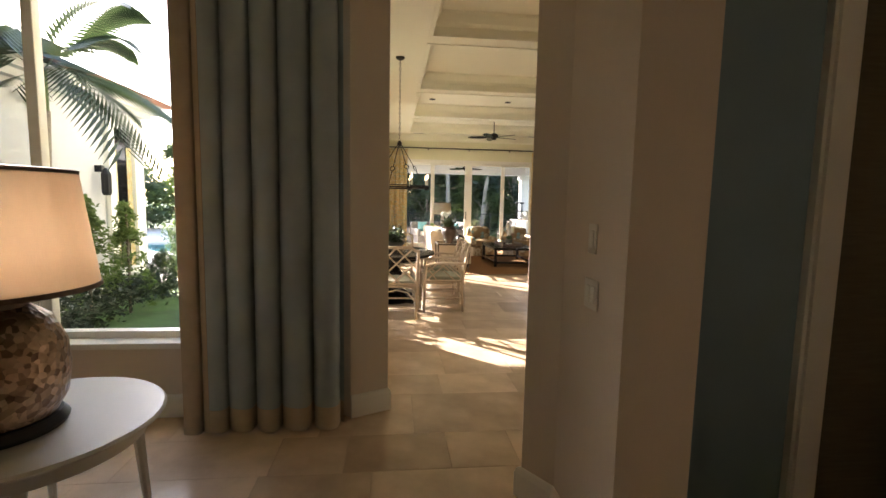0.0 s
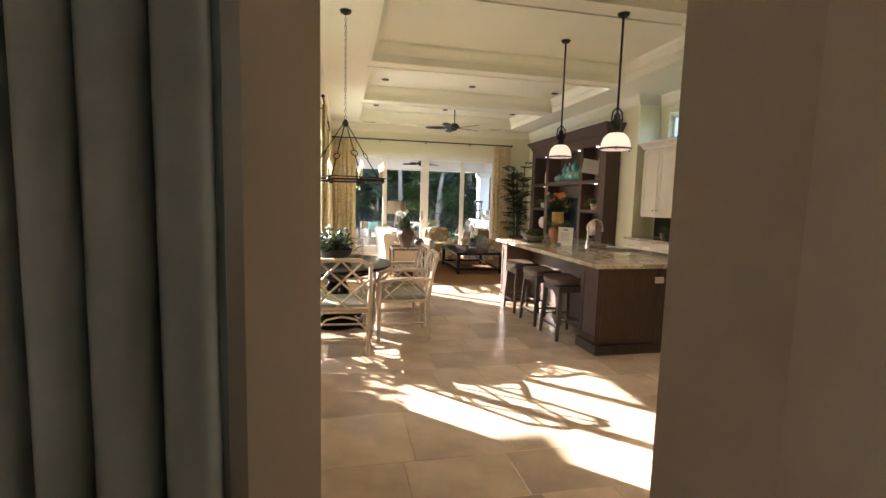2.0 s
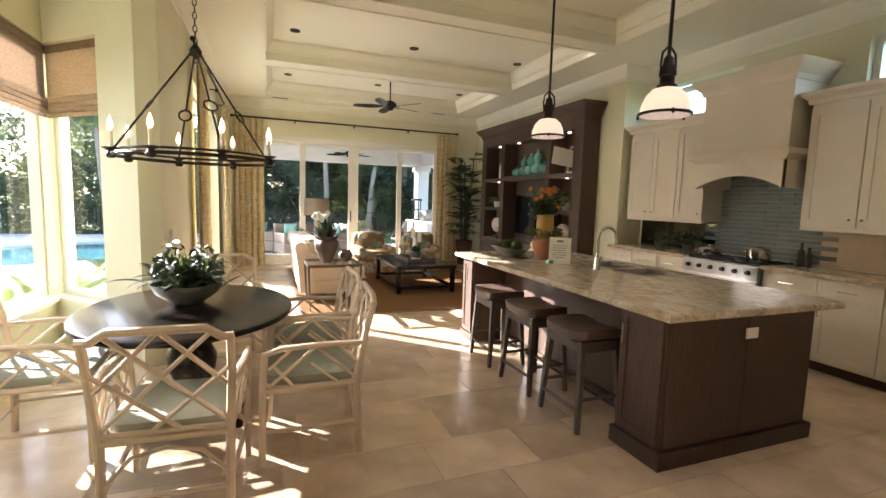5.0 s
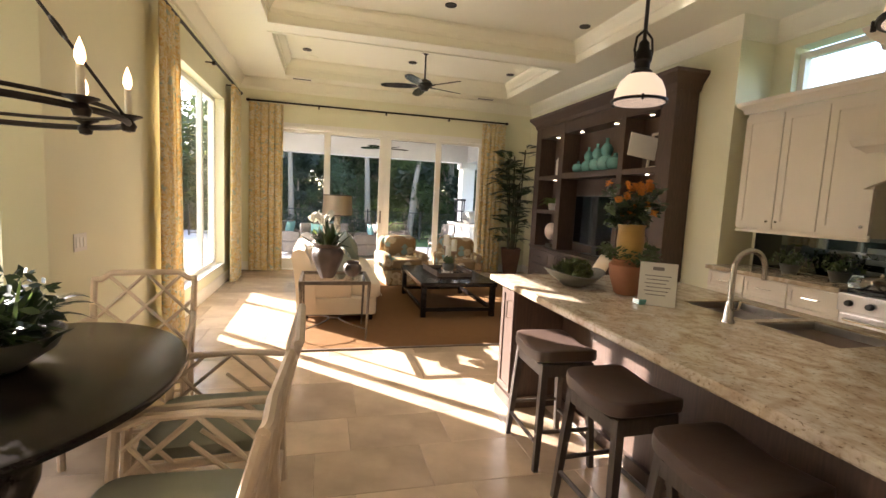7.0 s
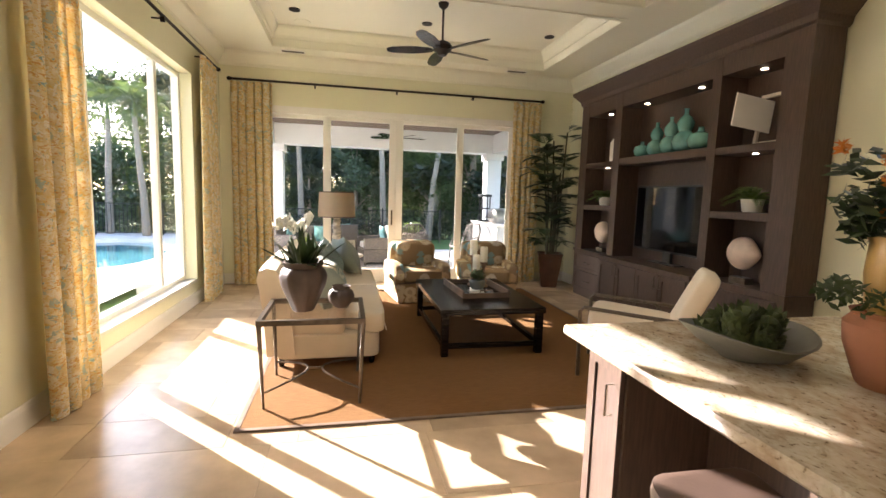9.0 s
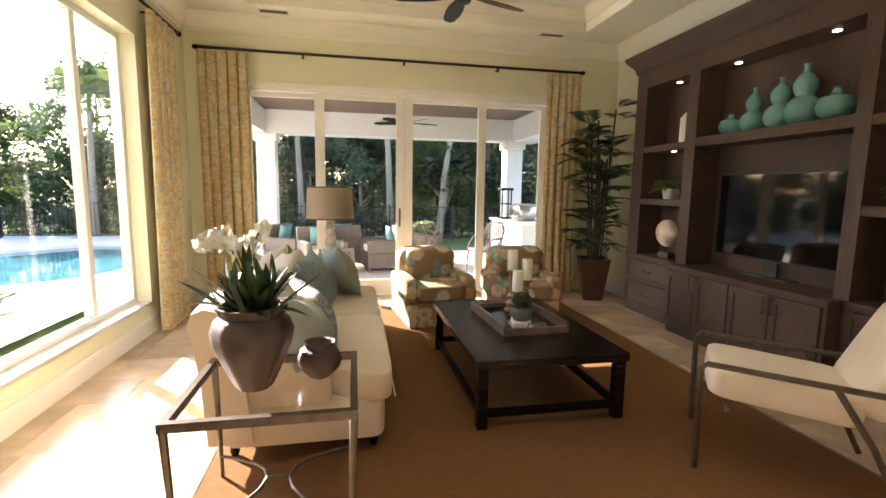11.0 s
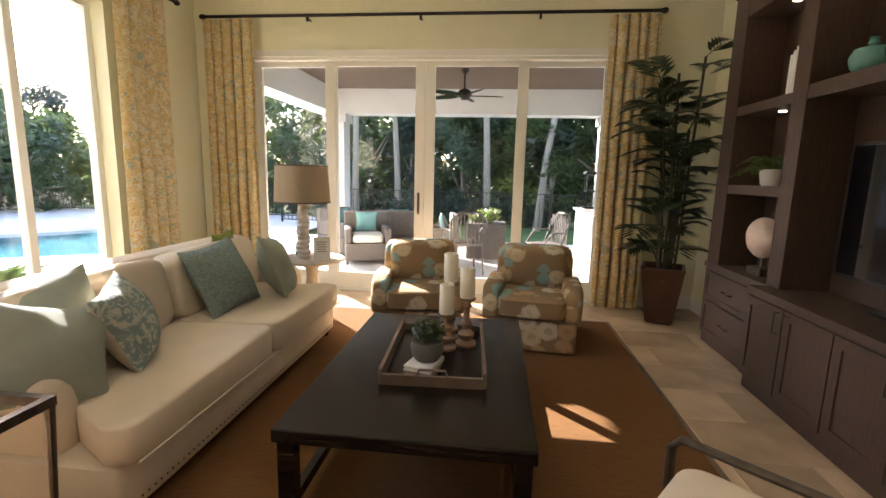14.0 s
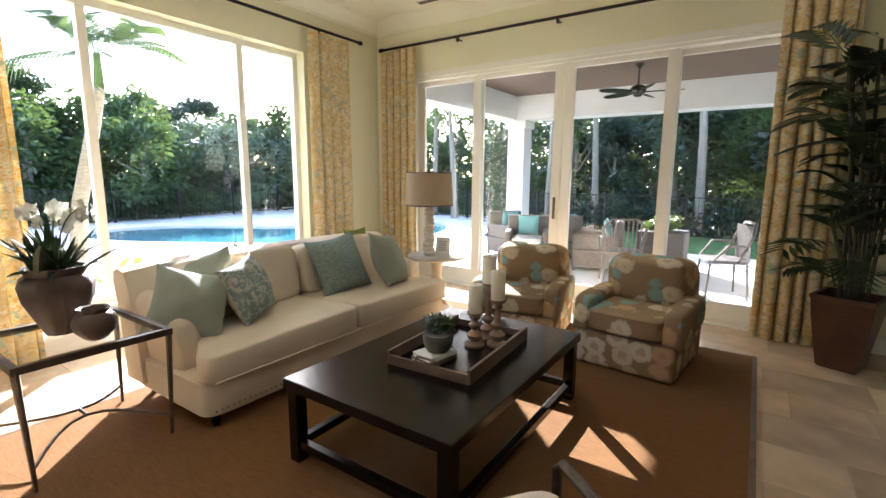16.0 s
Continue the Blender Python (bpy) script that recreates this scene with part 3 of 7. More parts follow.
def drape(length, z0, z1, folds, depth, seed=0, flare=1.0, hang=None):
    """A hanging curtain along x, pleated in round lobes towards -y; folds deepen towards the hem. hang: top and hem of the whole cloth."""
    top_z, hem_z = hang or (z1, z0)
    rnd = random.Random(seed)
    n, m = folds * 18, 10
    ph = [rnd.uniform(-0.7, 0.7) for _ in range(folds + 2)]
    amp = [rnd.uniform(0.5, 1.3) for _ in range(folds + 2)]
    bm = bmesh.new()
    sides = []
    for off in (0.0, 0.006):
        rows = []
        for j in range(m + 1):
            z = z1 + (z0 - z1) * j / m
            v = (top_z - z) / (top_z - hem_z)
            row = []
            for i in range(n + 1):
                u = i / n
                k = u * folds
                q = int(k)
                a = amp[q] * (1 - k + q) + amp[q + 1] * (k - q)
                p = ph[q] * (1 - k + q) + ph[q + 1] * (k - q)
                q2 = 2 * math.pi * k + p * (0.8 + v)
                w = 1 - 2 * abs(math.sin(q2 / 2 + 0.5)) ** 0.75
                x = length * (u - 0.5) * (1 + (flare - 1) * v) + 0.012 * p * v - 0.16 * length / folds * math.cos(q2) * (0 < i < n)
                row.append(bm.verts.new((x, depth * a * (0.65 + 0.35 * v) * w + off, z)))
            rows.append(row)
        sides.append(rows)
        for a, b in zip(rows, rows[1:]):
            for i in range(n):
                bm.faces.new((a[i], a[i + 1], b[i + 1], b[i]))
    f, g = sides
    for j in (0, m):
        for i in range(n):
            bm.faces.new((f[j][i], f[j][i + 1], g[j][i + 1], g[j][i]))
    for i in (0, n):
        for j in range(m):
            bm.faces.new((f[j][i], f[j + 1][i], g[j + 1][i], g[j][i]))
    bmesh.ops.recalc_face_normals(bm, faces=bm.faces[:])
    return bm


def strip_profile(profile, pts, closed=False):
    """A moulding: a cross-section of (out, up) rows swept along plan points, out to the right of the way."""
    bm = bmesh.new()
    n = len(pts)
    P = [Vector(p) for p in pts]
    rings = []
    for i in range(n):
        d0 = (P[i] - P[i - 1]).normalized() if (closed or i > 0) else (P[1] - P[0]).normalized()
        d1 = (P[(i + 1) % n] - P[i]).normalized() if (closed or i < n - 1) else d0
        n0, n1 = Vector((d0.y, -d0.x)), Vector((d1.y, -d1.x))
        k = (n0 + n1)
        k = k / max(k.dot(n1), 0.3)
        rings.append([bm.verts.new((P[i].x + k.x * o, P[i].y + k.y * o, z)) for o, z in profile])
    pairs = list(zip(rings, rings[1:])) + ([(rings[-1], rings[0])] if closed else [])
    m = len(profile)
    for a, b in pairs:
        for j in range(m):
            bm.faces.new((a[j], a[(j + 1) % m], b[(j + 1) % m], b[j]))
    if not closed:
        bm.faces.new(rings[0])
        bm.faces.new(rings[-1][::-1])
    bmesh.ops.recalc_face_normals(bm, faces=bm.faces[:])
    return bm


BASE = [(0, 0), (0.018, 0), (0.018, 0.125), (0.012, 0.15), (0.006, 0.16), (0, 0.16)]
CROWN = [(0, 3.30), (0.02, 3.30), (0.025, 3.34), (0.09, 3.43), (0.11, 3.46), (0.12, 3.50), (0, 3.50)]


def trim(name, profile, runs, label, m="trim"):
    return tagged(part(name, merge(*[strip_profile(profile, r) for r in runs]), M[m]), label, "trim", kind="structure")


trim("baseboard", BASE, [
    [(-0.07, 9.45), (-0.07, 15.5), (0.45, 15.5)], [(4.75, 15.5), (5.65, 15.5), (5.65, 14.52)],
    [(0.02, 4.5), (0.272, 4.62), (0.2, 4.85), (-0.12, 4.95), (-0.12, 6.85)],
    [(1.36, 3.57), (0.965, 3.57), (1.075, 3.40), (1.08, 2.85), (1.36, 2.85)], [(-3.3, 4.6), (-0.1, 4.6)]], "tall white painted baseboard along the walls")
trim("crown_moulding", CROWN, [[(-0.07, 9.45), (-0.07, 15.5), (5.65, 15.5), (5.65, 10.45), (6.1, 10.45), (6.1, 5.6)]], "cream crown moulding under the ceiling", "ceiling")
for ya, yb in TRAYS:
    t_in = strip_profile([(0, 3.60), (0.02, 3.60), (0.03, 3.64), (0.09, 3.72), (0.10, 3.757), (0, 3.757)], [(0.76, ya), (0.76, yb), (4.86, yb), (4.86, ya)], closed=True)
    t_out = strip_profile([(0, 3.485), (0.05, 3.485), (0.05, 3.497), (0, 3.497)], [(0.76, ya), (4.86, ya), (4.86, yb), (0.76, yb)], closed=True)
    tagged(part("trim_tray", merge(t_in, t_out), M["ceiling"]), "stepped cream moulding round a ceiling tray", "trim", kind="structure")


# ---- windows and doors ----
def window(name, m, w, z0, z1, bars, label, rim_w=0.06, deep=0.08, sill=True):
    """A fixed window in its own plane: x across, y outward. bars: places of upright mullions."""
    W = thing(name, label, "window", m, kind="structure")
    part("window_frame", boxes([(-w / 2, 0, z0, -w / 2 + rim_w, deep, z1), (w / 2 - rim_w, 0, z0, w / 2, deep, z1), (-w / 2 + rim_w, 0, z1 - rim_w, w / 2 - rim_w, deep, z1), (-w / 2 + rim_w, 0, z0, w / 2 - rim_w, deep, z0 + rim_w)]), M["trim"], W)
    for b in bars:
        part("mullion", box(b - 0.035, 0.004, z0 + rim_w, b + 0.035, deep - 0.004, z1 - rim_w, 0.006), M["trim"], W)
    edges = [-w / 2 + rim_w, *[v for b in bars for v in (b - 0.035, b + 0.035)], w / 2 - rim_w]
    for a, b in zip(edges[::2], edges[1::2]):
        g = part("pane", box(a, deep * 0.45, z0 + rim_w, b, deep * 0.45 + 0.006, z1 - rim_w), M["glass"], W)
        g.visible_shadow = False
    if sill:
        part("window_sill", box(-w / 2 - 0.05, -0.13, z0 - 0.03, w / 2 + 0.05, 0.02, z0 + 0.012, 0.008), M["trim"], W)
    return W


window("window_1", pose(-0.2, 12.81, 0, 0, 0, 90), 2.82, 0.30, 2.85, [-0.72, 0.68], "white-framed fixed window of three panes to the pool")
window("window_2", pose(-1.15, 8.6, 0, 0, 0, 90), 3.2, 0.5, 2.75, [-0.8, 0.0, 0.8], "white-framed nook window with tall panes")
ang = math.degrees(math.atan2(u.y, u.x)) + 180
mid = a + u * 0.85 + nrm * 0.4
window("window_3", pose(mid.x, mid.y, 0, 0, 0, ang), 0.80, 0.5, 2.75, [], "narrow white-framed window in the angled wall", sill=False)
window("window_4", pose(-1.8, 4.68, 0, 0, 0, 0), 2.4, 0.52, 3.0, [-0.2], "tall white-framed window to the side garden")
for yc, wd in ((7.225, 1.05), (9.61, 1.22)):
    window("window_5", pose(6.18, yc, 0, 0, 0, -90), wd, 2.62, 3.15, [], "small high kitchen window with white frame", sill=False)

D = thing("door_1", "white-framed sliding glass terrace doors, four panels, closed", "door", pose(2.6, 15.6, 0), kind="structure")
part("door_frame", boxes([(-2.15, -0.06, 2.665, 2.15, 0.12, 2.70), (-2.15, -0.06, 0, -2.07, 0.12, 2.665), (2.07, -0.06, 0, 2.15, 0.12, 2.665), (-2.15, -0.06, -0.004, 2.15, 0.12, 0.014)]), M["trim"], D)
part("casing", boxes([(-2.25, -0.115, 2.69, 2.25, -0.098, 2.76)]), M["trim"], D)
for i, (xa, xb, yy) in enumerate(((-2.07, -1.05, 0.05), (-1.17, -0.002, 0.0), (0.002, 1.14, 0.0), (1.04, 2.07, 0.05))):
    leaf = part("door_panel", boxes([(xa, yy, 0.014, xa + 0.11, yy + 0.045, 2.665), (xb - 0.11, yy, 0.014, xb, yy + 0.045, 2.665), (xa + 0.11, yy, 2.61, xb - 0.11, yy + 0.045, 2.665), (xa + 0.11, yy, 0.014, xb - 0.11, yy + 0.045, 0.21)]), M["trim"], D)
    g = part("pane", box(xa + 0.11, yy + 0.02, 0.21, xb - 0.11, yy + 0.026, 2.61), M["glass"], leaf)
    g.visible_shadow = False
part("pull", box(-0.075, -0.025, 0.95, -0.05, 0.0, 1.2, 0.006), M["pewter"], D, "dark metal door pull")


def curtain_rod(m, length, brackets, label):
    R = thing("curtain_rod", label, "curtain rod", m)
    part("rod", tube([(-length / 2, 0, 0), (length / 2, 0, 0)], 0.017, 10), M["metal_dark"], R)
    for s in (-1, 1):
        part("finial", moved(lathe([(0.0, -0.035), (0.02, -0.03), (0.03, 0), (0.02, 0.03), (0, 0.035)], 12), pose(s * length / 2, 0, 0, 0, 90, 0)), M["metal_dark"], R, smooth=True)
    for b in brackets:
        part("bracket", merge(tube([(b, 0, -0.03), (b, 0.1, -0.03)], 0.009, 6), box(b - 0.012, -0.02, -0.06, b + 0.012, 0.02, -0.012)), M["metal_dark"], R)
    return R


curtain_rod(pose(2.57, 15.39, 3.09), 4.94, [-1.25, 0, 1.25], "long dark bronze curtain rod over the terrace doors")
curtain_rod(pose(0.04, 12.85, 3.12, 0, 0, 90), 4.4, [-1.3, 0.2, 1.5], "long dark bronze curtain rod over the pool window")
for x0, x1, sd in ((0.13, 0.70, 1), (4.52, 5.02, 2)):
    c = part("curtain", drape(x1 - x0, 0.015, 3.05, 5, 0.055, sd), M["curtain"], smooth=True)
    c.matrix_basis = pose((x0 + x1) / 2, 15.37, 0)
    tagged(c, "gold floral printed curtain hanging beside the terrace doors", "curtain", "printed curtains")
for y0, y1, sd in ((11.0, 11.52, 3), (14.2, 14.85, 4)):
    c = part("curtain", drape(y1 - y0, 0.015, 3.08, 4, 0.055, sd), M["curtain"], smooth=True)
    c.matrix_basis = pose(0.05, (y0 + y1) / 2, 0, 0, 0, 90)
    tagged(c, "gold floral printed curtain hanging beside the pool window", "curtain", "printed curtains")
dr = thing("drapery_panel", "slate blue linen drapery panel with beige edge", "curtain", pose(-0.44, 4.37, 0))
part("panel", drape(0.86, 0.17, 3.3, 5, 0.085, 14, hang=(3.3, 0.02)), M["drape"], dr, smooth=True)
part("hem", drape(0.86, 0.02, 0.168, 5, 0.085, 14, hang=(3.3, 0.02)), M["beige_linen"], dr, "beige linen hem band", smooth=True)
part("lead_edge", moved(drape(0.14, 0.02, 3.3, 1, 0.03, 5), pose(-0.47, -0.05, 0)), M["beige_linen"], dr, "beige linen leading edge", smooth=True)

# woven shades in the nook
for m, w in ((pose(mid.x, mid.y, 0, 0, 0, ang) @ pose(0, -0.05, 0), 0.76), (pose(-1.09, 9.75, 0, 0, 0, 90), 0.8)):
    S = thing("roman_shade", "brown woven bamboo shade drawn up at the window", "window shade", m, group="woven nook shades")
    part("headrail", box(-w / 2, -0.03, 2.68, w / 2, 0.03, 2.74, 0.004), M["shade_weave"], S)
    part("weave", box(-w / 2, -0.012, 2.3, w / 2, -0.004, 2.68), M["shade_weave"], S)
    part("fold", merge(*[box(-w / 2, -0.02 - 0.006 * i, 2.12 + 0.04 * i, w / 2, -0.013, 2.17 + 0.04 * i, 0.003) for i in range(4)]), M["shade_weave"], S)


# ---- kitchen ----
def shaker(w, h, t=0.022, rail=0.07):
    """A framed door in the xz plane, front at y = 0, lower left corner at the origin."""
    bm = boxes([(0, 0, 0, rail, t, h), (w - rail, 0, 0, w, t, h), (rail, 0, h - rail, w - rail, t, h), (rail, 0, 0, w - rail, t, rail), (rail, 0.009, rail, w - rail, t, h - rail)])
    bmesh.ops.remove_doubles(bm, verts=bm.verts[:], dist=1e-5)
    return bm


def bar_pull(length, upright=False):
    r = 0.005
    pts = [(0, 0, 0), (0, -0.03, 0), (length, -0.03, 0), (length, 0, 0)]
    bm = tube(pts, r, 6)
    return moved(bm, pose(0, 0, 0, 0, -90, 0)) if upright else bm


def cabinet_front(C, m, w, h, material, pull="", pull_mat=None, name="door", label=""):
    """A framed door or drawer front hung on a cabinet, with its pull. m: lower left corner, front towards -y."""
    d = part(name, moved(shaker(w, h, rail=0.06 if h > 0.3 else 0.035), m), material, C, label, world=True)
    if pull:
        if pull == "left" or pull == "right":
            p = moved(bar_pull(0.13, True), m @ pose(0.035 if pull == "left" else w - 0.035, 0, h * (0.12 if m.translation.z > 1.2 else 0.72)))
        else:
            p = moved(bar_pull(0.13), m @ pose(w / 2 - 0.065, 0, h / 2))
        k = part("handle", p, pull_mat or M["chrome"], d, world=True)
    return d


W90 = lambda x, y, z: pose(x, y, z, 0, 0, -90)  # fronts that face -x
# base run, north of the range and south of it
for y0, y1 in ((9.07, 10.4), (5.62, 8.13)):
    B = thing("base_cabinet", "cream painted base cabinet run with framed drawers and doors", "cabinet", pose(5.8, (y0 + y1) / 2, 0), group="kitchen base cabinets")
    part("body", box(5.52, y0, 0.1, 6.09, y1, 0.885), M["cream"], B, world=True)
    part("toe_kick", box(5.58, y0, 0, 6.09, y1, 0.1), M["brown_wood"], B, world=True)
    n = max(2, round((y1 - y0) / 0.46))
    w = (y1 - y0) / n
    for i in range(n):
        cabinet_front(B, W90(5.50, y1 - i * w - 0.006, 0.70), w - 0.012, 0.17, M["cream"], "mid", name="drawer")
        cabinet_front(B, W90(5.50, y1 - i * w - 0.006, 0.12), w - 0.012, 0.57, M["cream"], "left" if i % 2 else "right")
    T = part("worktop", box(5.46, y0 - 0.003, 0.885, 6.095, y1 + 0.01, 0.925, 0.006), M["granite"])
    tagged(T, "polished speckled granite worktop on the base cabinets", "worktop")
for y0, y1, n in ((9.1, 10.36, 3), (5.62, 7.98, 5)):
    U = thing("wall_cabinet", "cream painted wall cabinet with framed doors and crown", "cabinet", pose(5.9, (y0 + y1) / 2, 1.33), group="kitchen wall cabinets")
    part("body", box(5.76, y0, 1.33, 6.095, y1, 2.52), M["cream"], U, world=True)
    w = (y1 - y0) / n
    for i in range(n):
        d = part("door", moved(shaker(w - 0.01, 1.13), W90(5.738, y1 - i * w - 0.005, 1.35)), M["cream"], U, world=True)
        part("knob", moved(lathe([(0.006, 0), (0.006, 0.012), (0.014, 0.02), (0.01, 0.028), (0, 0.03)], 10), pose(5.738, y1 - i * w - (w - 0.05 if i % 2 == 0 else 0.05), 1.42, 0, -90, 0)), M["chrome"], d, world=True)
    part("crown", strip_profile([(0, 2.52), (0.02, 2.52), (0.03, 2.56), (0.07, 2.60), (0.08, 2.635), (0, 2.635)], [(6.09, y1), (5.74, y1), (5.74, y0), (6.09, y0)]), M["cream"], U, world=True)
    part("light_rail", box(5.742, y0, 1.30, 5.77, y1, 1.33, 0.004), M["cream"], U, world=True)
Hd = thing("range_hood", "cream painted range hood with mantel shelf and arched skirt", "range hood", pose(5.8, 8.55, 1.7))
part("chimney", merge(box(5.60, 8.07, 2.10, 6.09, 9.06, 2.86)), M["cream"], Hd, world=True)
part("crown", strip_profile([(0, 2.78), (0.02, 2.78), (0.035, 2.83), (0.09, 2.89), (0.11, 2.93), (0.12, 2.96), (0, 2.96)], [(6.09, 9.06), (5.6, 9.06), (5.6, 8.07), (6.09, 8.07)]), M["cream"], Hd, world=True)
part("mantel", strip_profile([(-0.3, 2.0), (0.0, 2.0), (0.03, 2.03), (0.06, 2.05), (0.08, 2.10), (-0.3, 2.10)], [(6.09, 9.08), (5.55, 9.08), (5.55, 8.05), (6.09, 8.05)]), M["cream"], Hd, world=True)
arch = bmesh.new()
prev = None
for i in range(17):
    y = 8.07 + 0.99 * i / 16
    k = (i / 16 - 0.5) * 2
    zb = 1.72 + 0.13 * (1 - k * k)
    col = [arch.verts.new((xx, y, zz)) for xx in (5.55, 5.60) for zz in (zb, 2.0)]
    if prev:
        p0, p1, p2, p3 = prev
        q0, q1, q2, q3 = col
        for q in ((p0, p1, q1, q0), (p2, q2, q3, p3), (p0, q0, q2, p2), (p1, p3, q3, q1)):
            arch.faces.new(q)
    prev = col
part("skirt", merge(arch, box(5.60, 8.07, 1.72, 6.09, 8.12, 2.0), box(5.60, 9.01, 1.72, 6.09, 9.06, 2.0)), M["cream"], Hd, world=True)
G = thing("gas_range", "stainless steel gas range with black grates and knobs", "range", pose(5.8, 8.6, 0))
part("body", box(5.48, 8.14, 0.06, 6.09, 9.06, 0.90, 0.006), M["steel"], G, world=True)
part("control_panel", box(5.44, 8.145, 0.76, 5.48, 9.055, 0.90, 0.008), M["steel"], G, world=True)
part("oven_door", box(5.455, 8.16, 0.14, 5.48, 9.04, 0.74, 0.006), M["steel"], G, world=True)
part("oven_handle", tube([(5.455, 8.22, 0.70), (5.41, 8.22, 0.70), (5.41, 8.98, 0.70), (5.455, 8.98, 0.70)], 0.011, 8), M["chrome"], G, world=True)
for i in range(6):
    part("knob", moved(lathe([(0.026, 0), (0.026, 0.01), (0.02, 0.035), (0, 0.036)], 12), pose(5.44, 8.24 + i * 0.145, 0.83, 0, -90, 0)), M["black"], G, world=True)
for i in range(3):
    y = 8.16 + i * 0.3
    part("grate", boxes([(5.52, y + 0.01 + 0.13 * k, 0.905, 6.02, y + 0.025 + 0.13 * k, 0.935) for k in range(3)] + [(5.52 + 0.16 * k, y + 0.01, 0.905, 5.535 + 0.16 * k, y + 0.285, 0.93) for k in range(4)]), M["black"], G, world=True)
for (px, py, r, h, lab) in ((5.72, 8.35, 0.11, 0.13, "stainless steel stock pot on the range"), (5.78, 8.98, 0.13, 0.07, "stainless steel low saucepan on the range")):
    K = thing("cooking_pot", lab, "pot", pose(px, py, 0.936))
    part("pot", lathe([(r * 0.96, 0), (r, 0.01), (r, h), (r + 0.008, h), (r - 0.004, h - 0.004), (r - 0.006, 0.01), (0, 0.008)], 24), M["chrome"], K, smooth=True)
    part("lid", lathe([(r, h + 0.001), (r * 0.9, h + 0.012), (0.02, h + 0.03), (0.012, h + 0.05), (0, h + 0.052)], 24), M["chrome"], K, smooth=True)
    for s in (-1, 1):
        part("handle", tube([(0.03, s * r, h * 0.7), (0.03, s * (r + 0.035), h * 0.72), (-0.03, s * (r + 0.035), h * 0.72), (-0.03, s * r, h * 0.7)], 0.005, 6), M["chrome"], K)
for i, (py, hh) in enumerate(((8.0, 0.24), (7.93, 0.20))):
    K = thing("oil_bottle", "dark glass oil bottle beside the range", "bottle", pose(5.85, py, 0.926))
    part("bottle", lathe([(0.03, 0), (0.032, 0.01), (0.032, hh * 0.6), (0.012, hh * 0.75), (0.012, hh * 0.93), (0, hh * 0.93)], 14), M["black"], K, smooth=True)
    part("cap", lathe([(0.014, hh * 0.93), (0.014, hh), (0, hh)], 12), M["metal_dark"], K)
# garden pots on the counter and in front of the mirror-like splash window
for py in (9.35, 9.8):
    K = thing("herb_pot", "low dark pot of green herbs on the worktop", "potted plant", pose(5.86, py, 0.926))
    part("pot", lathe([(0.06, 0), (0.09, 0.09), (0.085, 0.09), (0.055, 0.01), (0, 0.01)], 16), M["grey_bowl"], K, smooth=True)
    bm = bmesh.new()
    rnd = random.Random(int(py * 10))
    for i in range(240):
        p = Vector((rnd.gauss(0, 0.06), rnd.gauss(0, 0.075), 0.10 + abs(rnd.gauss(0.04, 0.045))))
        q = [p + Vector((rnd.uniform(-1, 1), rnd.uniform(-1, 1), rnd.uniform(-1, 1))) * 0.022 for _ in range(3)]
        bm.faces.new([bm.verts.new(v) for v in q])
    part("leaves", bm, M["leaf"], K)
# tall cabinet end
TC = thing("tall_cabinet", "tall cream painted refrigerator cabinet with crown", "cabinet", pose(4.4, 5.25, 0))
part("body", box(2.72, 4.93, 0, 6.08, 5.56, 2.56, 0.006), M["cream"], TC, world=True)
part("crown", strip_profile([(0, 2.56), (0.02, 2.56), (0.03, 2.60), (0.09, 2.67), (0.11, 2.73), (0, 2.73)], [(6.08, 5.56), (2.72, 5.56), (2.72, 4.93)]), M["cream"], TC, world=True)
for i in range(6):
    part("door", moved(shaker(0.54, 2.35), pose(6.04 - i * 0.555, 5.585, 0.12, 0, 0, 180)), M["cream"], TC, world=True)

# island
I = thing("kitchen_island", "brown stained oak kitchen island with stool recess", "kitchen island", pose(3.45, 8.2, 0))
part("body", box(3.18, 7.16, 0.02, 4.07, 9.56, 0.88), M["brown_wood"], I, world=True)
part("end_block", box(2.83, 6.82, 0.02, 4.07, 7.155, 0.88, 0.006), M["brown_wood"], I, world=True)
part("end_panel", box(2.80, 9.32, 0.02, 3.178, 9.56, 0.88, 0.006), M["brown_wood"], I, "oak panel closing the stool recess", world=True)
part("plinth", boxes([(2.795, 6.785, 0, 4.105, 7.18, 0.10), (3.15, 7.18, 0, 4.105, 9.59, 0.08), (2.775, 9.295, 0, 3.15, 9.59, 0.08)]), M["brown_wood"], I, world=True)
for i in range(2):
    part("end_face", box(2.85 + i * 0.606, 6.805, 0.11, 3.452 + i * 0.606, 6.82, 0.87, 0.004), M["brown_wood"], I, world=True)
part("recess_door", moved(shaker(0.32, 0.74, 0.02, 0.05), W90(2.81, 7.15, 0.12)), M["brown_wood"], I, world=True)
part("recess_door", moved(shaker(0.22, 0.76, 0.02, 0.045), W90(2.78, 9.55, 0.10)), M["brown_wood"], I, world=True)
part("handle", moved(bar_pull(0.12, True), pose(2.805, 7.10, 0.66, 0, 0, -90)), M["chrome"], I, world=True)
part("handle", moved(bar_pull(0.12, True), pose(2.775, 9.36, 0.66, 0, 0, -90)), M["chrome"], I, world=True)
sw = part("outlet_plate", box(3.42, 6.788, 0.72, 3.52, 6.798, 0.785, 0.004), M["trim"], I, "white outlet plate", world=True)
top = thing("island_worktop", "thick polished beige and brown granite worktop with two sink cut-outs", "worktop", pose(3.44, 8.2, 0.88))
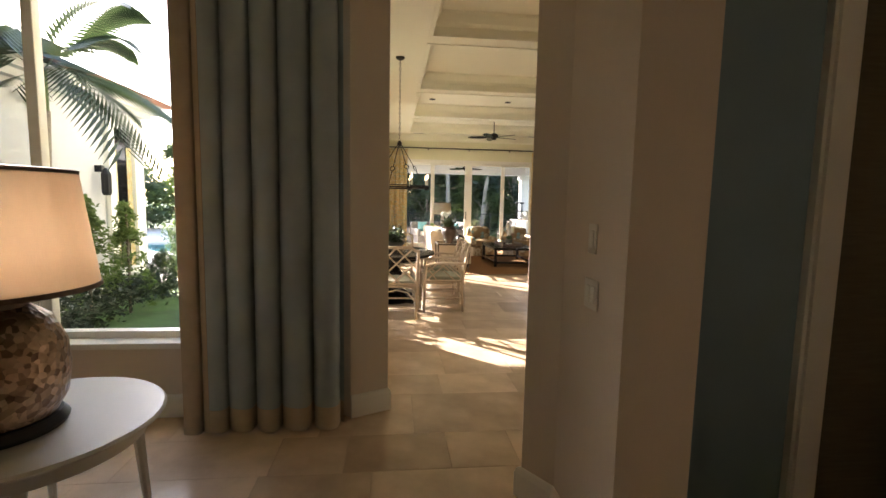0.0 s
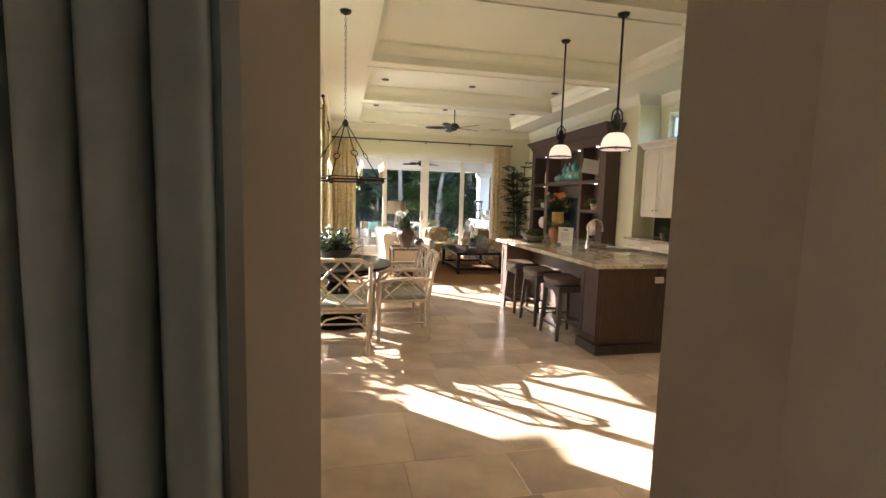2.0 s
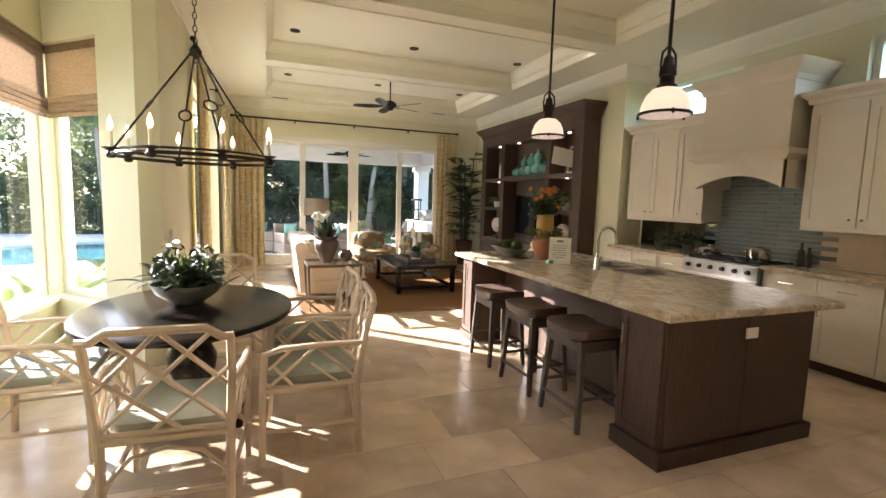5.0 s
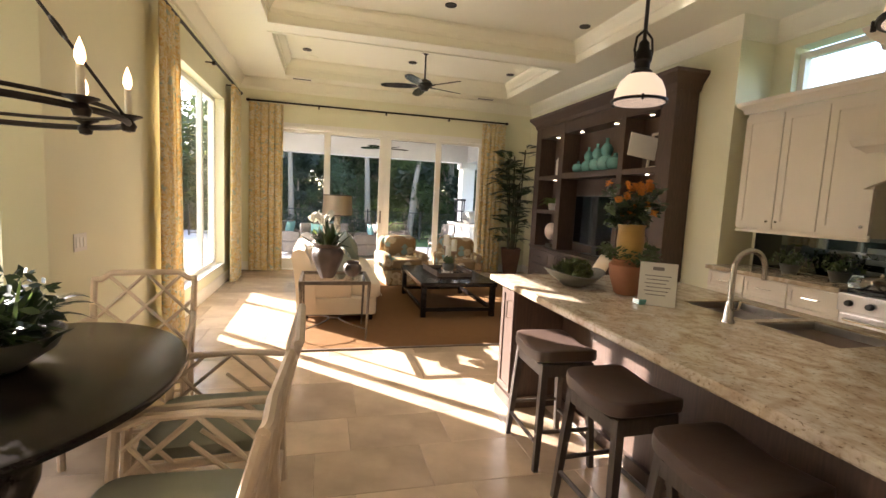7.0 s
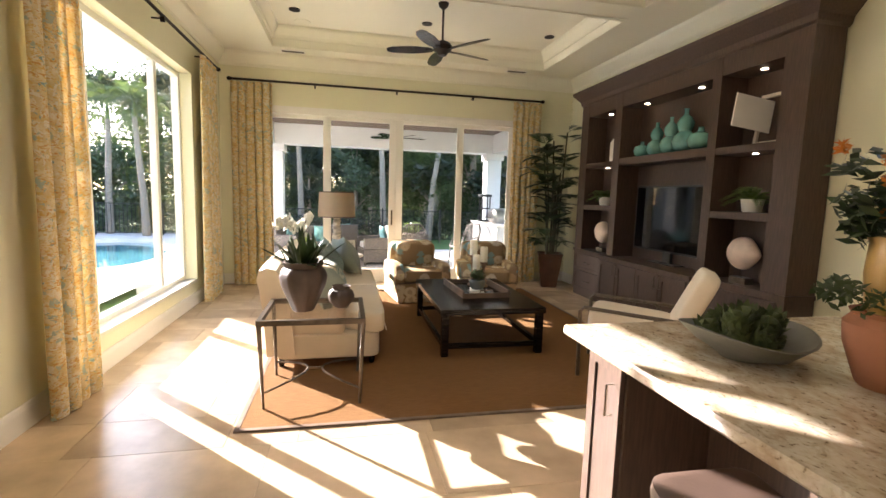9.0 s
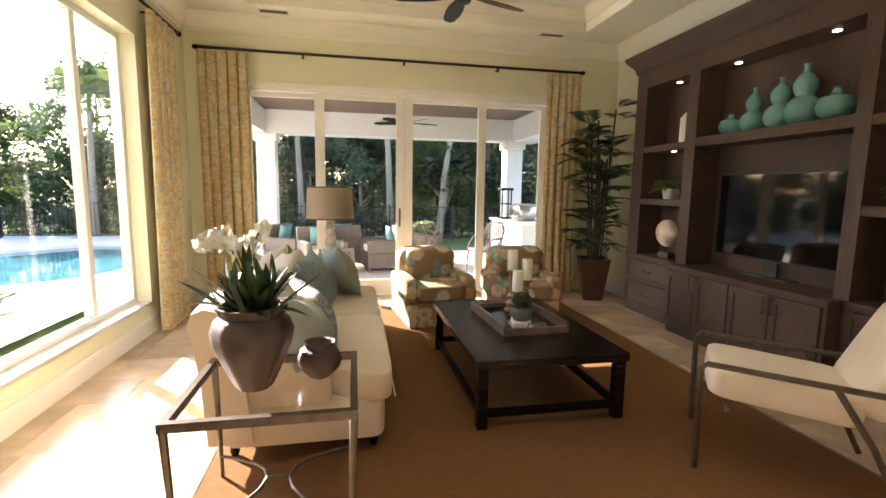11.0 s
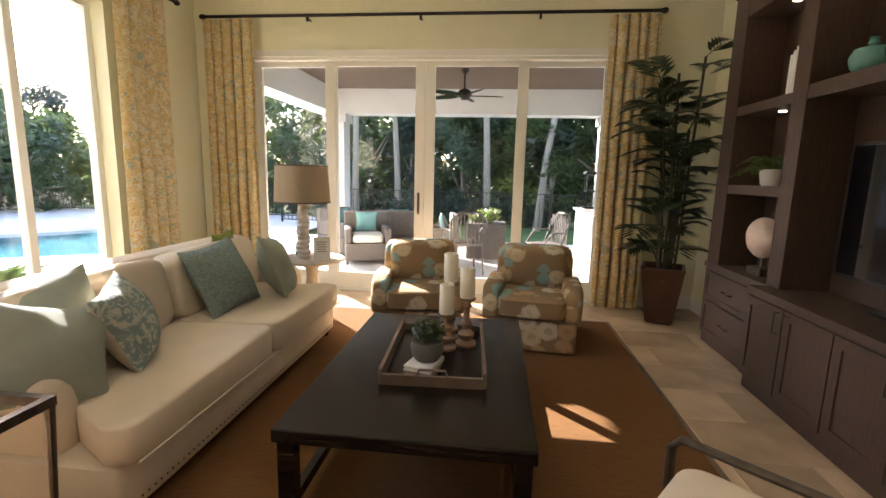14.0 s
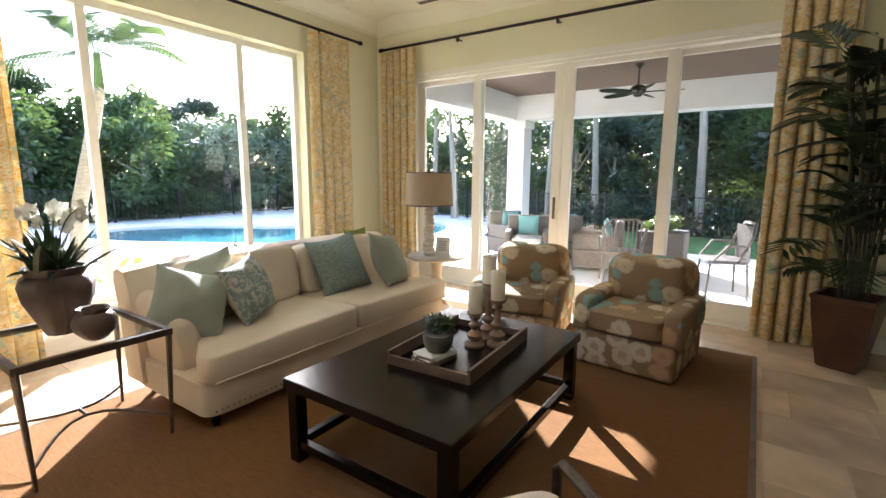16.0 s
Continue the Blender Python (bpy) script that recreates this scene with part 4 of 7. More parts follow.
slab = boxes([(2.73, 6.72, 0.88, 3.62, 9.65, 0.925), (4.04, 6.72, 0.88, 4.16, 9.65, 0.925), (3.62, 6.72, 0.88, 4.04, 7.78, 0.925), (3.62, 8.2, 0.88, 4.04, 8.25, 0.925), (3.62, 8.68, 0.88, 4.04, 9.65, 0.925)])
bmesh.ops.remove_doubles(slab, verts=slab.verts[:], dist=1e-5)
part("slab", slab, M["granite"], top, world=True)
part("edge", strip_profile([(0, 0.882), (0.008, 0.882), (0.014, 0.89), (0.014, 0.914), (0.008, 0.9245), (0, 0.9245)], [(2.73, 6.72), (2.73, 9.65), (4.16, 9.65), (4.16, 6.72)][::-1], closed=True), M["granite"], top, world=True)
Sk = thing("double_sink", "undermounted stainless steel double sink", "sink", pose(3.83, 8.2, 0.70))
for y0, y1 in ((7.785, 8.195), (8.255, 8.675)):
    bm = boxes([(3.625, y0, 0.72, 4.035, y1, 0.73), (3.625, y0, 0.73, 3.63, y1, 0.918), (4.03, y0, 0.73, 4.035, y1, 0.918), (3.63, y0, 0.73, 4.03, y0 + 0.005, 0.918), (3.63, y1 - 0.005, 0.73, 4.03, y1, 0.918)])
    part("basin", bm, M["steel"], Sk, world=True)
    part("drain", lathe([(0.04, 0.7305), (0.04, 0.734), (0.0, 0.733)], 16, 3.83, (y0 + y1) / 2), M["chrome"], Sk, world=True)
Fa = thing("kitchen_faucet", "brushed nickel gooseneck faucet with side lever", "faucet", pose(3.46, 8.2, 0.926))
part("base", lathe([(0.032, 0), (0.032, 0.008), (0.024, 0.02), (0.022, 0.09), (0.016, 0.11), (0, 0.11)], 16), M["chrome"], Fa, smooth=True)
part("spout", tube([(0, 0, 0.1), (0, 0, 0.27)] + [(0.10 - 0.10 * math.cos(k), 0, 0.27 + 0.10 * math.sin(k)) for k in [math.pi * i / 12 for i in range(1, 12)]] + [(0.20, 0, 0.26), (0.205, 0, 0.22)], 0.012, 10, radii=[0.014] * 13 + [0.013, 0.016]), M["chrome"], Fa, smooth=True)
part("lever", tube([(0, -0.02, 0.07), (0, -0.05, 0.08), (-0.02, -0.08, 0.13)], 0.006, 8), M["chrome"], Fa, smooth=True)


def stool(m):
    S = thing("counter_stool", "brown leather saddle stool on grey weathered wooden legs", "stool", m, group="stools at the island")
    seat = soft_box(0.36, 0.44, 0.075, 0.28, 24, 10)
    for v in seat.verts:
        v.co.z += 0.585 + 0.035 * (v.co.y / 0.22) ** 2
    part("seat", seat, M["stool_leather"], S, smooth=True)
    part("seat_rail", boxes([(-0.155, -0.19, 0.53, 0.155, -0.16, 0.60), (-0.155, 0.16, 0.53, 0.155, 0.19, 0.60), (-0.155, -0.16, 0.53, -0.13, 0.16, 0.59), (0.13, -0.16, 0.53, 0.155, 0.16, 0.59)]), M["grey_wood"], S)
    for sx in (-1, 1):
        for sy in (-1, 1):
            part("leg", tube([(sx * 0.135, sy * 0.17, 0.60), (sx * 0.15, sy * 0.19, 0.35), (sx * 0.17, sy * 0.215, 0.0)], 0.02, 4, radii=[0.027, 0.026, 0.02]), M["grey_wood"], S)
    for s in (-1, 1):
        part("stretcher", tube([(-0.158, s * 0.2, 0.22), (0.158, s * 0.2, 0.22)], 0.012, 6), M["grey_wood"], S)
        part("stretcher", tube([(s * 0.162, -0.203, 0.15), (s * 0.162, 0.203, 0.15)], 0.012, 6), M["grey_wood"], S)
    return S


st = stool(pose(2.80, 7.5, 0))
for y, r in ((8.11, 2), (8.75, -2)):
    copy_thing(st, pose(2.80, y, 0, 0, 0, r))


# ---- dining ----
DT = thing("dining_table", "oval espresso wood pedestal dining table, polished", "table", pose(0.29, 8.30, 0))
oval = Matrix.Diagonal((1.0, 1.26, 1.0, 1.0))
part("tabletop", moved(lathe([(0.0, 0.705), (0.60, 0.705), (0.625, 0.715), (0.63, 0.73), (0.625, 0.745), (0.61, 0.752), (0.0, 0.752)], 64), oval), M["dark_wood"], DT, smooth=True)
part("apron", moved(lathe([(0.41, 0.63), (0.43, 0.64), (0.43, 0.704), (0.38, 0.704), (0.38, 0.63)], 48), oval), M["dark_wood"], DT, smooth=True)
part("pedestal", lathe([(0.30, 0.0), (0.31, 0.03), (0.24, 0.07), (0.11, 0.12), (0.09, 0.2), (0.14, 0.33), (0.15, 0.42), (0.10, 0.52), (0.13, 0.6), (0.2, 0.64), (0, 0.64)], 28), M["dark_wood"], DT, smooth=True)
for k in range(4):
    part("foot", moved(tube([(0.1, 0, 0.16), (0.24, 0, 0.1), (0.36, 0, 0.035), (0.42, 0, 0.035)], 0.035, 8, radii=[0.05, 0.045, 0.035, 0.03]), pose(0, 0, 0, 0, 0, 45 + 90 * k)), M["dark_wood"], DT, smooth=True)


def rattan_chair(m):
    """An armchair of bamboo-jointed rattan with lattice back and sides. It faces +y; the back is at y = -0.27."""
    C = thing("dining_armchair", "white rattan dining armchair with lattice back, sage seat", "chair", m, group="chairs round the dining table")
    mt = M["ratt"]
    for s in (-1, 1):
        part("back_post", tube([(s * 0.25, -0.27, 0), (s * 0.255, -0.255, 0.42), (s * 0.27, -0.30, 0.72), (s * 0.272, -0.345, 0.885)], 0.019, 8, radii=[0.02, 0.021, 0.019, 0.018]), mt, C, smooth=True)
        part("front_leg", tube([(s * 0.275, 0.26, 0), (s * 0.278, 0.255, 0.42), (s * 0.285, 0.24, 0.63)], 0.019, 8), mt, C, smooth=True)
        part("arm_rail", tube([(s * 0.268, -0.29, 0.665), (s * 0.295, -0.05, 0.675), (s * 0.295, 0.15, 0.665), (s * 0.285, 0.25, 0.63)], 0.017, 8), mt, C, smooth=True)
        for k in range(2):
            part("side_lattice", tube([(s * 0.26, -0.26, 0.45 + 0.10 * k), (s * 0.29, -0.02 - 0.12 * k, 0.67)], 0.010, 6), mt, C)
            part("side_lattice", tube([(s * 0.285, 0.22, 0.45 + 0.10 * k), (s * 0.29, -0.03 + 0.12 * k, 0.67)], 0.010, 6), mt, C)
            part("side_lattice", tube([(s * 0.28, -0.02 + 0.12 * (2 * k - 1), 0.45), (s * 0.285, 0.10 * (2 * k - 1) + 0.10, 0.57)], 0.009, 6), mt, C)
        part("side_rail", tube([(s * 0.252, -0.26, 0.43), (s * 0.278, 0.255, 0.43)], 0.016, 8), mt, C)
        part("stretcher", tube([(s * 0.25, -0.268, 0.19), (s * 0.276, 0.258, 0.19)], 0.013, 6), mt, C)
    part("top_rail", tube([(-0.285, -0.345, 0.885), (-0.24, -0.35, 0.885), (-0.18, -0.352, 0.925), (0.18, -0.352, 0.925), (0.24, -0.35, 0.885), (0.285, -0.345, 0.885)], 0.019, 8), mt, C, smooth=True)
    part("back_rail", tube([(-0.256, -0.258, 0.45), (0.256, -0.258, 0.45)], 0.014, 8), mt, C)
    yb = lambda z: -0.258 - 0.092 * (z - 0.45) / 0.46
    for (x0, z0, x1, z1) in ((-0.25, 0.47, 0.20, 0.91), (-0.25, 0.66, 0.0, 0.92), (-0.05, 0.46, 0.26, 0.74), (0.25, 0.47, -0.20, 0.91), (0.25, 0.66, 0.0, 0.92), (0.05, 0.46, -0.26, 0.74)):
        part("back_lattice", tube([(x0, yb(z0), z0), (x1, yb(z1), z1)], 0.0115, 6), mt, C)
    for y, w in ((-0.262, 0.252), (0.256, 0.277)):
        part("seat_rail", tube([(-w, y, 0.42), (w, y, 0.42)], 0.016, 8), mt, C)
        part("apron_bow", tube([(-w, y, 0.22), (-w * 0.55, y, 0.345), (0, y, 0.375), (w * 0.55, y, 0.345), (w, y, 0.22)], 0.010, 6), mt, C, smooth=True)
        part("stretcher", tube([(-w, y, 0.16), (w, y, 0.16)], 0.012, 6), mt, C)
    part("seat", soft_box(0.50, 0.50, 0.06, 0.3, 20, 8, pose(0, 0, 0.435)), M["seat_green"], C, smooth=True)
    return C


ch = rattan_chair(pose(0.36, 7.42, 0, 0, 0, -3))
copy_thing(ch, pose(1.0, 7.79, 0, 0, 0, 87))
copy_thing(ch, pose(1.02, 8.45, 0, 0, 0, 92))
copy_thing(ch, pose(0.42, 9.27, 0, 0, 0, 188))
copy_thing(ch, pose(-0.42, 8.15, 0, 0, 0, -88))


# ---- living room ----
RG = thing("area_rug", "brown sisal rug with a darker bound edge", "rug", pose(2.87, 12.75, 0))
part("weave", box(-1.70, -2.02, 0.001, 1.70, 2.02, 0.012), M["rug"], RG)
part("binding", boxes([(-1.73, -2.05, 0.001, 1.73, -2.0205, 0.014), (-1.73, 2.0205, 0.001, 1.73, 2.05, 0.014), (-1.73, -2.0205, 0.001, -1.7005, 2.0205, 0.014), (1.7005, -2.0205, 0.001, 1.73, 2.0205, 0.014)]), M["tray_wood"], RG, "taupe cloth binding")

CT = thing("coffee_table", "low black-brown wooden coffee table on four legs joined by low rails", "table", pose(3.125, 12.54, 0.013))
part("tabletop", box(-0.5, -0.76, 0.385, 0.5, 0.76, 0.44, 0.006), M["dark_wood"], CT)
for sx in (-1, 1):
    for sy in (-1, 1):
        part("leg", box(sx * 0.42, sy * 0.68, 0, sx * 0.485, sy * 0.745, 0.385, 0.004), M["dark_wood"], CT)
    part("rail", box(sx * 0.435, -0.68, 0.07, sx * 0.475, 0.68, 0.115, 0.004), M["dark_wood"], CT)
for sy in (-1, 1):
    part("rail", box(-0.42, sy * 0.695, 0.07, 0.42, sy * 0.735, 0.115, 0.004), M["dark_wood"], CT)

# sofa: faces +x
SF = thing("sofa", "cream linen sofa with rolled arms, two seat cushions, nailhead base", "sofa", pose(1.6, 12.85, 0.013))
ln = 2.40
part("base", soft_box(0.86, ln - 0.04, 0.22, 0.12, 40, 12, pose(0.06, 0, 0.07)), M["sofa"], SF, smooth=True)
bk = bmesh.new()
prof = [(-0.42, 0.12), (-0.44, 0.45), (-0.47, 0.70), (-0.49, 0.78), (-0.47, 0.845), (-0.41, 0.87), (-0.34, 0.85), (-0.29, 0.76), (-0.24, 0.5), (-0.2, 0.12)]
rows = []
for j in range(13):
    y = -ln / 2 + ln * j / 12
    k = abs(2 * j / 12 - 1)
    rows.append([bk.verts.new((x, y, z - 0.03 * k ** 6 * (z > 0.6))) for x, z in prof])
for p, q in zip(rows, rows[1:]):
    for i in range(len(prof)):
        bk.faces.new((p[i], p[(i + 1) % len(prof)], q[(i + 1) % len(prof)], q[i]))
bk.faces.new(rows[0])
bk.faces.new(rows[-1][::-1])
bmesh.ops.recalc_face_normals(bk, faces=bk.faces[:])
part("back", bk, M["sofa"], SF, smooth=True)
for s in (-1, 1):
    y0 = s * (ln / 2 - 0.13)
    aprof = [(-0.07, 0.10), (-0.075, 0.42), (-0.10, 0.50), (-0.115, 0.57), (-0.08, 0.63), (-0.01, 0.645), (0.05, 0.62), (0.07, 0.56), (0.06, 0.10)]
    am = bmesh.new()
    rows = []
    for j in range(9):
        x = -0.40 + 0.60 * j / 8
        drop = 0.0 if j < 6 else 0.05 * (j - 5) / 3
        up = 0.16 * max(0, 1 - j / 3.0) ** 1.5
        rows.append([am.verts.new((x, y0 - s * o, z + (up - drop) * (z > 0.45))) for o, z in aprof])
    for p, q in zip(rows, rows[1:]):
        for i in range(len(aprof)):
            am.faces.new((p[i], p[(i + 1) % len(aprof)], q[(i + 1) % len(aprof)], q[i]))
    am.faces.new(rows[0])
    am.faces.new(rows[-1][::-1])
    bmesh.ops.recalc_face_normals(am, faces=am.faces[:])
    sm = part("arm", am, M["sofa"], SF, smooth=True).modifiers.new("soft", "SUBSURF")
    sm.levels = sm.render_levels = 2
for s in (-1, 1):
    sc = soft_box(0.76, 1.02, 0.19, 0.18, 48, 14, pose(0.15, s * 0.512, 0.275))
    for v in sc.verts:  # the cushion's ear wraps round the front of the arm
        v.co.y += s * 0.15 * min(max((v.co.x - 0.20) / 0.06, 0), 1) * min(max((s * v.co.y - 0.6) / 0.35, 0), 1)
        v.co.z += 0.012 * math.sin(2.2 * v.co.y + 3 * v.co.x) * (v.co.z > 0.4)
    part("seat_cushion", sc, M["sofa"], SF, smooth=True)
    part("seat_welt", tube([(0.538, s * 0.02, 0.30), (0.538, s * 1.14, 0.30)], 0.006, 6), M["sofa"], SF)
    bc = soft_box(0.22, 1.0, 0.44, 0.32, 36, 14, pose(-0.185, s * 0.505, 0.43, 0, -10, 0))
    for v in bc.verts:
        v.co.x += 0.014 * math.sin(5 * v.co.y + 1.5 * s) * (v.co.x > -0.2)
    part("back_cushion", bc, M["sofa"], SF, smooth=True)
part("nailhead_trim", merge(*[moved(lathe([(0.006, 0), (0.004, 0.004), (0, 0.005)], 5), pose(0.488, -1.12 + 0.035 * i, 0.115, 0, 90, 0)) for i in range(65)]), M["pewter"], SF, "row of small pewter nailheads")["kind"] = "stuff"
for sx in (-0.32, 0.42):
    for sy in (-1, 1):
        part("foot", lathe([(0.018, 0), (0.026, 0.03), (0.022, 0.075), (0, 0.075)], 10, sx, sy * 1.09), M["dark_wood"], SF)
for (x, y, z, rz, tilt, roll, size, mt, lab, sd) in (
        (1.65, 11.85, 0.655, 62, -32, 16, 0.45, "pillow_sage", "sage green linen scatter pillow on the sofa", 1),
        (1.47, 12.06, 0.715, 70, -20, -12, 0.42, "pillow_sage", "sage green linen scatter pillow leaning on the sofa back", 7),
        (1.66, 12.24, 0.665, 118, -22, -8, 0.43, "pillow_pat", "cream pillow with blue-green printed face on the sofa", 2),
        (1.62, 13.11, 0.70, 84, -24, -6, 0.50, "pillow_blue", "blue-green woven scatter pillow on the sofa", 3),
        (1.80, 13.54, 0.70, 108, -24, 8, 0.50, "pillow_sage", "sage green linen scatter pillow on the sofa", 4)):
    p = part("scatter_pillow", pillow(size, 0.24, sd), M[mt], smooth=True)
    if mt == "pillow_pat":
        p.data.materials.append(M["sofa"])
        for f in p.data.polygons:
            f.material_index = int(f.center.y > 0)
    p.matrix_basis = pose(x, y, z, 0, 0, rz) @ pose(0, 0, 0, tilt, roll, 0) @ pose(0, 0, -size / 2)
    tagged(p, lab, "pillow", "pillows on the sofa")


def armchair(m):
    """A skirted upholstered armchair that faces -y."""
    A = thing("club_armchair", "taupe floral upholstered armchair with loose seat cushion", "armchair", m, group="armchairs by the terrace doors")
    part("skirt", box(-0.33, -0.40, 0.0, 0.33, 0.36, 0.28, 0.03, 3), M["floral"], A, smooth=True)
    part("seat_cushion", soft_box(0.50, 0.62, 0.17, 0.22, 28, 10, pose(0, -0.11, 0.285)), M["floral"], A, smooth=True)
    part("back", soft_box(0.62, 0.20, 0.62, 0.32, 28, 14, pose(0, 0.26, 0.20, 10, 0, 0)), M["floral"], A, smooth=True)
    part("back_cushion", soft_box(0.50, 0.17, 0.40, 0.35, 24, 12, pose(0, 0.13, 0.42, 10, 0, 0)), M["floral"], A, smooth=True)
    for s in (-1, 1):
        part("arm", soft_box(0.15, 0.66, 0.26, 0.45, 20, 12, pose(s * 0.30, -0.05, 0.28)), M["floral"], A, smooth=True)
        part("arm_face", box(s * 0.30 - 0.06, -0.385, 0.25, s * 0.30 + 0.06, -0.25, 0.42, 0.03, 3), M["floral"], A, smooth=True)
    part("welt", tube([(-0.33, -0.402, 0.282), (0.33, -0.402, 0.282)], 0.006, 6), M["tray_wood"], A)
    return A


ac = armchair(pose(2.77, 14.36, 0.013, 0, 0, 8))
ac.scale = (1.1, 1.12, 0.97)
copy_thing(ac, pose(3.80, 14.30, 0.013, 0, 0, -6))


# end table with glass top
ET = thing("end_table", "antique pewter end table with inset glass top", "side table", pose(1.58, 11.28, 0.0))
part("top_frame", boxes([(-0.35, -0.33, 0.585, 0.35, -0.30, 0.62), (-0.35, 0.30, 0.585, 0.35, 0.33, 0.62), (-0.35, -0.30, 0.585, -0.32, 0.30, 0.62), (0.32, -0.30, 0.585, 0.35, 0.30, 0.62)]), M["pewter"], ET)
part("glass_top", box(-0.32, -0.30, 0.602, 0.32, 0.30, 0.610), M["glass"], ET)
for sx in (-1, 1):
    for sy in (-1, 1):
        part("leg", tube([(sx * 0.335, sy * 0.315, 0.60), (sx * 0.325, sy * 0.305, 0.3), (sx * 0.315, sy * 0.295, 0.015), (sx * 0.318, sy * 0.298, 0.0)], 0.014, 8, radii=[0.017, 0.013, 0.009, 0.013]), M["pewter"], ET)
for s in (-1, 1):
    part("curved_stretcher", tube([(s * 0.318, -0.298, 0.12)] + [(s * (0.318 - 0.27 * math.sin(math.pi * i / 8)), -0.298 + 0.596 * i / 8, 0.12 + 0.05 * math.sin(math.pi * i / 8)) for i in range(1, 8)] + [(s * 0.318, 0.298, 0.12)], 0.008, 6), M["pewter"], ET, smooth=True)
part("stretcher_link", tube([(-0.05, 0, 0.17), (0.05, 0, 0.17)], 0.010, 6), M["pewter"], ET)

# pewter-framed lounge chair, faces -x
LC = thing("lounge_chair", "cream upholstered lounge chair with bent pewter frame", "chair", pose(4.20, 11.23, 0.013, 0, 0, -37.7))
part("seat", soft_box(0.66, 0.52, 0.17, 0.25, 28, 10, pose(-0.06, 0, 0.36, 0, 4, 0)), M["sofa"], LC, smooth=True)
part("backrest", soft_box(0.15, 0.52, 0.56, 0.3, 24, 14, pose(0.27, 0, 0.40, 0, 24, 0)), M["sofa"], LC, smooth=True)
for s in (-1, 1):
    y = s * 0.30
    part("side_frame", tube([(-0.42, y, 0.0), (-0.43, y, 0.54), (-0.40, y, 0.575), (0.0, y, 0.56), (0.30, y, 0.55), (0.42, y, 0.58)], 0.016, 8), M["pewter"], LC, smooth=True)
    part("back_leg", tube([(0.42, y, 0.0), (0.28, y, 0.30), (0.12, y, 0.56)], 0.015, 8), M["pewter"], LC, smooth=True)
for x, z in ((-0.30, 0.35), (0.26, 0.34)):
    part("seat_bar", tube([(x, -0.30, z), (x, 0.30, z)], 0.013, 6), M["pewter"], LC)

# media cabinet
MC = thing("media_cabinet", "dark brown built-in media cabinet with open niches", "cabinet", pose(5.5, 12.7, 0))
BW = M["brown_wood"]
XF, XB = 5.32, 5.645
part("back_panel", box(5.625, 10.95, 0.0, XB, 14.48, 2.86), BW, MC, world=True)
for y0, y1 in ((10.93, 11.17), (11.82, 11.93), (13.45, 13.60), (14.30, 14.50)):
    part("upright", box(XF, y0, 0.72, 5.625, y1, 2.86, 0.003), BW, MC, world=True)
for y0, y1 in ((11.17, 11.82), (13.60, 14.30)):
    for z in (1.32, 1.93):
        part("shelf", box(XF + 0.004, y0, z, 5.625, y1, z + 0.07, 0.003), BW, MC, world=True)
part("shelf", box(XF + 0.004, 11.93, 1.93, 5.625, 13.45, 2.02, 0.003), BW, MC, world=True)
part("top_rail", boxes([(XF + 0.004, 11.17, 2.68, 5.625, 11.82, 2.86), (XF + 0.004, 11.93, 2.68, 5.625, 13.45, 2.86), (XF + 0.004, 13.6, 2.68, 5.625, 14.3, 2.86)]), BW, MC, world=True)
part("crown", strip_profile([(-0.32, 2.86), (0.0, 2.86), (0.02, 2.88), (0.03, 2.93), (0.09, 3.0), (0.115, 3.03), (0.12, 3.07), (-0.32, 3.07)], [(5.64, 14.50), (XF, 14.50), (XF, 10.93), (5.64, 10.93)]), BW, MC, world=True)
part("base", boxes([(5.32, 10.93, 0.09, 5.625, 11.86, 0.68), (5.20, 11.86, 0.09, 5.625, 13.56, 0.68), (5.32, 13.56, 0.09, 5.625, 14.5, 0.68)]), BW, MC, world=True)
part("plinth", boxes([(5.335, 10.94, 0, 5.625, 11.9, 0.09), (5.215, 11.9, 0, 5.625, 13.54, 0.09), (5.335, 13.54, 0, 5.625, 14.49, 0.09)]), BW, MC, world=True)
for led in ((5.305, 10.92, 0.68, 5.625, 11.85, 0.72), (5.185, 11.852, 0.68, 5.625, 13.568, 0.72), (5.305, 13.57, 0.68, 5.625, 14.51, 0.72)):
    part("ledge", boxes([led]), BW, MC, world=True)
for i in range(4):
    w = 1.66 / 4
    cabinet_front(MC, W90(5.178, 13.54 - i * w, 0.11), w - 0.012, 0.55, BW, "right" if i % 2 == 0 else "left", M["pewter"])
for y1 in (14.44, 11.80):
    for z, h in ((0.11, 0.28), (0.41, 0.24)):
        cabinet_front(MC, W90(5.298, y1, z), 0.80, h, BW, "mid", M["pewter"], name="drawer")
for y in (11.5, 12.25, 13.15, 13.95):
    part("puck_light", lathe([(0.028, 2.674), (0.028, 2.6795), (0, 2.6795)], 12, 5.47, y), M["can_glow"], MC, world=True)
for y in (11.5, 13.95):
    part("puck_light", lathe([(0.024, 1.924), (0.024, 1.9295), (0, 1.9295)], 12, 5.47, y), M["can_glow"], MC, world=True)
TV = thing("television", "black flat-screen television switched off in the niche", "television", pose(5.56, 12.68, 0.72))
part("housing", box(5.545, 12.05, 0.86, 5.60, 13.32, 1.66, 0.006), M["black"], TV, world=True)
part("screen", box(5.540, 12.07, 0.885, 5.5455, 13.30, 1.64), M["screen"], TV, world=True)
part("stand", boxes([(5.48, 12.45, 0.721, 5.61, 12.95, 0.735), (5.56, 12.62, 0.735, 5.59, 12.76, 0.87)]), M["black"], TV, world=True)


